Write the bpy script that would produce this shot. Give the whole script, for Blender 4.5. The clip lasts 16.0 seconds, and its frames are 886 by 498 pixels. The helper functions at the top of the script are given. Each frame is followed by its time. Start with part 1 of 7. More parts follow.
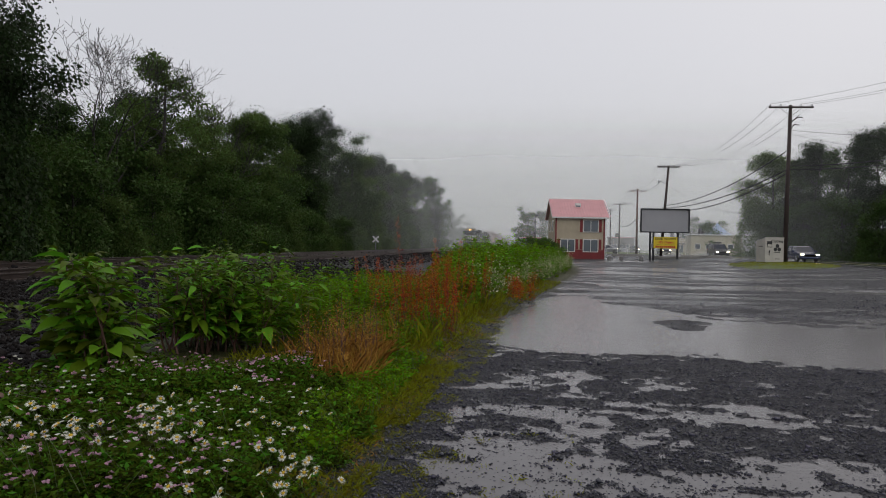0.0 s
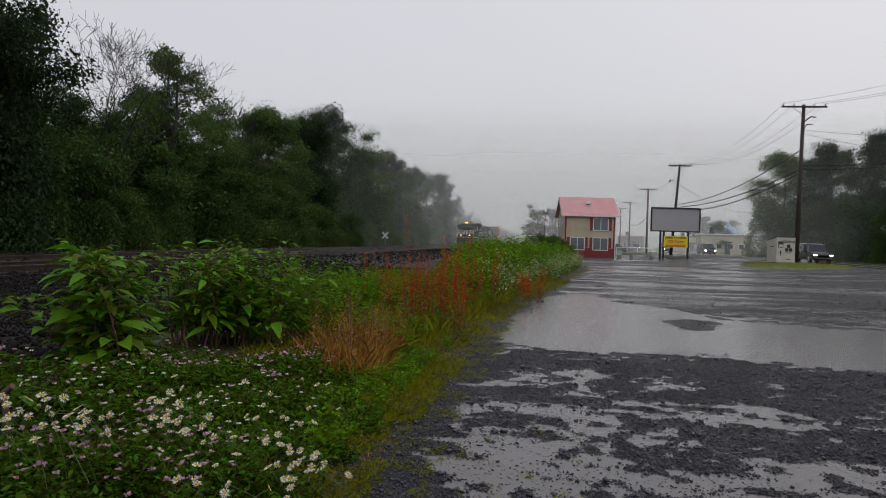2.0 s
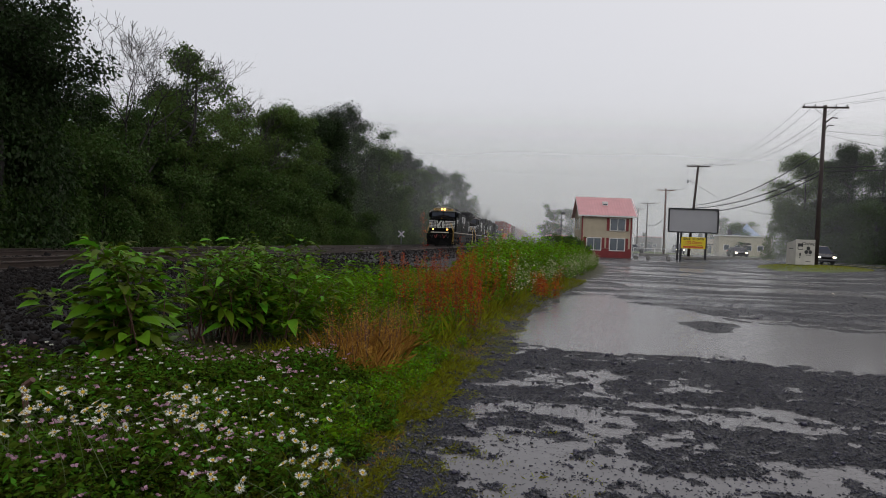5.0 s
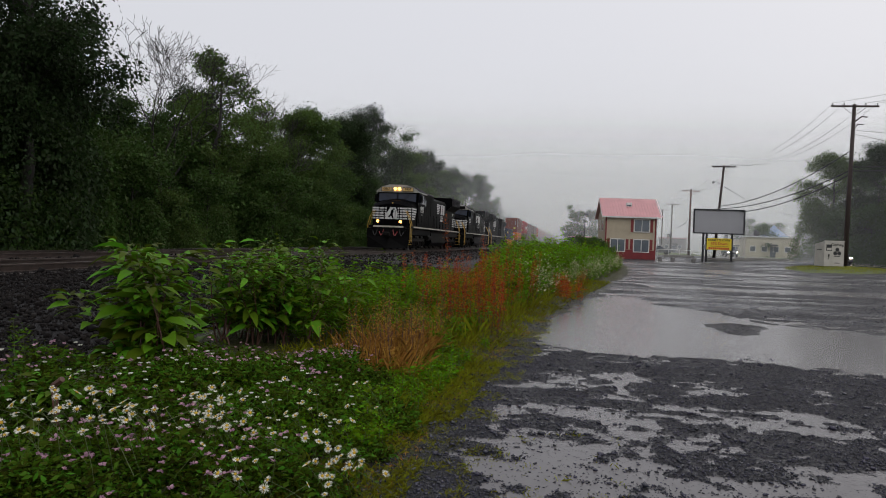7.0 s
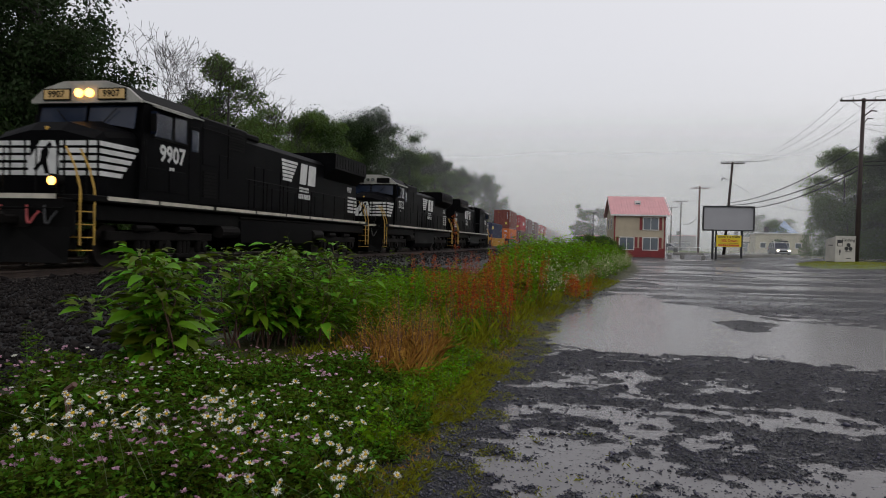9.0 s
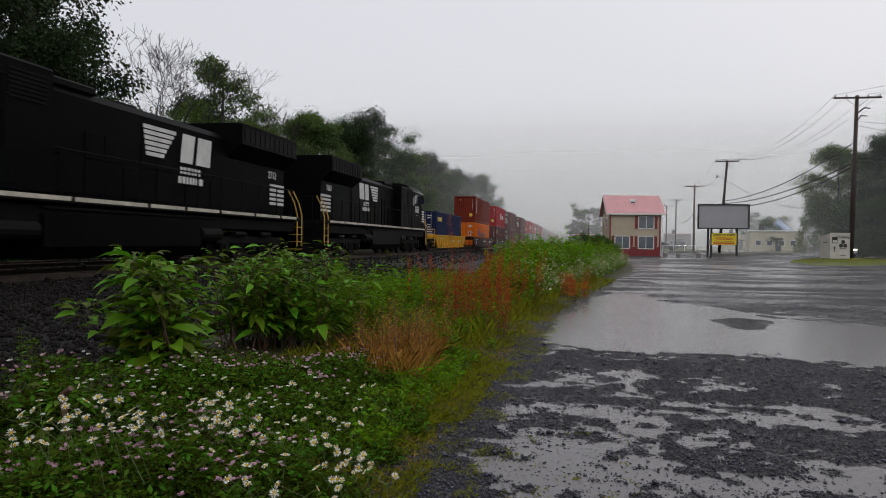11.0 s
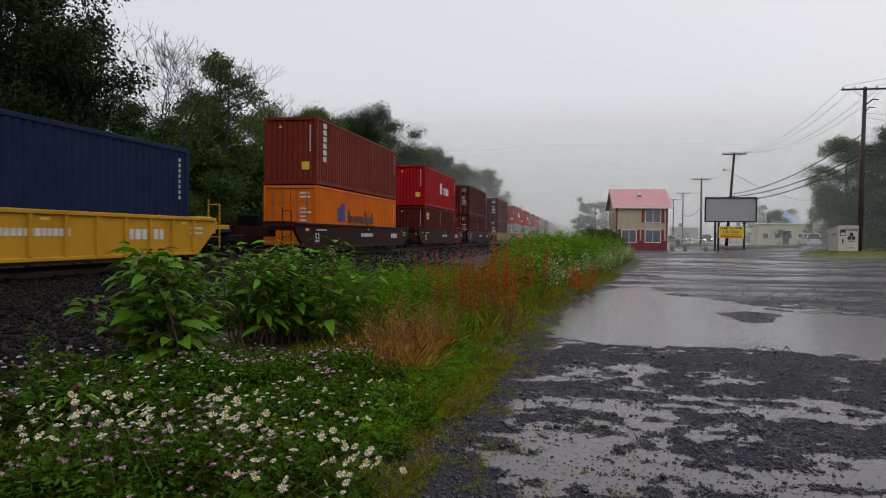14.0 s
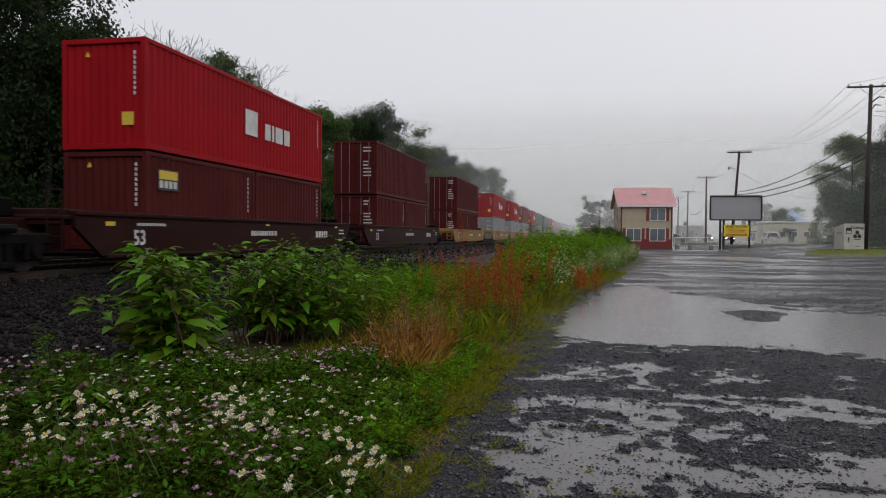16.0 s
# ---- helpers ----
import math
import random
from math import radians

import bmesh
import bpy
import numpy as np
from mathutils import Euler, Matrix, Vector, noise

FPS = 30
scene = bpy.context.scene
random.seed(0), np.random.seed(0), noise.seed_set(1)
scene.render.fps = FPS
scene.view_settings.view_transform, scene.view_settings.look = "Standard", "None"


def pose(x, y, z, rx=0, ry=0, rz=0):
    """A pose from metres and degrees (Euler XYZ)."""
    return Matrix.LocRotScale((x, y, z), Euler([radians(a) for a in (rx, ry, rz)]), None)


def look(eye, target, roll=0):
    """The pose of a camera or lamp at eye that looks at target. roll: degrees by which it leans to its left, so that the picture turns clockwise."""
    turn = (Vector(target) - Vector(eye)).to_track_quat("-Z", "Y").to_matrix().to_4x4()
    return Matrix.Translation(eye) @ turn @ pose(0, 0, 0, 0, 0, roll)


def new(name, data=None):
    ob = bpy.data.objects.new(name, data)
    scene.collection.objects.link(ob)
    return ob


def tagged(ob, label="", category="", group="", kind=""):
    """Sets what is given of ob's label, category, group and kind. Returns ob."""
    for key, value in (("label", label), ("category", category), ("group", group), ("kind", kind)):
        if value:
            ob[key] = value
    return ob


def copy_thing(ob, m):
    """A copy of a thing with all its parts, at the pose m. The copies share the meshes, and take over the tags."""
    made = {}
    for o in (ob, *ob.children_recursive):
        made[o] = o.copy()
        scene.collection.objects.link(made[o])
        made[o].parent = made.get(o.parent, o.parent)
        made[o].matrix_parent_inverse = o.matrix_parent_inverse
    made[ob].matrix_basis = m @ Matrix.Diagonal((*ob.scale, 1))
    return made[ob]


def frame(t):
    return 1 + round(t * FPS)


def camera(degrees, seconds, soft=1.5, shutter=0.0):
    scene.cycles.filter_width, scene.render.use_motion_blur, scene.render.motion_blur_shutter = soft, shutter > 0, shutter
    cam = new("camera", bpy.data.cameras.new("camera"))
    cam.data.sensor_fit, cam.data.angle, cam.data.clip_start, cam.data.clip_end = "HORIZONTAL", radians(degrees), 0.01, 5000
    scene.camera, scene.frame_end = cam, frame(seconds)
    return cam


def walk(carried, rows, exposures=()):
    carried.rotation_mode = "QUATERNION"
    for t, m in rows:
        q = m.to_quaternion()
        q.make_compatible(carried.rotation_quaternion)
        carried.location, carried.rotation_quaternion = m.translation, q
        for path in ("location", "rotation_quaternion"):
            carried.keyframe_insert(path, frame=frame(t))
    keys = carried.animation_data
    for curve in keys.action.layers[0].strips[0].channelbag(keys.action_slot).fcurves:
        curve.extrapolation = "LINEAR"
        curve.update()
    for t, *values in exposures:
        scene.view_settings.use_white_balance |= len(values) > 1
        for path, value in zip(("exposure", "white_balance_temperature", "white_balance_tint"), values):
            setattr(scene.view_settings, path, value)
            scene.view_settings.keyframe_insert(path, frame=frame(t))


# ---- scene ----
EYE = (0.0, 0.0, 1.35)
cam = camera(63.0, 16.0, 1.0, 0.15)
TURNS = (
    # seconds, yaw, pitch, roll of the phone held in one spot
    (0, 6.33, -0.39, -1.11),
    (0.5, 6.47, -0.61, -1.00),
    (1, 6.48, -0.85, -1.20),
    (1.5, 6.94, -0.87, -1.53),
    (2, 7.07, -0.66, -1.70),
    (2.5, 7.44, -0.66, -2.03),
    (3, 7.55, -0.71, -2.26),
    (3.5, 7.75, -0.91, -2.48),
    (6, 8.96, -0.70, -1.86),
    (6.5, 9.54, -0.86, -1.97),
    (7, 10.13, -0.73, -2.13),
    (7.5, 10.25, -0.73, -2.14),
    (8, 10.66, -0.61, -1.71),
    (8.5, 10.81, -0.61, -1.08),
    (9, 10.80, -0.69, -1.34),
    (11.5, 10.49, -0.65, -0.73),
    (12, 10.63, -0.95, -0.69),
    (12.5, 10.58, -0.97, -0.59),
    (13, 10.69, -0.93, -0.61),
    (13.5, 10.83, -0.89, -0.54),
    (14, 10.97, -1.06, -0.50),
    (14.5, 10.86, -1.25, -0.37),
    (15, 10.88, -1.22, -0.40),
    (15.5, 10.96, -1.14, -0.53),
    (16, 11.32, -1.15, -0.40),)
walk(cam, [(t, pose(*EYE, 90 + pitch, roll, yaw)) for t, yaw, pitch, roll in TURNS], [(0.0, -0.08), (3.5, -0.08), (6.5, 0.04), (16.0, 0.06)])

# ---- light: a heavy overcast sky with a weak, very wide sun ----
world = bpy.data.worlds.new("overcast_sky")
scene.world = world
world.use_nodes = True
wn, wl = world.node_tree.nodes, world.node_tree.links
wn.clear()
w_out, w_bg = wn.new("ShaderNodeOutputWorld"), wn.new("ShaderNodeBackground")
w_sky, w_geo, w_sep, w_ramp, w_mix = (wn.new("ShaderNodeTexSky"), wn.new("ShaderNodeTexCoord"), wn.new("ShaderNodeSeparateXYZ"),
                                      wn.new("ShaderNodeValToRGB"), wn.new("ShaderNodeMix"))
w_sky.sky_type, w_sky.sun_disc, w_sky.sun_elevation, w_sky.sun_rotation = "NISHITA", False, radians(50), radians(40)
w_sky.dust_density, w_sky.air_density = 6.0, 1.0
w_noise = wn.new("ShaderNodeTexNoise")
w_noise.inputs["Scale"].default_value, w_noise.inputs["Detail"].default_value = 2.2, 3.0
w_add = wn.new("ShaderNodeMath")
w_add.operation = "MULTIPLY_ADD"
w_add.inputs[1].default_value = 0.16
w_ramp.color_ramp.elements[0].position, w_ramp.color_ramp.elements[0].color = 0.05, (0.582, 0.59, 0.622, 1)
w_ramp.color_ramp.elements[1].position, w_ramp.color_ramp.elements[1].color = 0.95, (0.712, 0.71, 0.748, 1)
w_mid = w_ramp.color_ramp.elements.new(0.30)
w_mid.color = (0.643, 0.645, 0.682, 1)
w_mix.data_type, w_mix.inputs[0].default_value = "RGBA", 0.015
wl.new(w_geo.outputs["Generated"], w_sep.inputs[0])
wl.new(w_geo.outputs["Generated"], w_noise.inputs["Vector"])
wl.new(w_noise.outputs[0], w_add.inputs[0])
wl.new(w_sep.outputs["Z"], w_add.inputs[2])
wl.new(w_add.outputs[0], w_ramp.inputs[0])
wl.new(w_ramp.outputs[0], w_mix.inputs[6])
wl.new(w_sky.outputs[0], w_mix.inputs[7])
wl.new(w_mix.outputs[2], w_bg.inputs["Color"])
wl.new(w_bg.outputs[0], w_out.inputs[0])
sun = new("sun", bpy.data.lights.new("sun", "SUN"))
sun.data.energy, sun.data.angle, sun.data.color = 0.5, radians(40), (1.0, 0.97, 0.93)
sun.matrix_world = look((20, -20, 40), (0, 20, 0))


# ---- materials ----
# the verge's edge along the lot: x as a polynomial in y, up to y = 48
EDGE = (-0.9470801, -0.0926285, 0.0124902, -0.0002668, 0.0000018)


def node_mat(name, color, rough=0.7, dark=0.75, scale=4.0, bump=0.2, metal=0.0, fine=60.0, random_from="", spread=0.25, spec=0.5, dist=0.01, coat=0.0):
    """Paint, wood, stone: a colour that varies at two scales, fine relief, and a shade of its own per object or per piece."""
    m = bpy.data.materials.new(name)
    m.use_nodes = True
    n, l = m.node_tree.nodes, m.node_tree.links
    b = n["Principled BSDF"]
    b.inputs["Roughness"].default_value, b.inputs["Metallic"].default_value = rough, metal
    b.inputs["Specular IOR Level"].default_value = spec
    b.inputs["Coat Weight"].default_value = coat
    co = n.new("ShaderNodeTexCoord")
    big, small = n.new("ShaderNodeTexNoise"), n.new("ShaderNodeTexNoise")
    big.inputs["Scale"].default_value, big.inputs["Detail"].default_value = scale, 5.0
    small.inputs["Scale"].default_value, small.inputs["Detail"].default_value = fine, 3.0
    l.new(co.outputs["Object"], big.inputs["Vector"])
    l.new(co.outputs["Object"], small.inputs["Vector"])
    ramp = n.new("ShaderNodeValToRGB")
    ramp.color_ramp.elements[0].position, ramp.color_ramp.elements[1].position = 0.32, 0.68
    ramp.color_ramp.elements[0].color = (*[c * dark for c in color], 1)
    ramp.color_ramp.elements[1].color = (*color, 1)
    mixf = n.new("ShaderNodeMath")
    mixf.operation = "MULTIPLY_ADD"
    mixf.inputs[1].default_value = 0.35
    l.new(small.outputs[0], mixf.inputs[0])
    sub = n.new("ShaderNodeMath")
    sub.operation = "SUBTRACT"
    sub.inputs[1].default_value = 0.17
    l.new(big.outputs[0], sub.inputs[0])
    l.new(sub.outputs[0], mixf.inputs[2])
    l.new(mixf.outputs[0], ramp.inputs[0])
    last = ramp.outputs[0]
    if random_from:
        hsv = n.new("ShaderNodeHueSaturation")
        src = n.new("ShaderNodeNewGeometry").outputs["Random Per Island"] if random_from == "island" else n.new("ShaderNodeObjectInfo").outputs["Random"]
        mr = n.new("ShaderNodeMapRange")
        mr.inputs["To Min"].default_value, mr.inputs["To Max"].default_value = 1 - spread, 1 + spread
        l.new(src, mr.inputs["Value"])
        l.new(mr.outputs[0], hsv.inputs["Value"])
        mh = n.new("ShaderNodeMapRange")
        mh.inputs["To Min"].default_value, mh.inputs["To Max"].default_value = 0.5 - spread * 0.06, 0.5 + spread * 0.06
        l.new(src, mh.inputs["Value"])
        l.new(mh.outputs[0], hsv.inputs["Hue"])
        l.new(last, hsv.inputs["Color"])
        last = hsv.outputs[0]
    l.new(last, b.inputs["Base Color"])
    if bump:
        bp = n.new("ShaderNodeBump")
        bp.inputs["Strength"].default_value, bp.inputs["Distance"].default_value = bump, dist
        l.new(mixf.outputs[0], bp.inputs["Height"])
        l.new(bp.outputs[0], b.inputs["Normal"])
    return m


def leaf_mat(name, color, spread=0.35, rough=0.55, trans=0.25, spec=0.14):
    """Leaves: a shade per leaf, some light passes through."""
    m = node_mat(name, color, rough, 0.7, 0.6, 0.0, 0.0, 7.0, "island", spread, spec)
    n, l = m.node_tree.nodes, m.node_tree.links
    b, out = n["Principled BSDF"], n["Material Output"]
    tr, mx = n.new("ShaderNodeBsdfTranslucent"), n.new("ShaderNodeMixShader")
    l.new(b.inputs["Base Color"].links[0].from_socket, tr.inputs["Color"])
    mx.inputs[0].default_value = trans
    l.new(b.outputs[0], mx.inputs[1])
    l.new(tr.outputs[0], mx.inputs[2])
    l.new(mx.outputs[0], out.inputs["Surface"])
    return m


def glow_mat(name, color, power):
    m = bpy.data.materials.new(name)
    m.use_nodes = True
    b = m.node_tree.nodes["Principled BSDF"]
    b.inputs["Base Color"].default_value = (*color, 1)
    b.inputs["Emission Color"].default_value = (*color, 1)
    b.inputs["Emission Strength"].default_value = power
    return m


def ground_mat():
    """Wet crushed stone, a weedy verge beside it and track ballast, mixed along ragged edges."""
    m = bpy.data.materials.new("wet_gravel_and_verge")
    m.use_nodes = True
    n, l = m.node_tree.nodes, m.node_tree.links
    b = n["Principled BSDF"]
    geo, sep = n.new("ShaderNodeNewGeometry"), n.new("ShaderNodeSeparateXYZ")
    l.new(geo.outputs["Position"], sep.inputs[0])

    def noise_tex(scale, detail=4.0):
        t = n.new("ShaderNodeTexNoise")
        t.inputs["Scale"].default_value, t.inputs["Detail"].default_value = scale, detail
        l.new(geo.outputs["Position"], t.inputs["Vector"])
        return t.outputs[0]

    def math_node(op, a, c, d=None):
        t = n.new("ShaderNodeMath")
        t.operation = op
        for i, v in enumerate((a, c, d)):
            if v is None:
                continue
            if isinstance(v, (int, float)):
                t.inputs[i].default_value = v
            else:
                l.new(v, t.inputs[i])
        return t.outputs[0]

    def ramp(src, stops):
        r = n.new("ShaderNodeValToRGB")
        e = r.color_ramp.elements
        e[0].position, e[0].color = stops[0][0], (*stops[0][1], 1)
        e[1].position, e[1].color = stops[-1][0], (*stops[-1][1], 1)
        for p, c in stops[1:-1]:
            e.new(p).color = (*c, 1)
        l.new(src, r.inputs[0])
        return r.outputs[0]

    def mix(fac, a, c):
        t = n.new("ShaderNodeMix")
        t.data_type = "RGBA"
        l.new(fac, t.inputs[0])
        l.new(a, t.inputs[6])
        l.new(c, t.inputs[7])
        return t.outputs[2]

    vor = n.new("ShaderNodeTexVoronoi")
    vor.inputs["Scale"].default_value = 42.0
    l.new(geo.outputs["Position"], vor.inputs["Vector"])
    fine, mid, big = noise_tex(90.0), noise_tex(7.0), noise_tex(0.6)
    stone = ramp(vor.outputs["Color"], [(0.0, (0.008, 0.008, 0.010)), (0.45, (0.026, 0.026, 0.029)), (0.75, (0.06, 0.06, 0.063)), (1.0, (0.15, 0.145, 0.14))])
    mud = ramp(mid, [(0.3, (0.013, 0.0125, 0.018)), (0.7, (0.030, 0.029, 0.040))])
    lot = mix(math_node("MULTIPLY", big, 0.5), stone, mud)
    soil = ramp(mid, [(0.3, (0.030, 0.028, 0.014)), (0.55, (0.055, 0.06, 0.018)), (0.75, (0.11, 0.075, 0.035))])
    ballast = ramp(vor.outputs["Color"], [(0.0, (0.004, 0.0035, 0.0038)), (0.6, (0.010, 0.009, 0.0095)), (1.0, (0.022, 0.020, 0.021))])
    yy = math_node("MINIMUM", sep.outputs["Y"], 48.0)
    edge = EDGE[4]
    for c in EDGE[3::-1]:
        edge = math_node("MULTIPLY_ADD", edge, yy, c)
    edge = math_node("ADD", edge, 0.28)
    off = math_node("SUBTRACT", sep.outputs["X"], edge)
    ragged = math_node("MULTIPLY_ADD", math_node("ADD", mid, math_node("MULTIPLY", noise_tex(1.6), 1.6)), 0.8, -1.0)
    is_lot = math_node("SMOOTH_MIN", math_node("MAXIMUM", math_node("MULTIPLY_ADD", math_node("ADD", off, ragged), 3.0, 0.5), 0.0), 1.0, 0.1)
    is_verge = math_node("MINIMUM", math_node("MAXIMUM", math_node("MULTIPLY_ADD", math_node("ADD", sep.outputs["X"], ragged), 2.0, 8.8), 0.0), 1.0)
    col = mix(is_verge, ballast, mix(is_lot, soil, lot))
    l.new(col, b.inputs["Base Color"])
    b.inputs["Specular IOR Level"].default_value = 0.16
    stretch = n.new("ShaderNodeMapping")
    stretch.inputs["Scale"].default_value = (0.16, 0.75, 1.0)
    l.new(geo.outputs["Position"], stretch.inputs["Vector"])
    streak = n.new("ShaderNodeTexNoise")
    streak.inputs["Scale"].default_value, streak.inputs["Detail"].default_value = 1.0, 6.0
    l.new(stretch.outputs[0], streak.inputs["Vector"])
    wet = math_node("MINIMUM", math_node("MAXIMUM", math_node("MULTIPLY_ADD", streak.outputs[0], 7.0, -3.2), 0.12), 1.0)
    b.inputs["Coat Roughness"].default_value, b.inputs["Coat IOR"].default_value = 0.26, 1.33
    # a film of water lies between the stones wherever the lot is low
    low = math_node("MINIMUM", math_node("MAXIMUM", math_node("MULTIPLY_ADD", sep.outputs["Z"], -90.0, 1.0), 0.0), 1.0)
    film = math_node("MINIMUM", math_node("MAXIMUM", math_node("MULTIPLY_ADD", noise_tex(26.0, 5.0), 9.0, -4.4), 0.0), 1.0)
    far_wet = math_node("MULTIPLY", wet, math_node("MINIMUM", math_node("MAXIMUM", math_node("MULTIPLY_ADD", sep.outputs["Y"], 0.12, -1.3), 0.06), 1.0))
    shine = math_node("MAXIMUM", far_wet, math_node("MULTIPLY", low, film))
    l.new(math_node("MULTIPLY", math_node("MULTIPLY", shine, is_lot), is_verge), b.inputs["Coat Weight"])
    rough = math_node("MULTIPLY_ADD", fine, 0.3, 0.45)
    l.new(rough, b.inputs["Roughness"])
    bp = n.new("ShaderNodeBump")
    bp.inputs["Strength"].default_value, bp.inputs["Distance"].default_value = 1.0, 0.02
    l.new(math_node("ADD", math_node("MULTIPLY", vor.outputs["Distance"], -1.2), fine), bp.inputs["Height"])
    l.new(bp.outputs[0], b.inputs["Normal"])
    return m


def water_mat(name, tint, rough):
    """Rain water: a smooth mirror at low angles, stirred by drops."""
    m = bpy.data.materials.new(name)
    m.use_nodes = True
    n, l = m.node_tree.nodes, m.node_tree.links
    b = n["Principled BSDF"]
    b.inputs["Base Color"].default_value = (*tint, 1)
    b.inputs["Roughness"].default_value, b.inputs["IOR"].default_value = rough, 1.33
    geo, no, bp = n.new("ShaderNodeNewGeometry"), n.new("ShaderNodeTexNoise"), n.new("ShaderNodeBump")
    no.inputs["Scale"].default_value, no.inputs["Detail"].default_value = 16.0, 5.0
    l.new(geo.outputs["Position"], no.inputs["Vector"])
    bp.inputs["Strength"].default_value, bp.inputs["Distance"].default_value = 0.25, 0.008
    l.new(no.outputs[0], bp.inputs["Height"])
    l.new(bp.outputs[0], b.inputs["Normal"])
    return m


def mist_mat(name, density, top):
    """Drifting rain mist: a thin white veil that thins out upwards."""
    m = bpy.data.materials.new(name)
    m.use_nodes = True
    n, l = m.node_tree.nodes, m.node_tree.links
    n.remove(n["Principled BSDF"])
    out = n["Material Output"]
    tp, df, tl, m1, m2 = (n.new("ShaderNodeBsdfTransparent"), n.new("ShaderNodeBsdfDiffuse"), n.new("ShaderNodeBsdfTranslucent"),
                          n.new("ShaderNodeMixShader"), n.new("ShaderNodeMixShader"))
    for s in (df, tl):
        s.inputs["Color"].default_value = (0.97, 0.98, 1.0, 1)
    m1.inputs[0].default_value = 0.5
    l.new(df.outputs[0], m1.inputs[1])
    l.new(tl.outputs[0], m1.inputs[2])
    geo, sep, no, mr, mu = (n.new("ShaderNodeNewGeometry"), n.new("ShaderNodeSeparateXYZ"), n.new("ShaderNodeTexNoise"),
                            n.new("ShaderNodeMapRange"), n.new("ShaderNodeMath"))
    l.new(geo.outputs["Position"], sep.inputs[0])
    l.new(geo.outputs["Position"], no.inputs["Vector"])
    no.inputs["Scale"].default_value, no.inputs["Detail"].default_value = 0.012, 1.0
    mr.inputs["From Min"].default_value, mr.inputs["From Max"].default_value = top * 0.25, top
    mr.inputs["To Min"].default_value, mr.inputs["To Max"].default_value = density, 0.0
    l.new(sep.outputs["Z"], mr.inputs["Value"])
    mu.operation = "MULTIPLY_ADD"
    mu.inputs[2].default_value = 0.0
    mv = n.new("ShaderNodeMapRange")
    mv.inputs["From Min"].default_value, mv.inputs["From Max"].default_value = 0.25, 0.75
    mv.inputs["To Min"].default_value, mv.inputs["To Max"].default_value = 0.9, 1.1
    l.new(no.outputs[0], mv.inputs["Value"])
    l.new(mr.outputs[0], mu.inputs[0])
    l.new(mv.outputs[0], mu.inputs[1])
    l.new(mu.outputs[0], m2.inputs[0])
    l.new(tp.outputs[0], m2.inputs[1])
    l.new(m1.outputs[0], m2.inputs[2])
    l.new(m2.outputs[0], out.inputs["Surface"])
    return m


M = {}
M["ground"] = ground_mat()
M["water"] = water_mat("rain_water", (0.092, 0.085, 0.086), 0.22)
M["asphalt"] = node_mat("wet_asphalt", (0.05, 0.05, 0.053), 0.3, 0.7, 0.8, 0.2, fine=120.0, spec=0.5, coat=1.0)
M["asphalt"].node_tree.nodes["Principled BSDF"].inputs["Coat Roughness"].default_value = 0.12
M["grass_far"] = node_mat("mown_grass", (0.10, 0.135, 0.035), 0.8, 0.6, 1.2, 0.6, fine=25.0)
M["rail"] = node_mat("rail_steel", (0.085, 0.062, 0.052), 0.45, 0.6, 3.0, 0.2, 0.6)
M["rail_top"] = node_mat("polished_rail", (0.40, 0.40, 0.42), 0.22, 0.8, 3.0, 0.05, 1.0)
M["tie"] = node_mat("creosoted_wood", (0.06, 0.05, 0.045), 0.75, 0.6, 6.0, 0.4, random_from="object")
M["ballast"] = node_mat("ballast_stone", (0.0125, 0.0098, 0.0092), 0.65, 0.6, 20.0, 0.2, fine=80.0, random_from="island", spread=0.65, spec=0.1)
M["gravel"] = node_mat("wet_gravel_stone", (0.027, 0.028, 0.045), 0.25, 0.7, 30.0, 0.2, fine=90.0, random_from="island", spread=0.6)
M["bark"] = node_mat("wet_bark", (0.030, 0.025, 0.022), 0.8, 0.5, 3.0, 0.8, fine=20.0, dist=0.03)
M["leaf_a"] = leaf_mat("woodland_leaf", (0.050, 0.088, 0.022), trans=0.4)
M["leaf_b"] = leaf_mat("dark_leaf", (0.026, 0.046, 0.014))
M["leaf_c"] = leaf_mat("light_leaf", (0.092, 0.145, 0.034), trans=0.42)
M["leaf_vine"] = leaf_mat("vine_leaf", (0.055, 0.10, 0.020))


# ---- small builders ----
def mesh_np(name, v, f, mats, smooth=False, mat_index=None):
    """A mesh from arrays: v (n, 3); f (m, k) with one k."""
    me = bpy.data.meshes.new(name)
    v, f = np.asarray(v, dtype=np.float32), np.asarray(f, dtype=np.int32)
    me.vertices.add(len(v))
    me.vertices.foreach_set("co", v.ravel())
    m, k = f.shape
    me.loops.add(m * k)
    me.loops.foreach_set("vertex_index", f.ravel())
    me.polygons.add(m)
    me.polygons.foreach_set("loop_start", np.arange(0, m * k, k, dtype=np.int32))
    me.polygons.foreach_set("loop_total", np.full(m, k, dtype=np.int32))
    if mat_index is not None:
        me.polygons.foreach_set("material_index", np.asarray(mat_index, dtype=np.int32))
    if smooth:
        me.polygons.foreach_set("use_smooth", np.ones(m, dtype=bool))
    for mt in mats:
        me.materials.append(mt)
    me.update(calc_edges=True)
    me.validate()
    return me


def empty(name, m=None):
    ob = new(name)
    ob.empty_display_size = 0.2
    if m is not None:
        ob.matrix_basis = m
    return ob


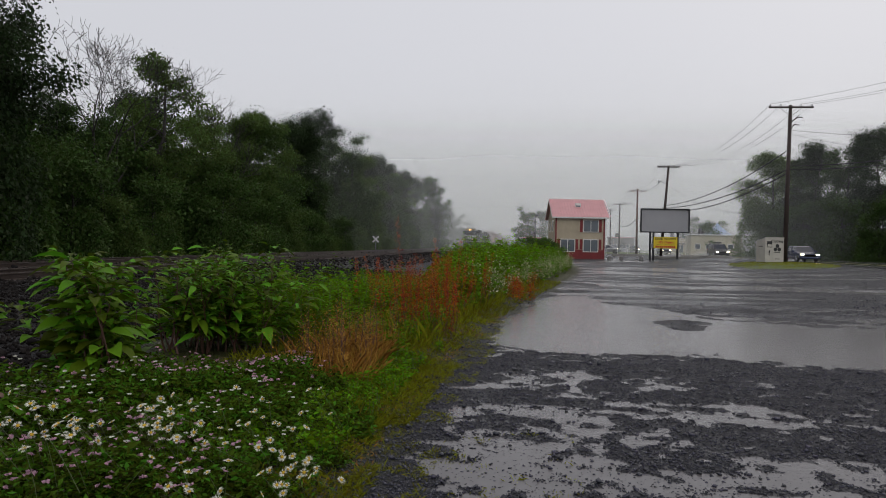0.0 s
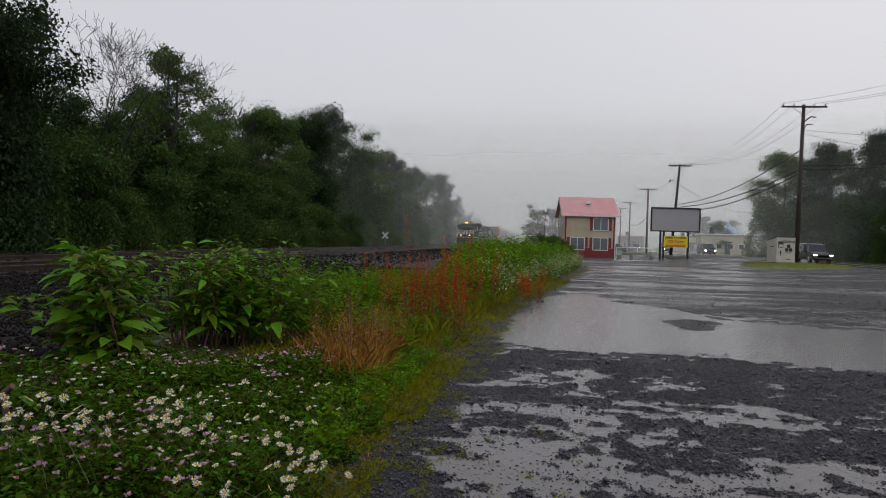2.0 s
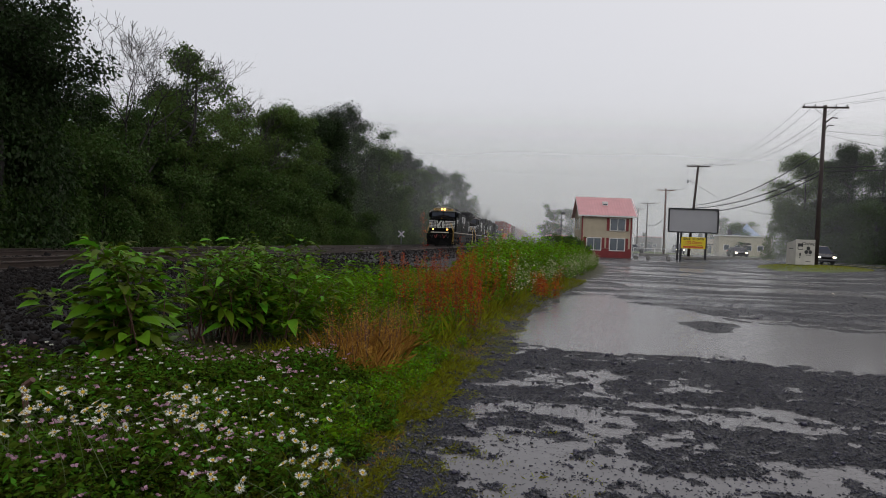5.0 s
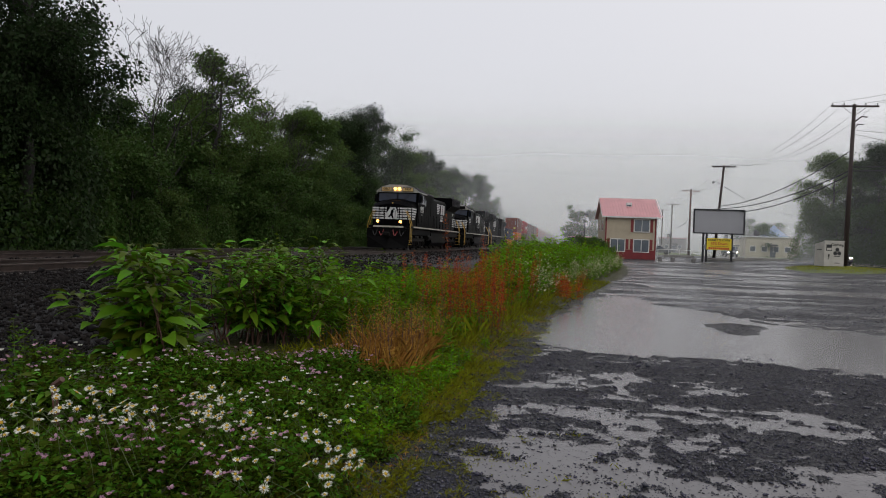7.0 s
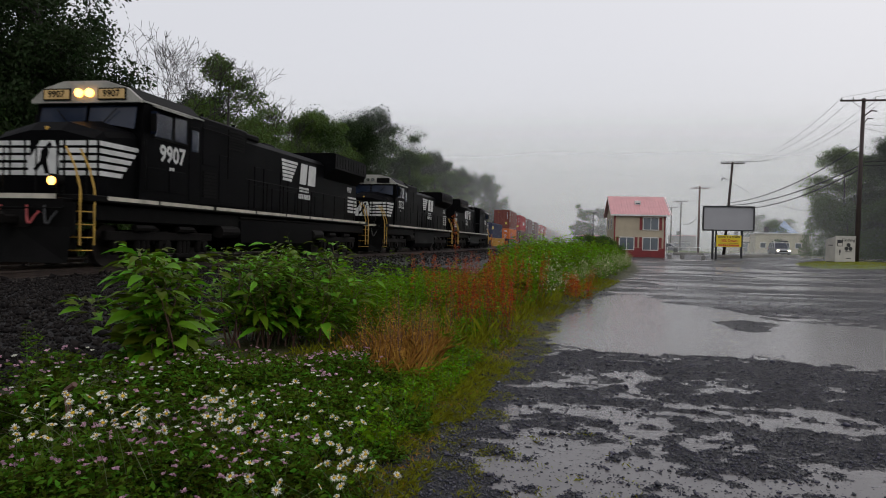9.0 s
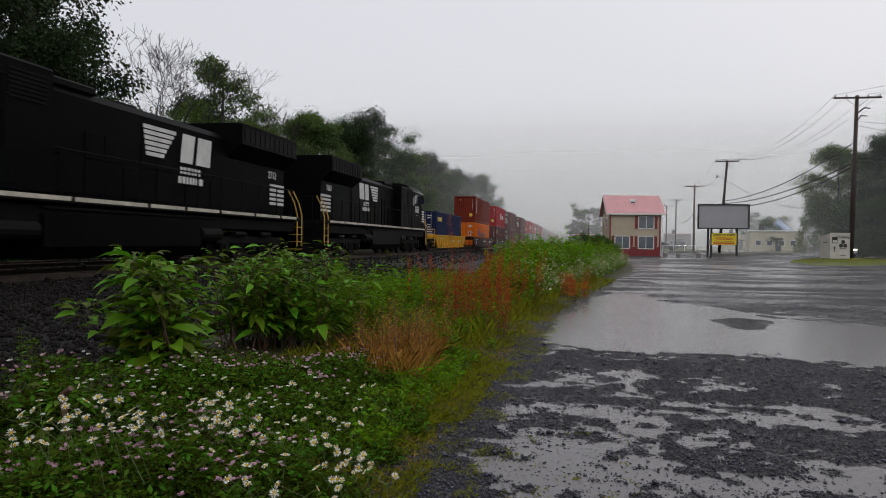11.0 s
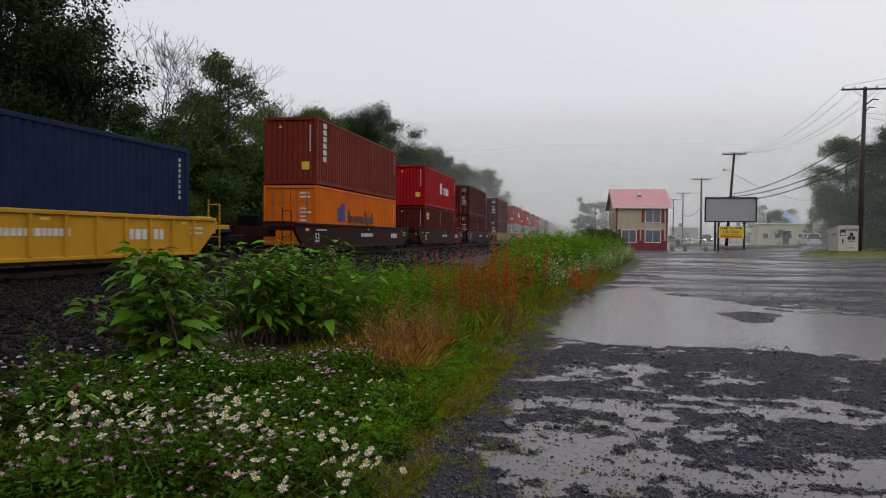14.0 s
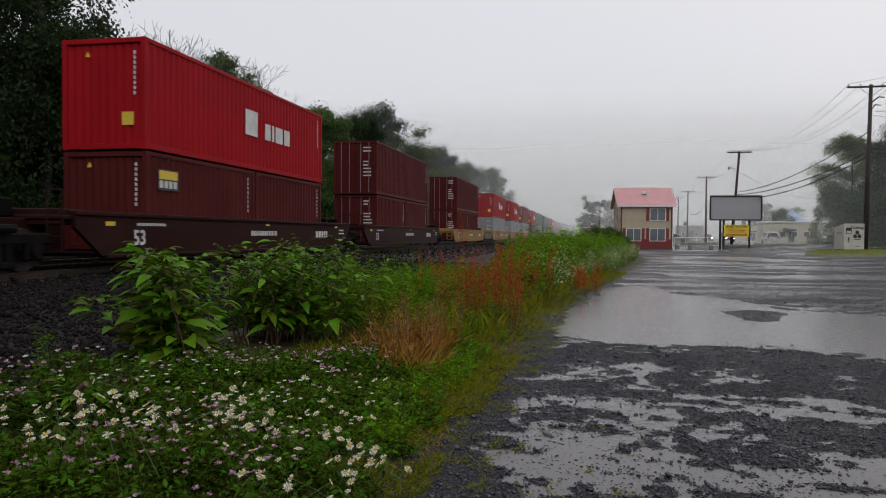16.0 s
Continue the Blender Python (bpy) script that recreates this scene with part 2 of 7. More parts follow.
def part(name, bm, material, parent=None, label="", m=None, smooth=False):
    """Links a bmesh (or a mesh) as one object under a thing or a part."""
    if isinstance(bm, bmesh.types.BMesh):
        me = bpy.data.meshes.new(name)
        bm.to_mesh(me)
        bm.free()
        for mt in (material if isinstance(material, (list, tuple)) else [material]):
            me.materials.append(mt)
        if smooth:
            for p in me.polygons:
                p.use_smooth = True
    else:
        me = bm
    ob = new(name, me)
    ob.parent = parent
    if m is not None:
        ob.matrix_basis = m
    if label:
        tagged(ob, label)
    return ob


def box(bm, x0, x1, y0, y1, z0, z1, bevel=0.0, mi=0, m=None):
    """A box, edges rounded a little, added to bm."""
    r = bmesh.ops.create_cube(bm, size=1.0)
    vs = r["verts"]
    for v in vs:
        v.co = Vector(((x0 + x1) / 2 + v.co.x * (x1 - x0), (y0 + y1) / 2 + v.co.y * (y1 - y0), (z0 + z1) / 2 + v.co.z * (z1 - z0)))
    fs = {f for v in vs for f in v.link_faces}
    if bevel:
        es = list({e for v in vs for e in v.link_edges})
        r2 = bmesh.ops.bevel(bm, geom=es, offset=bevel, segments=1, affect="EDGES", profile=0.5)
        vs = r2["verts"]
        fs = set(r2["faces"]) | {f for v in vs if v.is_valid for f in v.link_faces}
        vs = list({v for f in fs for v in f.verts})
    for f in fs:
        f.material_index = mi
    if m is not None:
        bmesh.ops.transform(bm, matrix=m, verts=vs)
    return bm


def boxes(*args, bevel=0.0):
    bm = bmesh.new()
    for a in args:
        box(bm, *a[:6], bevel, a[6] if len(a) > 6 else 0)
    return bm


def rod(bm, a, b, r, seg=8, r2=None, mi=0):
    """A round bar from a to b."""
    a, b = Vector(a), Vector(b)
    d = b - a
    mtx = Matrix.Translation((a + b) / 2) @ d.to_track_quat("Z", "Y").to_matrix().to_4x4()
    res = bmesh.ops.create_cone(bm, cap_ends=True, segments=seg, radius1=r, radius2=r if r2 is None else r2, depth=d.length, matrix=mtx)
    for f in {f for v in res["verts"] for f in v.link_faces}:
        f.material_index = mi
    return bm


def rods(pts, r, seg=6):
    bm = bmesh.new()
    for a, b in zip(pts, pts[1:]):
        rod(bm, a, b, r, seg)
    return bm


def prism(bm, profile, y0, y1, axis="y", mi=0):
    """A closed outline carried along one axis."""
    def at(p, q):
        return {"y": (p[0], q, p[1]), "x": (q, p[0], p[1]), "z": (p[0], p[1], q)}[axis]
    a = [bm.verts.new(at(p, y0)) for p in profile]
    b = [bm.verts.new(at(p, y1)) for p in profile]
    k = len(profile)
    fs = [bm.faces.new(a), bm.faces.new(b[::-1])]
    for i in range(k):
        fs.append(bm.faces.new((a[(i + 1) % k], a[i], b[i], b[(i + 1) % k])))
    for f in fs:
        f.material_index = mi
    bmesh.ops.recalc_face_normals(bm, faces=fs)
    return bm


rng = np.random.default_rng(5)
LATTICE = rng.random((256, 256))


def fbm(x, y, scale, octaves=4, shift=0.0):
    """Smooth value noise in 0..1 over arrays."""
    x, y = np.asarray(x, float), np.asarray(y, float)
    total, amp, norm = np.zeros(np.broadcast(x, y).shape), 1.0, 0.0
    for o in range(octaves):
        u, w = x / scale + 17.3 * o + shift, y / scale + 9.1 * o + shift * 0.7
        i, j = np.floor(u).astype(int), np.floor(w).astype(int)
        a, b = u - i, w - j
        a, b = a * a * (3 - 2 * a), b * b * (3 - 2 * b)
        g = lambda p, q: LATTICE[p % 256, q % 256]
        total = total + amp * ((g(i, j) * (1 - a) + g(i + 1, j) * a) * (1 - b) + (g(i, j + 1) * (1 - a) + g(i + 1, j + 1) * a) * b)
        norm, amp, scale = norm + amp, amp * 0.5, scale * 0.5
    return total / norm


def step_up(x, a, b):
    t = np.clip((x - a) / (b - a), 0, 1)
    return t * t * (3 - 2 * t)


# ---- ground ----
RAIL_Z, TRACK_X, TRACK2_X, ROAD_Z = 0.50, -12.42, -16.75, 0.35


def verge_edge(y):
    y = np.minimum(y, 48.0)
    return EDGE[0] + y * (EDGE[1] + y * (EDGE[2] + y * (EDGE[3] + y * EDGE[4])))


def ground_z(x, y):
    x, y = np.asarray(x, float), np.asarray(y, float)
    grain = 0.028 * (fbm(x * 0.8, y, 0.40, 3, 3.0) - 0.5) + 0.032 * (fbm(x, y, 0.13, 2, 8.0) - 0.5)
    lot = 0.0070 + 0.034 * (fbm(x * 0.45, y, 1.7, 3) - 0.5) + grain
    # a shallow pool near the verge
    lot = lot - 0.012 * np.exp(-(((x - 0.05) / 0.85) ** 2 + ((y - 4.5) / 0.65) ** 2))
    # a low gravel bank along the verge
    lot = lot + 0.016 * (1 - step_up(x - verge_edge(y) + 0.6 * (fbm(x, y, 0.6, 3, 7.0) - 0.5), 0.25, 0.8)) * (1 - step_up(y, 10, 14))
    # the long puddle across the lot with a gravel island and tongues of gravel
    wob = fbm(x, y, 2.6, 4, 5.0) - 0.5
    near_side = 10.1 - 0.36 * np.clip(x, 0, 4)
    far_side = 21.5 - 2.2 * np.clip(x - 0.3, 0, 3.2) - 0.5 * np.clip(x - 3.5, 0, 9)
    pud = step_up(y + wob * 1.8 - near_side, -0.7, 0.7) * (1 - step_up(y + wob * 3.0 - far_side, -1.6, 1.6)) * step_up(x - verge_edge(y) + wob, 0.35, 1.0)
    half = np.clip((y - 11.6) * 0.38, 0.02, 0.95) * (1 - step_up(y, 13.6, 14.4)) + 0.01
    isl = np.exp(-(((x - 2.95 + 0.12 * (13.9 - y)) / half) ** 2)) * step_up(y + wob, 11.7, 12.5) * (1 - step_up(y + wob, 13.7, 14.4))
    lot = lot - 0.042 * pud + 0.058 * isl * pud
    far = step_up(y, 19, 26)
    lot = lot + far * (0.032 - 0.06 * step_up(fbm(x * 0.5, y, 2.4, 4, 9.0), 0.46, 0.62))
    dry_band = np.exp(-((y - 8.2 + 0.3 * x) / 1.1) ** 2)
    lot = lot + 0.004 * dry_band
    off = x - verge_edge(y)
    k = step_up(-off + 0.5 * (fbm(x, y, 1.2, 3, 2.0) - 0.5), -0.35, 0.35)
    verge = 0.05 + 0.05 * fbm(x, y, 0.5, 3) + 0.07 * step_up(-off, 0.2, 3.0)
    z = lot * (1 - k) + verge * k
    bed = step_up(-x, 5.0, 9.6)
    z = z * (1 - bed) + (RAIL_Z - 0.19) * bed
    z = np.where(x < -19.0, (RAIL_Z - 0.19) * (1 - step_up(-x, 19.2, 22.0)) - 0.1 * step_up(-x, 19.2, 22), z)
    rise = step_up(x, 12.0, 22.0) * step_up(y, 20.0, 60.0)
    z = z * (1 - rise) + (ROAD_Z - 0.03) * rise
    flat = step_up(y, 75.0, 110.0) * step_up(x, -5.0, 3.0)
    z = z * (1 - flat) + (0.1 + (ROAD_Z - 0.13) * step_up(x, 3, 20)) * flat
    far_out = step_up(np.hypot(x, y), 250, 600)
    return z * (1 - far_out) - 0.3 * far_out


def spans(*pieces):
    out = []
    for a, b, s in pieces:
        out.append(np.arange(a, b - 1e-6, s))
    return np.concatenate(out + [[pieces[-1][1]]])


gx = spans((-2500, -400, 350), (-400, -40, 60), (-40, -20, 1.0), (-20, -5, 0.3), (-5, -1.2, 0.12), (-1.2, 5.2, 0.032), (5.2, 15, 0.1), (15, 30, 0.4), (30, 60, 5), (60, 400, 60), (400, 2500, 350))
gy = spans((-2500, -200, 400), (-200, -10, 30), (-10, 2, 0.8), (2, 3.2, 0.2), (3.2, 10.5, 0.032), (10.5, 20, 0.09), (20, 60, 0.25), (60, 120, 1.5), (120, 400, 40), (400, 3600, 400))
GX, GY = np.meshgrid(gx, gy)
gv = np.stack([GX, GY, ground_z(GX, GY)], -1).reshape(-1, 3)
nx = len(gx)
ii, jj = np.meshgrid(np.arange(nx - 1), np.arange(len(gy) - 1))
g0 = (jj * nx + ii).ravel()
gf = np.stack([g0, g0 + 1, g0 + nx + 1, g0 + nx], 1)
cx, cy = gv[gf[:, 0], 0], gv[gf[:, 0], 1]
gmi = ((cx > 30) | (cx < -22) | (cy > 118)).astype(int)
ground = tagged(new("ground", mesh_np("ground", gv, gf, [M["ground"], M["grass_far"]], True, gmi)),
                "wet gravel lot, weedy verge and dark ballast bed", "ground", kind="structure")
bm = bmesh.new()
vs = [bm.verts.new(p) for p in ((-1.6, 1.0, 0.0), (13.0, 1.0, 0.0), (13.0, 75.0, 0.0), (-1.6, 75.0, 0.0))]
bm.faces.new(vs)
tagged(part("water", bm, M["water"]), "shallow brown rain puddles standing on the gravel lot", "puddle", kind="structure")
bm = bmesh.new()
box(bm, 23.6, 32.2, -300, 900, ROAD_Z - 0.3, ROAD_Z)
tagged(part("road", bm, M["asphalt"]), "wet dark asphalt two-lane road with standing water", "road", kind="structure")
M["line"] = node_mat("worn_road_paint", (0.62, 0.55, 0.22), 0.4, 0.6, 2.0, 0.1)
M["line_white"] = node_mat("worn_white_paint", (0.6, 0.6, 0.58), 0.4, 0.6, 2.0, 0.1)
bm = bmesh.new()
for x in (27.72, 27.95):
    box(bm, x, x + 0.11, -100, 500, ROAD_Z - 0.01, ROAD_Z + 0.004)
for x in (24.2, 31.5):
    box(bm, x, x + 0.11, -100, 500, ROAD_Z - 0.01, ROAD_Z + 0.004, 0, 1)
tagged(part("road_marking", bm, [M["line"], M["line_white"]]), "worn double yellow and white road lines", "road marking", kind="structure")

# ---- tracks ----
def rail_mesh():
    bm = bmesh.new()
    h = 0.17
    prof = [(-0.07, 0), (0.07, 0), (0.07, 0.012), (0.012, 0.03), (0.012, h - 0.045), (0.037, h - 0.035), (0.037, h - 0.006), (0.028, h), (-0.028, h), (-0.037, h - 0.006), (-0.037, h - 0.035), (-0.012, h - 0.045), (-0.012, 0.03), (-0.07, 0.012)]
    prism(bm, prof, -260, 700)
    for f in bm.faces:
        if f.normal.z > 0.9 and f.calc_center_median().z > h - 0.004:
            f.material_index = 1
    me = bpy.data.meshes.new("rail")
    bm.to_mesh(me)
    bm.free()
    me.materials.append(M["rail"])
    me.materials.append(M["rail_top"])
    return me


rail_me = rail_mesh()
tie_me = bpy.data.meshes.new("tie")
box(bm := bmesh.new(), -1.3, 1.3, -0.115, 0.115, -0.17, 0.0, 0.012)
bm.to_mesh(tie_me)
bm.free()
tie_me.materials.append(M["tie"])
for tx in (TRACK_X, TRACK2_X):
    tr = tagged(empty("railway_track", pose(tx, 0, 0)), "steel rails on dark ties in grey ballast", "railway track", "parallel tracks", "structure")
    for s in (-0.755, 0.755):
        part("rail", rail_me, None, tr, m=pose(s, 0, RAIL_Z - 0.17))
    for k in range(120):
        part("tie", tie_me, None, tr, m=pose(rng.normal(0, 0.02), 4 + k * 0.54, RAIL_Z - 0.17, 0, 0, rng.normal(0, 0.4)))


def stones(name, xy, size, mat, sink=0.25, seed=1, squash=1.0, floor=-9.0):
    """Loose stones: squashed, skewed low polyhedra lying on the ground, in one mesh."""
    r = np.random.default_rng(seed)
    base = np.array([(1, 0, 0), (-1, 0, 0), (0, 1, 0), (0, -1, 0), (0, 0, 1), (0, 0, -1)], float)
    tri = np.array([(0, 2, 4), (2, 1, 4), (1, 3, 4), (3, 0, 4), (2, 0, 5), (1, 2, 5), (3, 1, 5), (0, 3, 5)])
    k = len(xy)
    s = size * r.lognormal(0, 0.42, (k, 1, 1))
    v = base[None] * r.uniform(0.55, 1.0, (k, 6, 1)) + r.normal(0, 0.12, (k, 6, 3))
    v[:, :, 2] *= 0.75
    q = r.normal(size=(k, 4))
    q /= np.linalg.norm(q, axis=1, keepdims=True)
    w, x, y, z = q.T
    R = np.stack([1 - 2 * (y * y + z * z), 2 * (x * y - z * w), 2 * (x * z + y * w), 2 * (x * y + z * w), 1 - 2 * (x * x + z * z), 2 * (y * z - x * w),
                  2 * (x * z - y * w), 2 * (y * z + x * w), 1 - 2 * (x * x + y * y)], 1).reshape(k, 3, 3)
    v = np.einsum("kij,kpj->kpi", R, v) * s * 0.5
    v[:, :, 2] *= squash
    v[:, :, 0] += xy[:, None, 0]
    v[:, :, 1] += xy[:, None, 1]
    v[:, :, 2] += (np.maximum(ground_z(xy[:, 0], xy[:, 1]), floor) + s[:, 0, 0] * (0.35 - sink))[:, None]
    f = (tri[None] + 6 * np.arange(k)[:, None, None]).reshape(-1, 3)
    return new(name, mesh_np(name, v.reshape(-1, 3), f, [mat]))


# ballast, thick where the lens is near, thinner far along the bed
by = 3.0 + 27 * rng.random(42000) ** 1.5
bx = rng.uniform(-11.5, -3.6, 42000)
keep = bx < -4.0 + 1.0 * (fbm(bx, by, 1.0, 2) - 0.5) - 0.02 * by
tagged(stones("ballast", np.stack([bx, by], 1)[keep], 0.062, M["ballast"], 0.2, 3), "dark crushed stone ballast beside the rails", "ballast", kind="stuff")
by = rng.uniform(28, 110, 16000)
bx = rng.uniform(-19.5, -6.0, 16000)
far_b = np.stack([bx, by], 1)
by2, bx2 = rng.uniform(8, 40, 14000), rng.uniform(-19.6, -11.0, 14000)
gap = (np.abs(bx2 - TRACK_X + 0.755) > 0.12) & (np.abs(bx2 - TRACK_X - 0.755) > 0.12) & (np.abs(bx2 - TRACK2_X + 0.755) > 0.12) & (np.abs(bx2 - TRACK2_X - 0.755) > 0.12)
tagged(stones("ballast", np.concatenate([far_b, np.stack([bx2, by2], 1)[gap]]), 0.085, M["ballast"], 0.2, 4), "grey crushed stone ballast between the rails", "ballast", kind="stuff")
# gravel that stands out of the wet lot
def lot_stones(count, depth, power, size, seed, cut, start=3.3):
    ly = start + depth * rng.random(count) ** power
    lx = -1.3 + (0.72 * ly + 2.3) * rng.random(count)
    g = ground_z(lx, ly)
    thick = np.clip((g + 0.008) / 0.014, 0.0, 1.0) * 0.8 + 0.5 * (fbm(lx * 0.6, ly, 0.6, 3, 4.0) - 0.5)
    dry = (g > -0.02) & (g < 0.06) & (thick + cut > rng.random(count))
    tagged(stones("gravel", np.stack([lx, ly], 1)[dry], size, M["gravel"], 0.2, seed, 0.65, -0.004), "loose dark wet gravel on the lot", "gravel", kind="stuff")


lot_stones(150000, 7.0, 1.3, 0.0125, 5, 0.14)
lot_stones(48000, 17.0, 1.3, 0.021, 6, 0.03)
lot_stones(3000, 9.0, 1.2, 0.034, 9, -0.1)
lot_stones(22000, 32.0, 1.2, 0.034, 10, 0.05, 15.0)


# ---- plants ----
def unit(a):
    return a / np.maximum(np.linalg.norm(a, axis=-1, keepdims=True), 1e-9)


def leaf_arrays(base, along, length, width, r, droop=0.25, fold=0.25):
    """Pointed leaves of two folded halves each: base (k, 3), along (k, 3) unit, length and width (k)."""
    k = len(base)
    side = unit(np.cross(along, r.normal(size=(k, 3))))
    up = np.cross(side, along)
    L, W = np.asarray(length).reshape(-1, 1) * np.ones((k, 1)), np.asarray(width).reshape(-1, 1) * np.ones((k, 1))
    mid = base + along * L * 0.45
    tip = base + along * L - np.array([0, 0, 1.0]) * L * droop
    v = np.stack([base, mid + side * W * 0.5 + up * W * fold, tip, mid - side * W * 0.5 + up * W * fold], 1)
    f = np.array([(0, 1, 2), (0, 2, 3)])[None] + 4 * np.arange(k)[:, None, None]
    return v.reshape(-1, 3), f.reshape(-1, 3)


def broad_leaf_arrays(base, along, length, width, r, droop=0.3):
    """Broad pointed leaves that curve down, folded along the middle vein."""
    k = len(base)
    flat = unit(np.cross(along, np.array([0, 0, 1.0]) + r.normal(0, 0.25, (k, 3))))
    up = np.cross(flat, along)
    L, W = length.reshape(-1, 1), width.reshape(-1, 1)
    rows = []
    for u, w in ((0.0, 0.0), (0.22, 0.42), (0.48, 0.5), (0.76, 0.3), (1.0, 0.0)):
        c = base + along * L * u - np.array([0, 0, 1.0]) * L * droop * u * u
        rows.append((c, c + flat * W * w + up * W * w * 0.35, c - flat * W * w + up * W * w * 0.35))
    v = np.stack([rows[0][0], *[q for row in rows[1:4] for q in row], rows[4][0]], 1)
    f = np.array([(0, 1, 2), (0, 3, 1), (1, 4, 5), (1, 5, 2), (1, 6, 4), (1, 3, 6), (4, 7, 8), (4, 8, 5), (4, 9, 7), (4, 6, 9), (7, 10, 8), (7, 9, 10)])
    return v.reshape(-1, 3), (f[None] + 11 * np.arange(k)[:, None, None]).reshape(-1, 3)


def join(*pairs):
    vs, fs, off = [], [], 0
    for v, f in pairs:
        vs.append(v)
        fs.append(f + off)
        off += len(v)
    return np.concatenate(vs), np.concatenate(fs)


def tube_arrays(a, b, ra, rb, seg=5):
    """Tapered limbs: a, b (k, 3), radii (k)."""
    k = len(a)
    d = unit(b - a)
    h = np.where(np.abs(d[:, 2:3]) > 0.9, np.array([[1.0, 0, 0]]), np.array([[0, 0, 1.0]]))
    s = unit(np.cross(d, h))
    t = np.cross(d, s)
    ang = np.arange(seg) * 2 * np.pi / seg
    ring = s[:, None] * np.cos(ang)[None, :, None] + t[:, None] * np.sin(ang)[None, :, None]
    v = np.concatenate([a[:, None] + ring * np.asarray(ra).reshape(-1, 1, 1), b[:, None] + ring * np.asarray(rb).reshape(-1, 1, 1)], 1)
    i = np.arange(seg)
    j = (i + 1) % seg
    q = np.concatenate([np.stack([i, j, j + seg], 1), np.stack([i, j + seg, i + seg], 1)])
    f = q[None] + (2 * seg) * np.arange(k)[:, None, None]
    return v.reshape(-1, 3), f.reshape(-1, 3)


def chain_tube(points, radii, seg=5):
    """One bent stem through the points."""
    ang = np.arange(seg) * 2 * np.pi / seg
    ring = np.stack([np.cos(ang), np.sin(ang), np.zeros(seg)], 1)
    v = points[:, None] + ring[None] * radii[:, None, None]
    f = [(k * seg + i, k * seg + (i + 1) % seg, (k + 1) * seg + (i + 1) % seg, (k + 1) * seg + i) for k in range(len(points) - 1) for i in range(seg)]
    return v.reshape(-1, 3), np.array(f)


def limb_skeleton(height, spread, r, limbs=14, bare=0.3, twigs=4, lean=0.0):
    """Trunk, limbs and twigs as segments, and the twig ends where leaves sit."""
    seg, ends = [], []
    n = 9
    tz = np.linspace(0, height * 0.92, n)
    sway = np.cumsum(r.normal(0, height * 0.012, (n, 2)), 0)
    trunk = np.column_stack([sway[:, 0] + lean * tz, sway[:, 1], tz])
    r0 = height * 0.017
    rad = r0 * (1 - 0.88 * tz / tz[-1])
    for i in range(n - 1):
        seg.append((trunk[i], trunk[i + 1], rad[i], rad[i + 1]))
    for _ in range(limbs):
        u = r.uniform(bare, 0.98)
        z = u * height * 0.92
        p = np.array([np.interp(z, tz, trunk[:, 0]), np.interp(z, tz, trunk[:, 1]), z])
        a = r.uniform(0, 2 * np.pi)
        reach = spread * (0.35 + 0.65 * math.sin(math.pi * min(1, max(0.05, (u - bare * 0.6) / (1.05 - bare * 0.6))) ** 0.8)) * r.uniform(0.6, 1.1)
        d = np.array([math.cos(a), math.sin(a), r.uniform(0.25, 0.9)])
        q, rr = p, np.interp(z, tz, rad) * 0.55
        steps = 4
        for s in range(steps):
            nq = q + d / np.linalg.norm(d) * reach / steps
            nr = rr * 0.68
            seg.append((q, nq, rr, nr))
            for _ in range(twigs):
                td = d + r.normal(0, 0.8, 3)
                e = nq + td / np.linalg.norm(td) * reach * r.uniform(0.15, 0.38)
                seg.append((nq, e, nr * 0.55, nr * 0.15))
                ends.append(e)
            q, rr = nq, nr
            d = d + r.normal(0, 0.25, 3)
        ends.append(q)
    ends.append(trunk[-1])
    a, b, ra, rb = (np.array(x) for x in zip(*seg))
    return a, b, ra, rb, np.array(ends), trunk


def tree_thing(name, height, spread, leaves, mat, seed, label, limbs=16, bare=0.25, size=0.22, clump=0.75, flat=0.65, skirt=0.0):
    """A tree: trunk with limbs, and a ragged crown of leaves round the twig ends."""
    r = np.random.default_rng(seed)
    a, b, ra, rb, ends, trunk = limb_skeleton(height, spread, r, limbs, bare, 3)
    top = empty(name)
    v, f = tube_arrays(a, b, ra, rb, 5)
    part("trunk", mesh_np("trunk", v, f, [M["bark"]], True), None, top)
    weight = r.random(len(ends)) ** 1.5 + 0.15
    who = r.choice(len(ends), leaves, p=weight / weight.sum())
    offs = unit(r.normal(size=(leaves, 3))) * (r.random((leaves, 1)) ** 0.5) * clump * (0.6 + 0.8 * r.random((len(ends), 1)))[who]
    offs[:, 2] *= flat
    p = ends[who] + offs
    if skirt:
        k = int(leaves * skirt)
        ang, zz = r.uniform(0, 2 * np.pi, k), r.random(k) ** 1.3 * height * 0.55
        lump = 0.75 + 0.5 * fbm(ang * 2.0 + seed, zz * 1.0, 1.0, 3)
        rad = spread * 0.75 * lump * (1 - 0.35 * zz / (height * 0.55)) * r.uniform(0.82, 1.05, k)
        p[:k] = np.column_stack([rad * np.cos(ang), rad * np.sin(ang), zz])
    p[:, 2] = np.maximum(p[:, 2], 0.15)
    out = unit(p - np.array([0, 0, height * 0.45]))
    along = unit(out * 0.5 + r.normal(0, 0.75, (leaves, 3)) + np.array([0, 0, -0.25]))
    L = size * r.lognormal(0, 0.3, leaves)
    lv, lf = leaf_arrays(p, along, L, L * 0.62, r, 0.2)
    part("crown", mesh_np("crown", lv, lf, [mat]), None, top)
    return tagged(top, label, "tree")


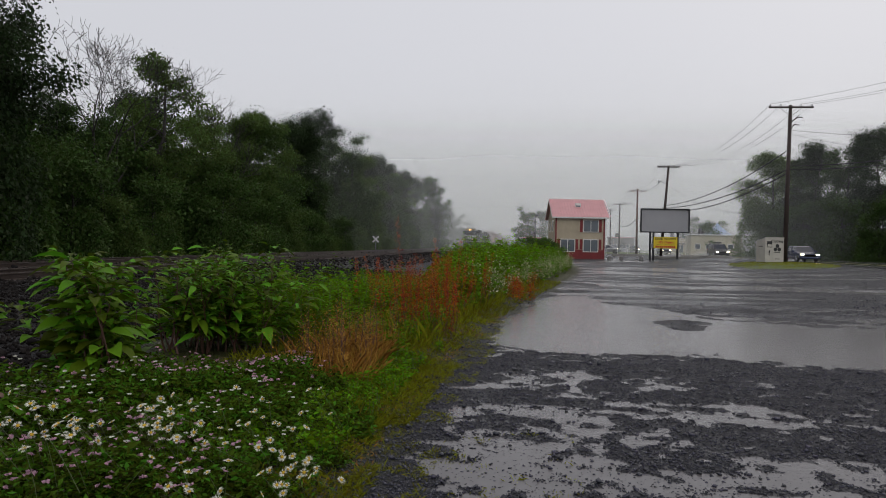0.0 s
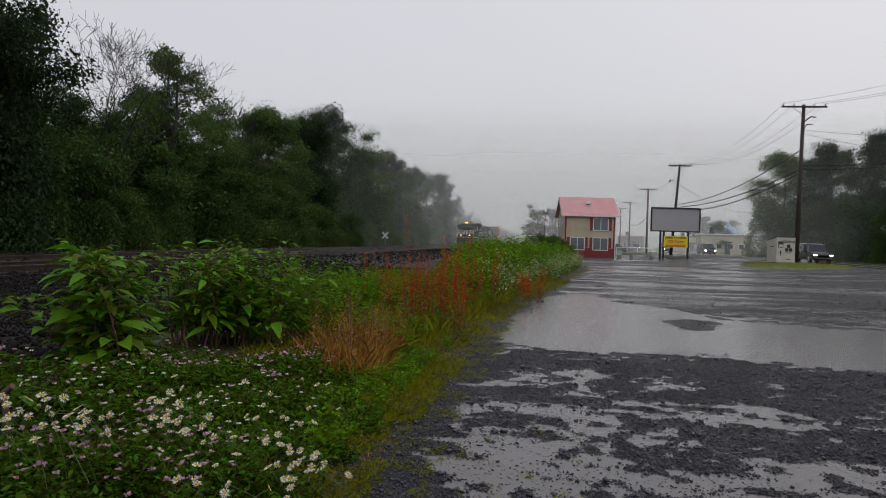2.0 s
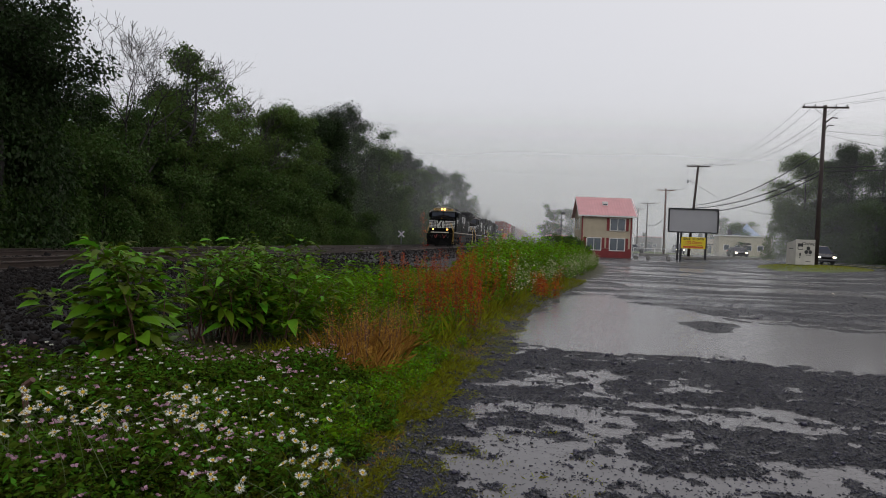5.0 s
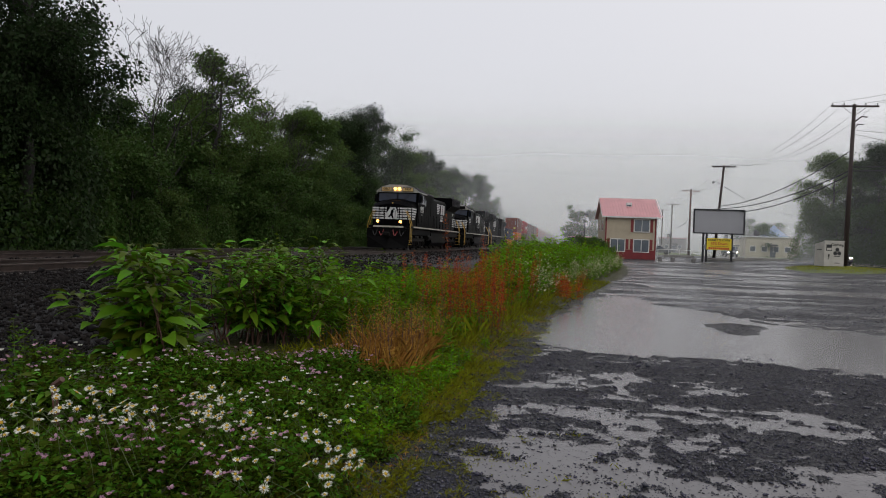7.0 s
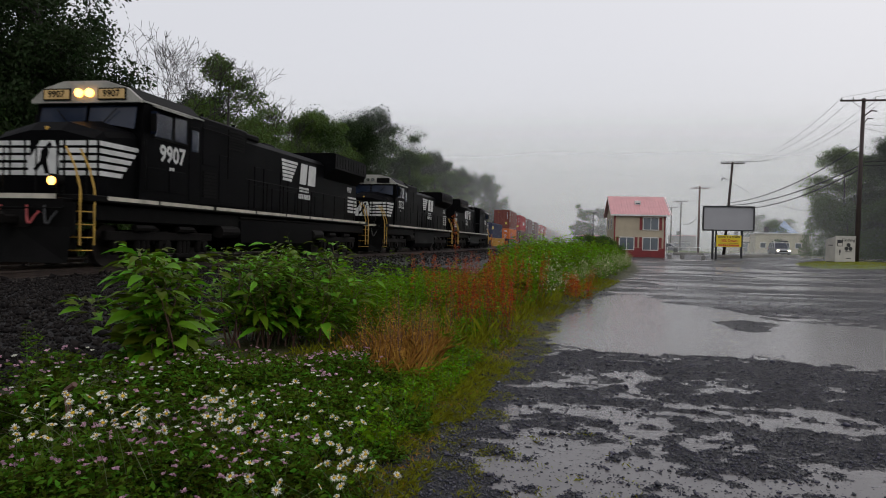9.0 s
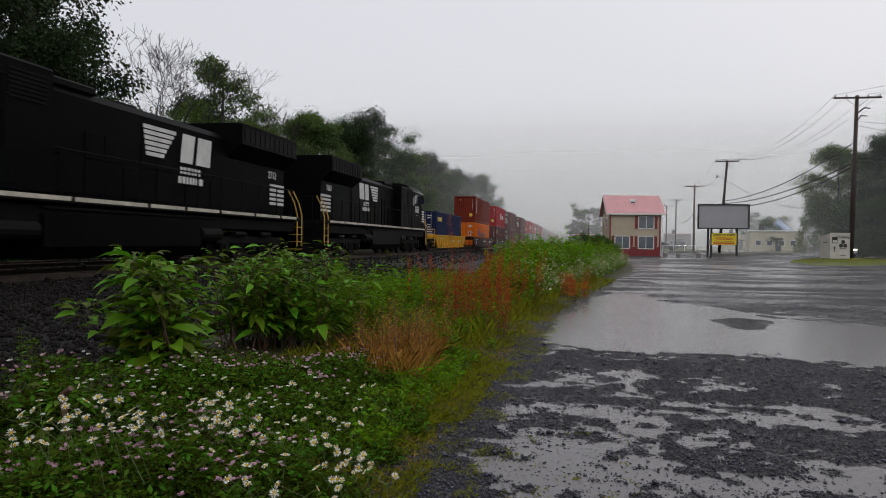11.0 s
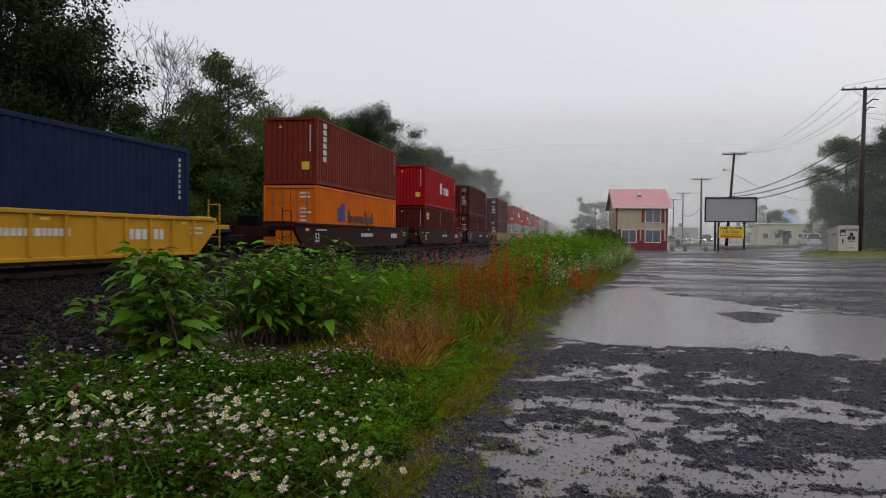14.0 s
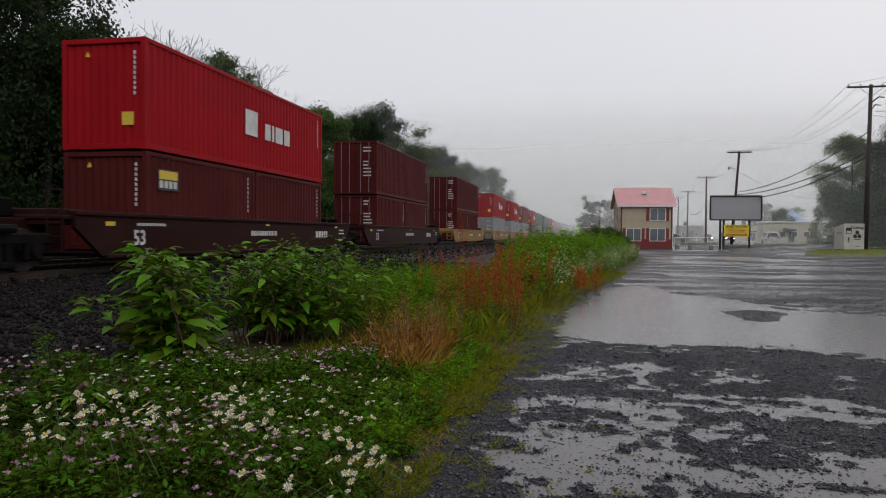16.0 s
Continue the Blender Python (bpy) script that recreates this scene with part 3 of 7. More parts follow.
tree_a = tree_thing("tree", 14.5, 4.6, 46000, M["leaf_a"], 11, "leafy deciduous tree at the edge of a wet wood", 18, 0.2, 0.135, 0.85, skirt=0.25)
tree_b = tree_thing("tree", 16.0, 4.2, 52000, M["leaf_b"], 12, "tall dark deciduous tree at the edge of a wet wood", 22, 0.25, 0.135, 0.95, skirt=0.25)
tree_c = tree_thing("tree", 13.0, 4.8, 46000, M["leaf_c"], 13, "broad light green deciduous tree beside the railway", 20, 0.22, 0.145, 1.05, skirt=0.2)
tree_d = tree_thing("tree", 15.0, 4.0, 11000, M["leaf_c"], 14, "thin-crowned tree with gaps and trailing vines", 17, 0.35, 0.16, 0.62)
shrub_a = tagged(tree_thing("shrub", 5.0, 2.6, 13000, M["leaf_vine"], 15, "dense green shrub under the trees by the track", 12, 0.1, 0.14, 0.8, skirt=0.5), category="shrub")
shrub_b = tagged(tree_thing("shrub", 3.6, 2.2, 9000, M["leaf_c"], 16, "low leafy shrub at the wood's edge", 10, 0.1, 0.13, 0.7, skirt=0.5), category="shrub")
VARIANTS = {"a": tree_a, "b": tree_b, "c": tree_c, "d": tree_d, "s": shrub_a, "t": shrub_b}
used = set()


def plant(kind, x, y, scale, turn, group="trees of the wood along the track"):
    z = float(ground_z(x, y)) - 0.05
    m = pose(x, y, z, 0, 0, turn) @ Matrix.Diagonal((scale, scale, scale, 1))
    src = VARIANTS[kind]
    if kind not in used:
        used.add(kind)
        src.matrix_basis = m
        ob = src
    else:
        src_m = src.matrix_basis.copy()
        src.matrix_basis = Matrix.Identity(4)
        ob = copy_thing(src, m)
        src.matrix_basis = src_m
    return tagged(ob, group=group)


# the wood left of the tracks, row by row
WOOD = (
    ("b", -20.3, 23.5, 0.98, 10), ("b", -23.2, 26.6, 0.98, 200), ("b", -25, 26, 1.00, 80), ("a", -27, 31, 0.86, 200), ("d", -25.3, 47.5, 0.98, 30), ("d", -27, 50.5, 0.98, 140),
    ("a", -26, 38, 0.72, 310), ("b", -32, 42, 0.58, 45), ("c", -26, 55, 0.85, 20), ("c", -25.5, 62, 1.01, 160), ("a", -26.5, 68, 1.03, 250),
    ("c", -29, 74, 1.13, 70), ("b", -26, 80, 0.99, 120), ("a", -27, 88, 1.17, 15), ("b", -28, 96, 1.25, 300), ("a", -25, 102, 1.18, 100),
    ("c", -26, 112, 1.20, 190), ("b", -25, 122, 1.08, 260), ("a", -26, 134, 1.14, 340), ("d", -27, 142, 1.10, 60), ("b", -25, 152, 1.10, 210),
    ("a", -24.5, 166, 1.18, 130), ("b", -24, 180, 1.18, 40), ("a", -24, 194, 1.10, 280), ("c", -30, 220, 0.95, 5), ("b", -27, 250, 0.95, 95),
    ("a", -26, 285, 0.95, 185), ("c", -26, 330, 0.95, 55), ("b", -34, 60, 0.95, 150), ("a", -35, 82, 1.08, 235), ("b", -35, 110, 1.26, 325),
    ("a", -35, 140, 1.26, 20), ("b", -34, 175, 1.26, 110), ("a", -33, 26, 0.62, 66), ("c", -36, 36, 0.62, 166), ("b", -37, 50, 0.60, 266),
    ("a", -30, 15, 0.90, 20), ("b", -24, 8, 1.00, 120))
for k, x, y, s, a in WOOD:
    plant(k, x, y, s, a)
r2 = np.random.default_rng(8)
y = 20.0
while y < 200:
    plant("s" if r2.random() < 0.6 else "t", -22.6 + r2.normal(0, 0.6), y, r2.uniform(0.75, 1.25), r2.uniform(0, 360), "shrubs along the wood")
    y += r2.uniform(2.6, 4.6) * (1 + y / 160)
y = 10.0
while y < 150:
    plant("b", -29.0 + r2.normal(0, 1.2), y, r2.uniform(0.48, 0.62), r2.uniform(0, 360))
    plant("s", -26.0 + r2.normal(0, 0.8), y + 1.5, r2.uniform(1.2, 1.6), r2.uniform(0, 360), "shrubs along the wood")
    plant("s", -33.0 + r2.normal(0, 1.5), y + 2.0, r2.uniform(1.4, 1.9), r2.uniform(0, 360), "shrubs along the wood")
    y += 4.2 * (1 + y / 160)
for x, y, k in ((-20.9, 20.5, 1.0), (-21.4, 23.0, 1.15), (-20.8, 25.5, 0.95), (-21.6, 28.0, 1.2)):
    plant("s", x, y, k, 40 * y, "shrubs along the wood")
# trees across the road and behind the house
for k, x, y, s, a in (("c", 35.5, 112, 1.2, 10), ("c", 38.5, 116, 1.15, 100), ("s", 34.8, 104, 1.2, 10), ("s", 36, 96, 1.3, 80), ("s", 36.5, 88, 1.3, 150), ("s", 37, 80, 1.2, 220), ("s", 37, 72, 1.3, 20), ("s", 37.5, 64, 1.2, 200), ("a", 40, 106, 1.1, 33), ("b", 43, 76, 1.05, 77), ("a", 38, 92, 0.95, 10), ("b", 37.5, 98, 0.98, 200), ("b", 41, 90, 1.02, 290), ("b", 40, 79, 0.92, 30),
                      ("a", 45, 84, 1.0, 140), ("b", 46, 101, 1.1, 250), ("b", 40, 70, 0.86, 60), ("a", 44, 66, 0.95, 160), ("b", 42, 58, 0.9, 260)):
    plant(k, x, y, s, a, "trees across the road")
for k, x, y, s, a in (("a", 0.5, 182, 0.78, 10), ("b", 4.5, 196, 0.7, 120), ("c", 9.5, 205, 0.62, 220), ("a", 52, 235, 0.9, 0), ("c", 62, 240, 0.8, 90), ("s", 37, 150, 1.2, 30), ("s", 14.5, 175, 1.1, 200)):
    plant(k, x, y, s, a, "distant trees in the mist")

# bare dead trees in the wood
def bare_tree(x, y, height, spread, seed, label):
    """A dead tree: the trunk forks again and again into finer limbs that sweep up and out."""
    r = np.random.default_rng(seed)
    seg = []

    def grow(p, d, length, rad, level):
        n = 3
        for _ in range(n):
            q = p + d * length / n
            seg.append((p, q, rad, rad * 0.88, level))
            p, rad = q, rad * 0.88
            d = unit(d + r.normal(0, 0.12, 3) + np.array([0, 0, 0.05]))
        if level == 7:
            return
        side = unit(np.cross(d, r.normal(size=3)))
        for k in range(3 if level in (1, 2, 4) else 2):
            turn = Matrix.Rotation(k * 2.1 + r.normal(0, 0.4), 3, Vector(d)) @ Vector(side)
            a = r.uniform(0.28, 0.62) * spread
            grow(p, unit(d * math.cos(a) + np.array(turn) * math.sin(a)), length * r.uniform(0.58, 0.82), rad * 0.68, level + 1)

    grow(np.zeros(3), unit(np.array([r.normal(0, 0.05), r.normal(0, 0.05), 1.0])), height * 0.33, height * 0.0125, 0)
    a, b, ra, rb, lev = (np.array(c) for c in zip(*seg))
    ob = empty("bare_tree", pose(x, y, float(ground_z(x, y)) - 0.1))
    for nm, pick, sides in (("trunk", lev < 4, 6), ("twig_spray", lev >= 4, 3)):
        v, f = tube_arrays(a[pick], b[pick], np.maximum(ra[pick], 0.013), np.maximum(rb[pick], 0.010), sides)
        part(nm, mesh_np(nm, v, f, [M["bark"]]), None, ob)
    return tagged(ob, label, "tree")


bare_tree(-24.3, 39.5, 14.6, 1.15, 3, "leafless dead tree with fine spreading twigs")
bare_tree(-25.8, 43.5, 14.0, 1.1, 5, "leafless dead tree with fine spreading twigs")
bare_tree(-25, 56, 10.0, 0.6, 6, "dead grey snag with a few bare limbs")

# ---- verge plants ----
M["weed"] = leaf_mat("weed_leaf", (0.135, 0.25, 0.006), 0.6, 0.55, 0.3, 0.06)
M["big_leaf"] = leaf_mat("broad_weed_leaf", (0.115, 0.215, 0.010), 0.7, 0.5, 0.3, 0.12)
M["clover"] = leaf_mat("clover_leaf", (0.070, 0.118, 0.008), 0.9, 0.6, 0.25, 0.05)
M["grass"] = leaf_mat("grass_blade", (0.27, 0.275, 0.016), 0.4, 0.55, 0.3, 0.06)
M["dry"] = leaf_mat("dry_grass", (0.50, 0.255, 0.055), 0.25, 0.7, 0.2, 0.05)
M["sorrel"] = leaf_mat("red_sorrel_seed", (0.44, 0.075, 0.018), 0.5, 0.7, 0.2, 0.05)
M["stem"] = node_mat("green_stem", (0.09, 0.12, 0.04), 0.6, 0.7, 5.0, 0.1)
M["stem_red"] = node_mat("reddish_stem", (0.11, 0.05, 0.035), 0.55, 0.7, 5.0, 0.1)
M["petal"] = leaf_mat("white_petal", (0.78, 0.77, 0.68), 0.15, 0.6, 0.25)
M["disc"] = leaf_mat("yellow_flower_disc", (0.62, 0.40, 0.04), 0.2, 0.8, 0.0)
M["pink"] = leaf_mat("pink_vetch_petal", (0.60, 0.36, 0.46), 0.4, 0.6, 0.25)
M["cream"] = leaf_mat("cream_blossom", (0.55, 0.54, 0.33), 0.25, 0.7, 0.2)


def gz(p):
    return ground_z(p[:, 0], p[:, 1])


def stuff(name, v, f, mat, label, category):
    return tagged(new(name, mesh_np(name, v, f, [mat] if not isinstance(mat, list) else mat)), label, category, kind="stuff")


def weed_patch(name, xy, height, per, leaf, mat, label, seed, wide=0.3, spread=0.10, stemmat=None, top_bias=0.7):
    """Upright weeds: thin stems with leaves all the way up."""
    r = np.random.default_rng(seed)
    k = len(xy)
    h = height * r.lognormal(0, 0.22, k) * np.ones(k)
    base = np.column_stack([xy, gz(xy)])
    lean = r.normal(0, 0.10, (k, 2))
    tip = base + np.column_stack([lean * h[:, None], h])
    u = r.random((k, per)) ** top_bias
    u = 0.12 + 0.9 * u
    p = base[:, None] + (tip - base)[:, None] * u[..., None] + r.normal(0, spread * 0.25, (k, per, 3))
    ang = r.uniform(0, 2 * np.pi, (k, per))
    d = unit(np.stack([np.cos(ang), np.sin(ang), r.uniform(0.1, 0.9, (k, per))], -1))
    L = (leaf * r.lognormal(0, 0.3, (k, per)) * (1.15 - 0.55 * u)).ravel()
    lv, lf = leaf_arrays(p.reshape(-1, 3), d.reshape(-1, 3), L, L * wide, r, 0.25)
    ob = tagged(empty(name), label, "weeds", kind="stuff")
    part("leaves", mesh_np("leaves", lv, lf, [mat]), None, ob)
    sv, sf = tube_arrays(base, tip, np.full(k, 0.0035), np.full(k, 0.0015), 3)
    part("stems", mesh_np("stems", sv, sf, [stemmat or M["stem"]]), None, ob)
    return ob


def blades(name, xy, length, width, mat, label, seed, lean=0.5):
    r = np.random.default_rng(seed)
    k = len(xy)
    base = np.column_stack([xy, gz(xy) - 0.005])
    d = unit(np.column_stack([r.normal(0, lean, (k, 2)), np.ones(k)]))
    L = length * r.lognormal(0, 0.3, k)
    v, f = leaf_arrays(base, d, L, np.full(k, width), r, 0.25, 0.1)
    return stuff(name, v, f, mat, label, "grass")


def scatter(n, y0, y1, x0, x1, seed, power=1.0, patch=0.0, scale=1.0):
    """Places between two lines that run along the verge, x measured from its edge."""
    r = np.random.default_rng(seed)
    y = y0 + (y1 - y0) * r.random(n) ** power
    x = r.uniform(x0, x1, n) + verge_edge(y)
    p = np.column_stack([x, y])
    if patch:
        p = p[fbm(x, y, scale, 3, seed) > patch]
    return p


# green strip behind the flowers and on to the far end
def between(n, y0, y1, lo, hi, seed):
    """Places between two lines x = lo(y) and x = hi(y)."""
    r = np.random.default_rng(seed)
    y = r.uniform(y0, y1, n)
    u = r.random(n)
    return np.column_stack([lo(y) * (1 - u) + hi(y) * u, y])


near_strip = between(1250, 7.6, 15.5, lambda y: -4.0 + 0.16 * (y - 7.6), lambda y: -2.75 + 0.20 * (y - 7.6), 21)
weed_patch("weeds", near_strip, 0.58 - 0.12 * step_up(near_strip[:, 1], 9, 15), 34, 0.085, M["weed"], "fresh green upright weeds on the verge", 22, 0.24, 0.06)
far_strip = between(3800, 15.0, 46.0, lambda y: -2.0 - 0.008 * y, lambda y: verge_edge(y) - 0.7, 23)
weed_patch("weeds", far_strip, 0.50 + 0.40 * step_up(far_strip[:, 1], 15, 20), 26, 0.13, M["weed"], "tall bright green weeds along the ballast", 24, 0.4)
edge_strip = scatter(620, 15.5, 46.0, -1.3, -0.25, 25)
weed_patch("flowering_weeds", edge_strip, 0.62, 16, 0.045, M["cream"], "tall weeds with cream blossom by the lot", 26, 0.8, 0.2, top_bias=0.35)
weed_patch("weeds", edge_strip[::2], 0.6, 22, 0.10, M["weed"], "green weeds under cream blossom", 27)
weed_patch("weeds", scatter(2200, 3.3, 9.0, -1.3, 0.05, 28, 1.0, 0.46, 0.6), 0.11, 18, 0.045, M["weed"], "small low weeds among the grass", 29, 0.4, 0.08)
weed_patch("weeds", scatter(420, 8.0, 15.0, -1.5, -0.3, 19, 1.0, 0.45, 0.8), 0.26, 22, 0.07, M["weed"], "low green weeds among the grass", 18, 0.35, 0.08)
weed_patch("weeds", np.array([(-4.05, 4.75), (-4.0, 4.8), (-3.82, 4.75), (-3.8, 4.82), (-4.12, 4.85)]), 0.40, 70, 0.05, M["big_leaf"], "small dark feathery weeds by the ballast", 17, 0.3, 0.10)
# red sorrel
r_s = np.random.default_rng(31)
sor = np.concatenate([np.column_stack([r_s.normal(cx, sx, n), r_s.normal(cy, sy, n)]) for cx, cy, sx, sy, n in (
    (-1.62, 9.6, 0.10, 0.35, 12), (-1.30, 9.9, 0.16, 0.4, 26), (-1.0, 10.1, 0.10, 0.35, 12), (-2.15, 10.4, 0.15, 0.4, 7), (-1.1, 12.4, 0.18, 0.6, 10), (-0.75, 14.2, 0.15, 0.6, 6))])
weed_patch("red_sorrel", sor, 0.92, 260, 0.020, M["sorrel"], "rust-red seed heads of sorrel among the grass", 34, 0.7, 0.075, M["stem_red"], 0.42)
low_sor = np.column_stack([r_s.normal(-0.12, 0.2, 14), r_s.normal(17.0, 0.3, 14)])
weed_patch("red_sorrel", low_sor, 0.5, 150, 0.03, M["sorrel"], "low rust-red sorrel beside the puddle", 33, 0.7, 0.25, M["stem_red"], 0.5)
# dry and green grass
blades("grass", scatter(18000, 5.0, 26.0, -1.9, 0.16, 41, 1.4, 0.38, 0.7), 0.12, 0.006, M["grass"], "yellow-green wet grass along the gravel", 42)
blades("grass", scatter(20000, 3.2, 8.0, -0.9, 0.34, 40, 1.1, 0.42, 0.4), 0.06, 0.0045, M["grass"], "short fine wet grass at the gravel's edge", 39, 0.7)
blades("grass", scatter(4200, 8.4, 24.0, -1.6, -0.15, 43, 1.3, 0.42, 1.2), 0.28, 0.007, M["grass"], "longer green grass tufts on the verge", 44, 0.28)
blades("grass", scatter(15000, 3.4, 13.0, -0.1, 0.62, 38, 1.2, 0.50, 0.32), 0.035, 0.005, M["grass"], "sparse mossy grass tufts in the gravel", 37, 0.9)
blades("grass", scatter(3000, 3.4, 5.2, 0.4, 1.5, 16, 1.0, 0.56, 0.22), 0.035, 0.005, M["grass"], "sparse grass tufts standing in the shallow pool", 15, 0.9)
dryxy = between(5600, 6.2, 9.6, lambda y: -2.25 + 0.10 * (y - 6.2), lambda y: -1.35 - 0.06 * (y - 6.2), 45)
dryxy = dryxy[fbm(dryxy[:, 0], dryxy[:, 1], 0.9, 3, 4.0) > 0.40]
blades("dry_grass", dryxy, 0.24, 0.007, M["dry"], "orange-brown dead grass flattened by rain", 48, 0.38)
weed_patch("dry_weeds", dryxy[::45], 0.5, 60, 0.02, M["dry"], "dead brown weed stalks in the dry grass", 50, 0.5, 0.12, M["stem_red"], 0.5)
blades("dry_grass", scatter(1500, 9.5, 14.5, -1.5, -0.3, 46, 1.0, 0.5, 0.9), 0.10, 0.007, M["dry"], "short dead grass blades in the verge", 49, 0.7)
blades("dry_grass", scatter(5500, 3.3, 14.0, -0.6, 0.25, 36, 1.2, 0.52, 0.5), 0.035, 0.006, M["dry"], "short orange dead grass in the gravel's edge", 35, 0.85)
# low clover and vetch mat with blossom
def in_mat(p):
    """Where the vetch grows: a mound from the lens to the bushes."""
    far_end = np.interp(p[:, 0], (-4.6, -3.9, -3.3, -2.95, -2.7, -2.0, -1.6, -1.1, -0.9), (3.7, 4.0, 4.2, 4.6, 6.1, 6.3, 5.9, 5.2, 4.6))
    return (p[:, 1] < far_end + 0.6 * (fbm(p[:, 0], p[:, 1], 0.5, 2, 1.5) - 0.5)) & (p[:, 0] > -4.5)


mat_xy = scatter(21000, 2.1, 6.7, -3.6, 0.12, 51, 1.0, 0.45, 0.22)
mat_xy = mat_xy[in_mat(mat_xy)]
r3 = np.random.default_rng(52)


def mat_height(x, y):
    return 0.05 + 0.235 * step_up(verge_edge(y) - x, -0.15, 0.75) * (1.9 * fbm(x, y, 0.42, 3, 6.0)) * (1 - 0.30 * step_up(y, 4.5, 6.0))


hh = mat_height(mat_xy[:, 0], mat_xy[:, 1])
k = 17
zz = (r3.random((len(mat_xy), k)) ** 0.55) * hh[:, None]
pp = np.column_stack([np.repeat(mat_xy, k, 0) + r3.normal(0, 0.04, (len(mat_xy) * k, 2)), (gz(mat_xy)[:, None] + zz).ravel()])
dd = unit(np.column_stack([r3.normal(0, 0.8, (len(pp), 2)), r3.uniform(-0.1, 0.8, len(pp))]))
LL = 0.030 * r3.lognormal(0, 0.35, len(pp))
v, f = leaf_arrays(pp, dd, LL, LL * 0.40, r3, 0.15)
stuff("vetch", v, f, M["clover"], "low dense mat of vetch and clover leaves", "ground cover")


def pink_heads(xy, seed):
    r = np.random.default_rng(seed)
    k, per = len(xy), 10
    top = np.column_stack([xy, gz(xy) + mat_height(xy[:, 0], xy[:, 1]) + r.uniform(0.0, 0.05, len(xy))])
    ang = r.uniform(0, 2 * np.pi, (k, per))
    d = unit(np.stack([np.cos(ang), np.sin(ang), r.uniform(0.0, 1.2, (k, per))], -1)).reshape(-1, 3)
    L = 0.015 * r.lognormal(0, 0.25, k * per)
    v, f = leaf_arrays(np.repeat(top, per, 0), d, L, L * 0.7, r, 0.1)
    stuff("vetch_blossom", v, f, M["pink"], "small pale pink vetch blossoms above the leaves", "flowers")


pk = scatter(1500, 2.2, 6.6, -3.5, -0.25, 53, 1.0, 0.42, 0.7)
pink_heads(pk[in_mat(pk)], 54)


# daisies: each plant one thing with stem, petals and disc
def daisy_meshes(r, size):
    n = 15
    ang = np.arange(n) * 2 * np.pi / n + r.normal(0, 0.06, n)
    d = np.stack([np.cos(ang), np.sin(ang), np.full(n, 0.12)], 1)
    pv, pf = leaf_arrays(d * size * 0.16, unit(d), np.full(n, size * 0.40), np.full(n, size * 0.15), r, 0.12, 0.05)
    bm = bmesh.new()
    bmesh.ops.create_uvsphere(bm, u_segments=8, v_segments=5, radius=size * 0.20, matrix=Matrix.Diagonal((1, 1, 0.55, 1)))
    return mesh_np("petals", pv, pf, [M["petal"]]), bm


daisies = []
for i in range(3):
    rr = np.random.default_rng(60 + i)
    pm, bmd = daisy_meshes(rr, (0.044, 0.038, 0.031)[i])
    th = empty("daisy")
    st = rods([(0, 0.02, -0.32), (0.008, 0.012, -0.15), (0, 0, 0)], 0.0013, 4)
    part("stem", st, M["stem"], th)
    part("petals", pm, None, th, "white petals wet with rain")
    part("disc", bmd, M["disc"], th, "yellow flower disc")
    daisies.append(tagged(th, "white daisy with a yellow disc on a thin stem", "daisy", "daisies among the vetch"))
DAISY_CLUSTERS = ((-0.98, 3.2, 12, 0.075), (-1.05, 3.05, 6, 0.06), (-1.12, 3.3, 5, 0.06), (-0.98, 2.85, 5, 0.05), (-1.45, 3.0, 10, 0.12), (-1.25, 2.6, 8, 0.1), (-1.62, 2.9, 12, 0.14),
                  (-1.75, 2.5, 12, 0.12), (-2.0, 2.45, 10, 0.12), (-1.2, 3.5, 6, 0.12), (-1.6, 3.3, 9, 0.16), (-2.0, 2.9, 9, 0.15), (-2.3, 3.0, 10, 0.2), (-1.9, 3.5, 9, 0.2), (-1.5, 3.9, 8, 0.2), (-2.4, 2.7, 9, 0.15), (-1.25, 4.2, 5, 0.15))
first = [True, True, True]
r4 = np.random.default_rng(66)
for cx0, cy0, n, sp in DAISY_CLUSTERS:
    for _ in range(n):
        x, y = 1.05 * cx0 + r4.normal(0, sp), 1.06 * cy0 + r4.normal(0, sp)
        z = float(ground_z(x, y) + mat_height(x, y)) + 0.11 + abs(r4.normal(0, 0.05))
        i = int(r4.integers(0, 3))
        m = pose(x, y, z, r4.normal(28, 20), r4.normal(0, 22), r4.normal(0, 30))
        if first[i]:
            first[i] = False
            daisies[i].matrix_basis = m
        else:
            copy_thing(daisies[i], m)
far_d = scatter(130, 3.0, 4.8, -2.6, -0.2, 67)
far_d = far_d[in_mat(far_d)]
r5 = np.random.default_rng(68)
top = np.column_stack([far_d, gz(far_d) + mat_height(far_d[:, 0], far_d[:, 1]) + 0.06])
per = 8
ang = np.tile(np.arange(per) * 2 * np.pi / per, len(far_d))
d = unit(np.column_stack([np.cos(ang), np.sin(ang), np.full(len(ang), 0.35)]))
v, f = leaf_arrays(np.repeat(top, per, 0), d, np.full(len(ang), 0.016), np.full(len(ang), 0.011), r5, 0.1)
stuff("fleabane", v, f, M["petal"], "many small white fleabane blossoms", "flowers")


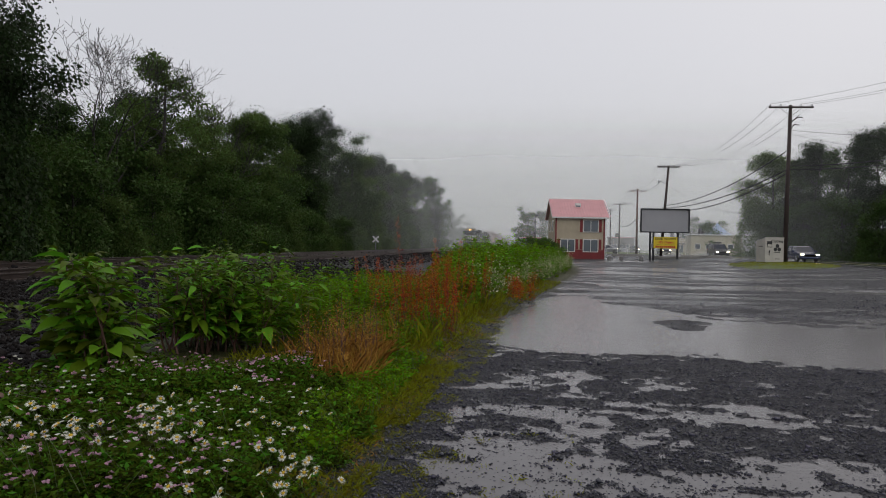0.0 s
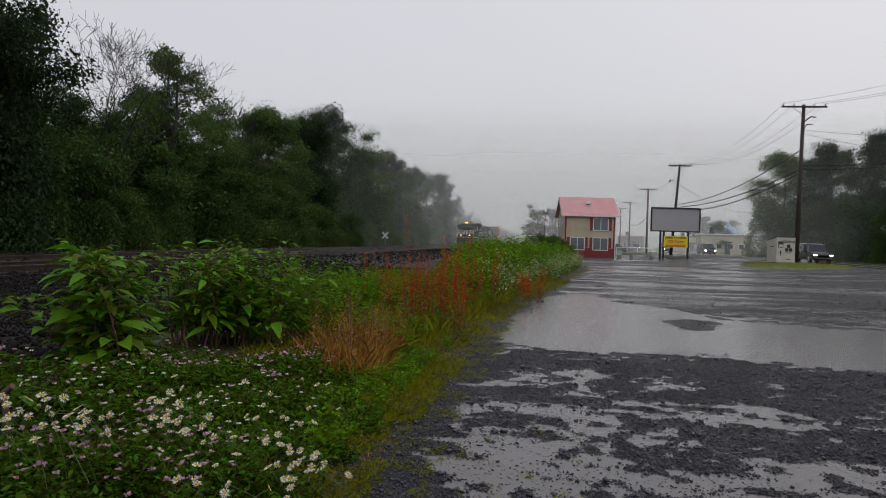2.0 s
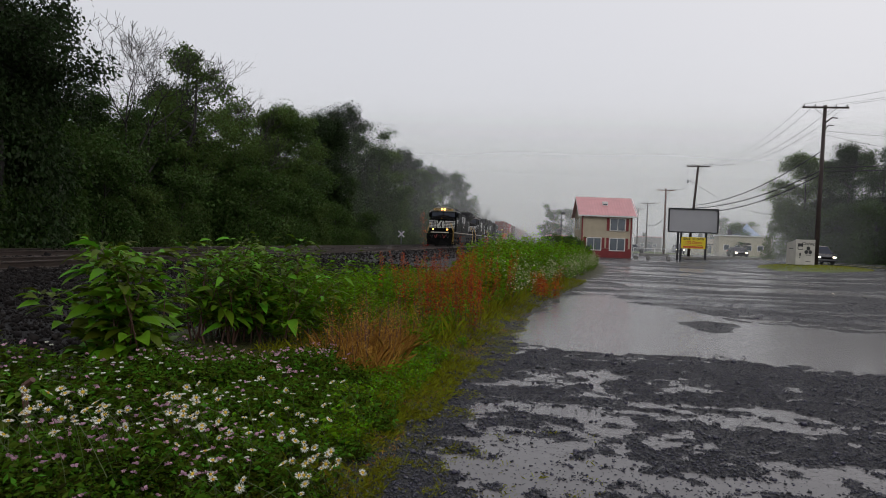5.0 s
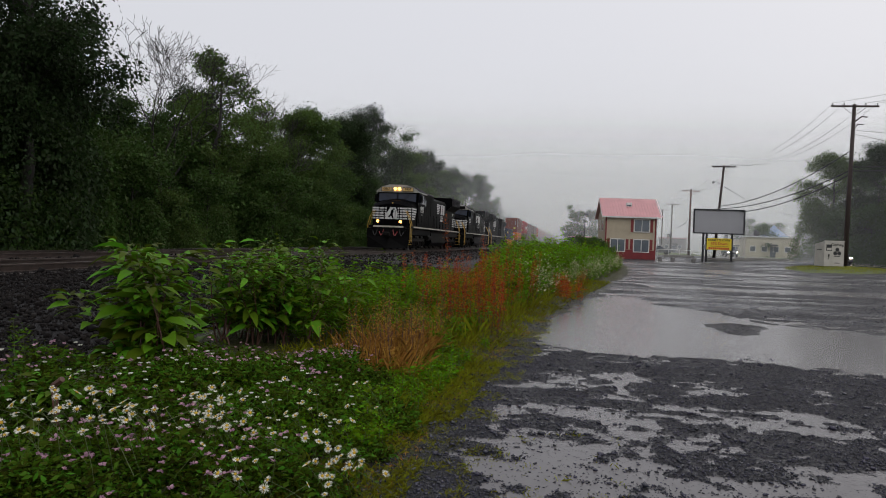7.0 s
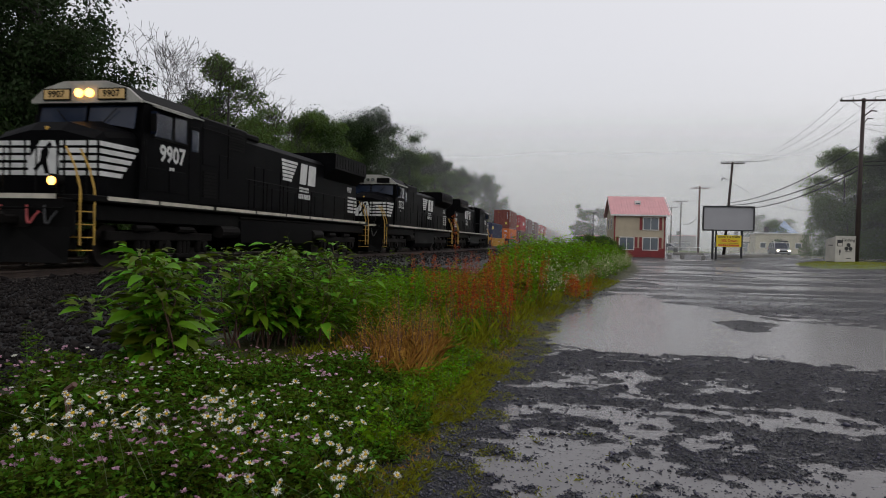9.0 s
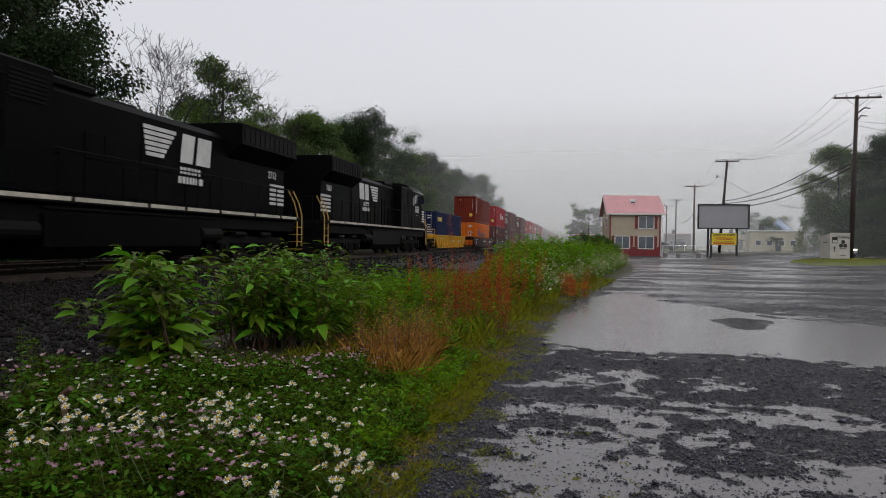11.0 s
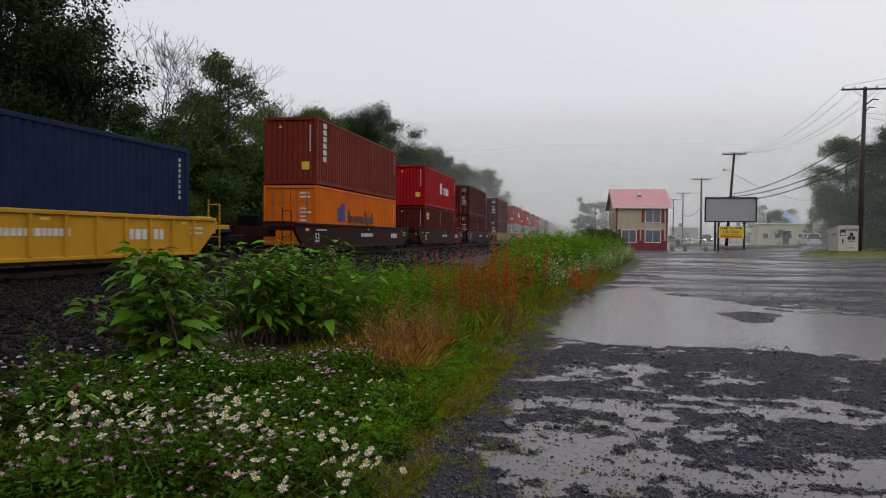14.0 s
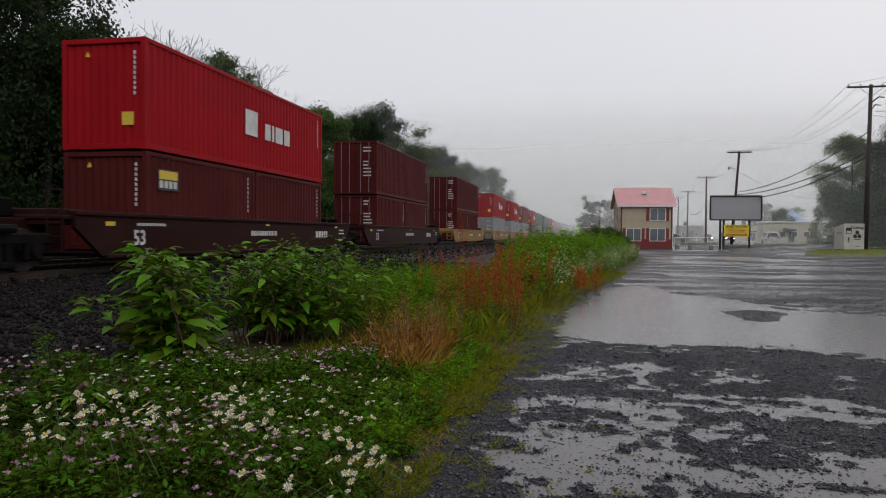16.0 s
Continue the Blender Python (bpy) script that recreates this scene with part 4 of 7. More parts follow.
# broad-leaved bush: reddish stems with large pointed leaves
def broad_weed(x, y, height, stems, seed, label, leaf=0.155, slim=0.46):
    r = np.random.default_rng(seed)
    ob = tagged(empty("broad_leaved_weed", pose(x, y, float(ground_z(x, y)))), label, "bush", "broad-leaved weeds by the ballast")
    sa, sb, ra, rb, lb, ld, ll = [], [], [], [], [], [], []
    starts = []
    for _ in range(stems):
        a = r.uniform(0, 2 * np.pi)
        p = np.array([r.normal(0, 0.10), r.normal(0, 0.10), 0.0])
        d = np.array([math.cos(a) * r.uniform(0.1, 0.55), math.sin(a) * r.uniform(0.1, 0.55), 1.0])
        n = 8
        h = height * r.uniform(0.72, 1.05)
        starts.append(len(sa))
        for i in range(n):
            q = p + d / np.linalg.norm(d) * h / n
            sa.append(p), sb.append(q), ra.append(0.012 * (1 - i / (n + 1))), rb.append(0.012 * (1 - (i + 1) / (n + 1)))
            if i > 0:
                for _ in range(6 if i < n - 2 else 11):
                    b = r.uniform(0, 2 * np.pi)
                    w = np.array([math.cos(b), math.sin(b), r.uniform(-0.1, 0.75)])
                    lb.append(q + w * r.uniform(0.03, 0.16)), ld.append(w / np.linalg.norm(w)), ll.append(leaf * r.lognormal(0, 0.28) * (1.2 - 0.55 * i / n))
            p = q
            d = d + r.normal(0, 0.10, 3)
    for a, b in zip(starts, starts[1:] + [len(sa)]):
        v, f = chain_tube(np.array(sa[a:b] + [sb[b - 1]]), np.array(ra[a:b] + [rb[b - 1]]))
        part("stem", mesh_np("stem", v, f, [M["stem_red"]], True), None, ob)
    L = np.array(ll)
    v, f = broad_leaf_arrays(np.array(lb), np.array(ld), L, L * slim, r, 0.42)
    part("foliage", mesh_np("foliage", v, f, [M["big_leaf"]]), None, ob)


for x, y, h, n, s in ((-3.42, 5.15, 1.02, 5, 1), (-3.12, 5.05, 1.12, 6, 2), (-3.22, 5.40, 1.15, 5, 3)):
    broad_weed(x, y, h, n, 70 + s, "leafy green bush with large drooping pointed leaves", 0.17)
for x, y, h, n, s in ((-3.72, 7.3, 1.15, 6, 4), (-3.40, 7.45, 1.12, 7, 5), (-3.08, 7.65, 1.15, 7, 6), (-3.45, 8.0, 1.12, 7, 7), (-2.95, 8.2, 1.1, 6, 8), (-3.80, 7.8, 1.0, 5, 9)):
    broad_weed(x, y, h, n, 70 + s, "leafy green bush with slim pointed leaves", 0.15, 0.36)
broad_weed(-2.62, 3.4, 0.50, 1, 90, "single broad-leaved weed with a broken brown stem", 0.10)
tagged(part("weed_stalk", rods([(-2.66, 3.42, 0.08), (-2.64, 3.4, 0.3), (-2.68, 3.41, 0.5), (-2.62, 3.40, 0.54)], 0.016, 7), M["stem_red"]), "thick broken brown weed stalk among the vetch", "weed stalk")
# the round shrub at the far end of the verge
for x, y, s, a in ((1.1, 41, 0.30, 0), (0.6, 43.5, 0.33, 120), (1.9, 43.0, 0.29, 60), (1.5, 45, 0.33, 60)):
    plant("s", x, y, s, a, "shrubs at the end of the verge")


# ---- train ----
M["black"] = node_mat("wet_black_paint", (0.0035, 0.0035, 0.004), 0.45, 0.6, 1.2, 0.06, fine=30.0, spec=0.02)
M["black_dull"] = node_mat("sooty_black_steel", (0.0042, 0.004, 0.0038), 0.6, 0.5, 3.0, 0.3, fine=30.0, spec=0.06)
M["truck"] = node_mat("grimy_truck_steel", (0.009, 0.0078, 0.0072), 0.7, 0.5, 3.0, 0.4, fine=25.0, spec=0.08)
M["cream_stripe"] = node_mat("dirty_cream_stripe", (0.55, 0.51, 0.42), 0.5, 0.6, 2.0, 0.05, fine=14.0)
M["white_mark"] = node_mat("white_lettering", (0.62, 0.62, 0.60), 0.5, 0.75, 3.0, 0.0)
M["yellow_rail"] = node_mat("yellow_handrail", (0.55, 0.33, 0.05), 0.5, 0.6, 5.0, 0.1)
M["cab_glass"] = node_mat("dark_cab_glass", (0.012, 0.018, 0.035), 0.08, 0.8, 2.0, 0.0, spec=0.35)
M["wheel"] = node_mat("worn_wheel_steel", (0.035, 0.028, 0.025), 0.55, 0.6, 4.0, 0.2, 0.5)
M["lamp_warm"] = glow_mat("lit_headlight", (1.0, 0.46, 0.09), 6.0)
M["lamp_dim"] = glow_mat("lit_number_board", (0.45, 0.30, 0.12), 0.12)
M["lamp_white"] = glow_mat("lit_car_lamp", (1.0, 0.86, 0.62), 8.0)
M["lamp_red"] = node_mat("red_lens", (0.45, 0.02, 0.02), 0.2, 0.8, 4.0, 0.0)
M["chrome"] = node_mat("chrome", (0.6, 0.6, 0.62), 0.15, 0.8, 4.0, 0.0, 1.0)
M["rubber"] = node_mat("wet_tyre_rubber", (0.02, 0.02, 0.021), 0.5, 0.7, 8.0, 0.2)
M["hose"] = node_mat("red_hose", (0.35, 0.05, 0.05), 0.5, 0.7, 6.0, 0.1)


def paint(name, color, rust=0.8):
    return node_mat(name, color, 0.5, rust, 0.7, 0.06, fine=16.0, spec=0.06)


def text_mesh(words, size, mat, depth=0.004):
    """Lettering as a thin mesh, in Blender's own font, centred."""
    c = bpy.data.curves.new("lettering", "FONT")
    c.body, c.size, c.extrude, c.align_x, c.align_y, c.resolution_u, c.offset = words, size, depth, "CENTER", "CENTER", 2, size * 0.022
    ob = new("lettering_source", c)
    bpy.context.view_layer.update()
    me = bpy.data.meshes.new_from_object(ob)
    bpy.data.objects.remove(ob)
    me.materials.clear()
    me.materials.append(mat)
    return me


def on_side(x, y, z, flip=False):
    """A pose for lettering on a face that looks along +x (or -x)."""
    m = Matrix(((0, 0, 1, x), (1, 0, 0, y), (0, 1, 0, z), (0, 0, 0, 1)))
    return m if not flip else Matrix(((0, 0, -1, x), (-1, 0, 0, y), (0, 1, 0, z), (0, 0, 0, 1)))


def on_front(x, y, z):
    """A pose for lettering on a face that looks along -y."""
    return Matrix(((1, 0, 0, x), (0, 0, -1, y), (0, 1, 0, z), (0, 0, 0, 1)))


def wheel_disc(r, w, seg=20):
    bm = bmesh.new()
    for x in (-0.755, 0.755):
        s = 1 if x > 0 else -1
        rod(bm, (x - w / 2, 0, 0), (x + w / 2, 0, 0), r, seg)
        rod(bm, (x - s * (w / 2 + 0.03), 0, 0), (x - s * w / 2, 0, 0), r + 0.03, seg)
        for k in range(6):
            a = k * math.pi / 3
            rod(bm, (x + s * w / 2, 0.55 * r * math.cos(a), 0.55 * r * math.sin(a)), (x + s * (w / 2 + 0.015), 0.55 * r * math.cos(a), 0.55 * r * math.sin(a)), 0.06, 8)
    rod(bm, (-0.98, 0, 0), (0.98, 0, 0), 0.08, 8)
    me = bpy.data.meshes.new("wheelset")
    bm.to_mesh(me)
    bm.free()
    me.materials.append(M["wheel"])
    return me


LOCO_WHEEL = wheel_disc(0.53, 0.13)
CAR_WHEEL = wheel_disc(0.46, 0.13)


def truck_frame(axles, r, width=1.05):
    """A three- or two-axle truck: side frames with pedestals, springs and boxes."""
    bm = bmesh.new()
    a, b = axles[0], axles[-1]
    for s in (-1, 1):
        x0, x1 = (s * width, s * (width + 0.16)) if s > 0 else (s * (width + 0.16), s * width)
        box(bm, x0, x1, a - 0.55, b + 0.55, r + 0.12, r + 0.36, 0.03)
        for y in axles:
            box(bm, x0, x1, y - 0.24, y + 0.24, r - 0.22, r + 0.2, 0.04)
            rod(bm, (s * (width + 0.02), y, r), (s * (width + 0.24), y, r), 0.15, 10)
        for y0, y1 in zip(axles, axles[1:]):
            ym = (y0 + y1) / 2
            for k in (-0.22, 0.0, 0.22):
                rod(bm, (s * (width + 0.08), ym + k, r - 0.25), (s * (width + 0.08), ym + k, r + 0.14), 0.085, 8)
            box(bm, x0, x1, ym - 0.42, ym + 0.42, r - 0.36, r - 0.22, 0.03)
            rod(bm, (s * (width + 0.2), ym - 0.5, r + 0.45), (s * (width + 0.2), ym + 0.3, r + 0.45), 0.09, 8)
    box(bm, -width, width, (a + b) / 2 - 0.35, (a + b) / 2 + 0.35, r, r + 0.4, 0.02)
    return bm


def add_wheels(thing, axles, r, me):
    for y in axles:
        part("wheelset", me, None, thing, m=pose(0, y, r))


def side_bars(bm, x, y0, z0, rows, wide, high, gap, r):
    """Unreadable or brand lettering as plain bars."""
    for k in range(rows):
        y = y0
        z = z0 - k * gap
        while y < y0 + wide - high:
            w = min(high * r.uniform(0.5, 1.0), y0 + wide - y)
            box(bm, x, x + 0.006, y, y + w, z - high / 2, z + high / 2)
            y += w + high * 0.28
    return bm


MARK_Y = 3.2


def locomotive(number, label, front_lit, dash=True):
    """A six-axle road locomotive, nose towards -y, rail top at z = 0."""
    L, W = 10.9, 1.55
    r = np.random.default_rng(int(number))
    t = tagged(empty("locomotive"), label, "locomotive", "engines of the train")
    # underframe with walkway, pilot and steps
    D = 1.70
    part("underframe", boxes((-1.35, 1.35, -L + 0.3, L - 0.3, 1.12, 1.5), (-1.53, 1.53, -L, L, D - 0.16, D), (-1.2, 1.2, -L - 0.35, -L, 0.95, D - 0.1), (-1.2, 1.2, L, L + 0.35, 0.95, D - 0.1), bevel=0.02), M["black_dull"], t)
    y = -L + 0.75
    while y < L - 0.6:
        n = r.uniform(1.6, 2.8)
        for s in (-1, 1):
            part("sill_stripe", boxes((s * 1.533 - 0.004, s * 1.533 + 0.004, y, min(y + n, L - 0.5), D - 0.10, D - 0.005)), M["cream_stripe"], t, "dirty cream stripe")
        y += n + r.uniform(0.05, 0.2)
    for e in (-1, 1):
        bm = bmesh.new()
        a, b = sorted((e * (L + 0.28), e * (L + 0.36)))
        prism(bm, [(-1.5, D - 0.2), (1.5, D - 0.2), (1.5, 0.8), (-1.5, 0.8)], a, b)
        # the plow: two blades folded along the middle
        for s in (-1, 1):
            q = [bm.verts.new(p) for p in ((0, e * (L + 0.72), 0.16), (s * 1.42, e * (L + 0.45), 0.16), (s * 1.46, e * (L + 0.36), 0.95), (0, e * (L + 0.4), 0.95))]
            bm.faces.new(q if s * e > 0 else q[::-1])
        part("pilot", bm, M["black_dull"], t)
        bm = bmesh.new()
        a, b = sorted((e * (L + 0.36), e * (L + 0.95)))
        box(bm, -0.17, 0.17, a, b, 0.98, 1.2, 0.04)
        box(bm, -0.24, 0.24, min(e * (L + 0.82), e * (L + 1.1)), max(e * (L + 0.82), e * (L + 1.1)), 0.94, 1.26, 0.07)
        box(bm, -0.42, 0.42, *sorted((e * (L + 0.34), e * (L + 0.42))), 0.9, 1.32, 0.02)
        part("coupler", bm, M["truck"], t, "grimy knuckle coupler")
        bm = bmesh.new()
        rod(bm, (-1.25, e * (L + 0.44), 1.36), (1.25, e * (L + 0.44), 1.36), 0.016, 6)
        for x in (-1.25, -0.5, 0.5, 1.25):
            rod(bm, (x, e * (L + 0.36), 1.42), (x, e * (L + 0.44), 1.36), 0.014, 5)
        part("cut_lever", bm, M["black_dull"], t)
        bm = bmesh.new()
        for x in (-0.95, -0.42, 0.42, 0.95):
            rod(bm, (x, e * (L + 0.22), D), (x, e * (L + 0.22), 2.72), 0.018, 6)
        for x0, x1 in ((-0.95, -0.42), (0.42, 0.95)):
            rod(bm, (x0, e * (L + 0.22), 2.72), (x1, e * (L + 0.22), 2.72), 0.018, 6)
        part("end_railing", bm, M["black_dull"], t)
    part("front_stripe", boxes((-1.05, 1.05, -L - 0.385, -L - 0.362, D - 0.13, D - 0.02)), M["cream_stripe"], t, "cream band over the plow")
    for e in (-1, 1):
        for s in (-1, 1):
            for k in range(4):
                z = 0.42 + 0.29 * k
                st = part("step", boxes((min(s * 1.1, s * 1.53), max(s * 1.1, s * 1.53), e * (L - 0.05) - 0.18, e * (L - 0.05) + 0.18, z, z + 0.03)), M["black_dull"], t)
                part("step_edge", boxes((min(s * 1.1, s * 1.53), max(s * 1.1, s * 1.53), e * (L - 0.05) - 0.19, e * (L - 0.05) - 0.182, z + 0.004, z + 0.03), (s * 1.533 - 0.003, s * 1.533 + 0.003, e * (L - 0.05) - 0.18, e * (L - 0.05) + 0.18, z + 0.004, z + 0.03)), M["yellow_rail"], st, "yellow step edge")
            part("step_well", boxes((min(s * 1.08, s * 1.1), max(s * 1.08, s * 1.1), e * (L - 0.05) - 0.2, e * (L - 0.05) + 0.2, 0.35, D - 0.16)), M["black_dull"], t)
            ya, yb = e * (L + 0.16), e * (L - 0.32)
            for y in (ya, yb):
                bm = bmesh.new()
                for p, q in (((s * 1.5, y, 0.55), (s * 1.5, y, D + 0.1)), ((s * 1.5, y, D + 0.1), (s * 1.36, y, D + 0.6)), ((s * 1.36, y, D + 0.6), (s * 1.12, y, D + 1.05))):
                    rod(bm, p, q, 0.024, 6)
                part("step_handrail", bm, M["yellow_rail"], t, "yellow grab rail by the steps")
    # nose: a tall box whose top slopes down from the windscreen and to both sides
    nf, nb, hw = -L + 0.55, -8.9, 1.42
    bm = bmesh.new()
    rings = []
    for y, w, zs, zc in ((nf, hw - 0.04, 3.02, 3.22), (nf + 0.28, hw, 3.22, 3.46), (nb, hw, 3.36, 3.66)):
        rings.append([bm.verts.new(p) for p in ((-w, y, D), (-w, y, zs - 0.14), (-w + 0.10, y, zs), (-0.42, y, zc), (0.42, y, zc), (w - 0.10, y, zs), (w, y, zs - 0.14), (w, y, D))])
    for a, b in zip(rings, rings[1:]):
        for q in range(7):
            bm.faces.new((a[q], a[q + 1], b[q + 1], b[q]))
    bm.faces.new(rings[0][::-1])
    bmesh.ops.recalc_face_normals(bm, faces=bm.faces)
    part("nose", bm, M["black"], t)
    for k in range(5):
        z = 2.92 - 0.175 * k
        for s in (-1, 1):
            part("nose_stripe", boxes((min(s * 0.40, s * 1.37), max(s * 0.40, s * 1.37), nf - 0.012, nf - 0.003, z - 0.055, z + 0.055)), M["white_mark"], t, "white horizontal stripe")
            part("side_stripe", prism(bmesh.new(), [(nf + 0.02, z - 0.055), (nf + 1.52 - 0.17 * k, z - 0.055), (nf + 1.58 - 0.17 * k, z + 0.055), (nf + 0.02, z + 0.055)], s * (hw + 0.003), s * (hw + 0.010), "x"), M["white_mark"], t, "white stripe tapering back along the nose")
    bm = bmesh.new()
    prism(bm, [(-0.40, 2.16), (0.34, 2.16), (0.40, 2.55), (0.26, 2.98), (-0.12, 2.98), (-0.30, 2.7), (-0.46, 2.5)], nf - 0.014, nf - 0.004)
    part("emblem", bm, M["white_mark"], t, "white emblem patch with a dark shape")
    bm = bmesh.new()
    for p in ([(-0.30, 2.3), (-0.12, 2.5), (-0.08, 2.75), (0.05, 2.86), (0.12, 2.70), (0.06, 2.5), (0.14, 2.2), (0.02, 2.2), (-0.06, 2.42), (-0.2, 2.26)], [(0.04, 2.86), (0.14, 2.96), (0.20, 2.86), (0.12, 2.78)]):
        prism(bm, p, nf - 0.020, nf - 0.016)
    part("emblem_shape", bm, M["black"], t)
    part("nose_door", boxes((0.5, 0.56, nf - 0.03, nf, D, 3.0), (1.1, 1.16, nf - 0.03, nf, D, 3.0), (-0.95, -0.90, nf - 0.03, nf, 2.1, 3.0), (-0.55, -0.5, nf - 0.03, nf, 2.1, 3.0), bevel=0.006), M["black_dull"], t)
    part("nose_lamp", boxes((-0.04, 0.04, nf + 0.02, nf + 0.1, 3.2, 3.32), bevel=0.01), M["yellow_rail"], t)
    # cab: straight sides, windscreen leaning back, pale slanted brow with number boards
    zt = 4.62
    bm = bmesh.new()
    prism(bm, [(-1.52, D), (-1.52, 4.18), (-1.15, 4.50), (-0.6, zt), (0.6, zt), (1.15, 4.50), (1.52, 4.18), (1.52, D)], -8.95, -6.0)
    for v in bm.verts:
        if v.co.y < -8.9 and v.co.z > 3.0:
            v.co.y += 0.26 * (v.co.z - 3.3) / 1.3
    part("cab", bm, M["black"], t)
    bm = bmesh.new()
    prism(bm, [(-1.54, 4.14), (-1.16, 4.48), (-0.6, zt + 0.02), (0.6, zt + 0.02), (1.16, 4.48), (1.54, 4.14), (1.54, 4.18), (1.17, 4.53), (0.6, zt + 0.07), (-0.6, zt + 0.07), (-1.17, 4.53), (-1.54, 4.18)], -8.86, -6.0)
    part("roof", bm, M["black_dull"], t)
    for s in (-1, 1):
        part("drip_edge", boxes((min(s * 1.535, s * 1.565), max(s * 1.535, s * 1.565), -8.86, -5.9, 4.15, 4.19)), node_roof, t, "thin pale drip edge")
    bm = bmesh.new()
    prism(bm, [(-1.54, 4.12), (1.54, 4.12), (1.54, 4.2), (1.17, 4.5), (0.6, zt + 0.05), (-0.6, zt + 0.05), (-1.17, 4.5), (-1.54, 4.2)], -9.0, -8.86)
    part("brow", bm, node_roof, t, "grimy cream brow over the windscreen")
    for s in (-1, 1):
        bm = bmesh.new()
        prism(bm, [(s * 0.05, 3.68), (s * 1.36, 3.46), (s * 1.36, 4.06), (s * 0.05, 4.08)], -8.985, -8.955)
        for v in bm.verts:
            v.co.y += 0.26 * (v.co.z - 3.3) / 1.3
        part("windscreen", bm, M["cab_glass"], t, "dark blue windscreen pane")
        part("wiper", rods([(s * 0.5, -8.97, 3.62), (s * 0.85, -8.93, 3.98)], 0.012, 5), M["black_dull"], t)
        for y0, y1 in ((-8.35, -7.5), (-7.4, -6.75)):
            w = part("side_window", boxes((s * 1.525 - 0.012, s * 1.525 + 0.012, y0, y1, 3.36, 4.02), bevel=0.01), M["cab_glass"], t)
            fr = boxes((s * 1.53 - 0.02, s * 1.53 + 0.02, y0 - 0.05, y1 + 0.05, 4.02, 4.07), (s * 1.53 - 0.02, s * 1.53 + 0.02, y0 - 0.05, y1 + 0.05, 3.31, 3.36), (s * 1.53 - 0.02, s * 1.53 + 0.02, y0 - 0.05, y0, 3.36, 4.02), (s * 1.53 - 0.02, s * 1.53 + 0.02, y1, y1 + 0.05, 3.36, 4.02))
            part("window_frame", fr, M["black_dull"], w)
        part("awning", prism(bmesh.new(), [(s * 1.5, 4.12), (s * 1.78, 4.04), (s * 1.78, 4.07), (s * 1.5, 4.16)], -8.4, -6.9), node_roof, t)
        part("wind_deflector", boxes((min(s * 1.53, s * 1.7), max(s * 1.53, s * 1.7), -8.5, -8.47, 3.4, 3.98)), M["cab_glass"], t)
        part("mirror", boxes((min(s * 1.6, s * 1.76), max(s * 1.6, s * 1.76), -8.62, -8.58, 3.45, 3.9), bevel=0.01), M["black_dull"], t)
        nb_ = part("number_board", boxes((min(s * 0.42, s * 1.14), max(s * 0.42, s * 1.14), -9.05, -8.97, 4.21, 4.45), bevel=0.01), M["lamp_dim"] if front_lit else M["black_dull"], t, "number board")
        part("board_frame", boxes((min(s * 0.39, s * 1.17), max(s * 0.39, s * 1.17), -9.04, -8.99, 4.45, 4.48), (min(s * 0.39, s * 1.17), max(s * 0.39, s * 1.17), -9.04, -8.99, 4.18, 4.21), (min(s * 1.14, s * 1.17), max(s * 1.14, s * 1.17), -9.04, -8.99, 4.21, 4.45), (min(s * 0.39, s * 0.42), max(s * 0.39, s * 0.42), -9.04, -8.99, 4.21, 4.45)), M["black_dull"], nb_)
        part("number", text_mesh(number, 0.24, M["black_dull"]), None, nb_, m=on_front(s * 0.78, -9.056, 4.33))
        part("ditch_light_box", rod(bmesh.new(), (s * 0.80, -L - 0.20, 1.98), (s * 0.80, -L + 0.02, 1.98), 0.16, 16), M["black_dull"], t)
        part("ditch_light", rod(bmesh.new(), (s * 0.80, -L - 0.212, 1.98), (s * 0.80, -L - 0.19, 1.98), 0.10, 14), M["lamp_warm"] if front_lit else M["chrome"], t, "round lamp")
        part("lamp_bracket", boxes((s * 0.80 - 0.05, s * 0.80 + 0.05, -L - 0.1, -L, D, 1.84)), M["black_dull"], t)
        # cab side hatches, door and rails
        part("cab_door", boxes((s * 1.523 - 0.012, s * 1.523 + 0.012, -6.62, -6.02, D + 0.1, 3.9), bevel=0.008), M["black"], t)
        part("door_window", boxes((s * 1.537 - 0.006, s * 1.537 + 0.006, -6.52, -6.14, 3.2, 3.8), bevel=0.004), M["cab_glass"], t)
        part("cab_hatch", boxes((s * 1.523 - 0.01, s * 1.523 + 0.01, -8.6, -7.7, 1.95, 2.55), bevel=0.006), M["black"], t)
        part("cab_hatch", boxes((s * 1.523 - 0.01, s * 1.523 + 0.01, -7.6, -6.8, 1.95, 2.55), bevel=0.006), M["black"], t)
        part("small_mark", side_bars(bmesh.new(), 1.526 if s > 0 else -1.532, -7.6, 2.58, 1, 0.28, 0.10, 0.1, r), M["white_mark"], t, "small white painted bars")
        part("grab_rail", rods([(s * 1.57, -8.75, 1.95), (s * 1.57, -8.75, 3.2)], 0.016, 5), M["black_dull"], t)
    for x in (-0.15, 0.15):
        part("headlight", rod(bmesh.new(), (x, -9.07, 4.36), (x, -8.95, 4.36), 0.105, 14), M["lamp_warm"] if front_lit else M["chrome"], t, "round headlight")
    for k, x in enumerate((-0.75, -0.3, 0.35, 0.8)):
        c = M["hose"] if k in (1, 2) else M["rubber"]
        pts = [(x + 0.32 * u * (1 if x > 0 else -1), -L - 0.40 - 0.12 * math.sin(math.pi * u), 1.42 - 0.42 * math.sin(math.pi * min(u, 0.9))) for u in (0, 0.2, 0.4, 0.6, 0.8, 1.0)]
        part("air_hose", rods(pts, 0.026, 6), c, t, "sagging air hose")
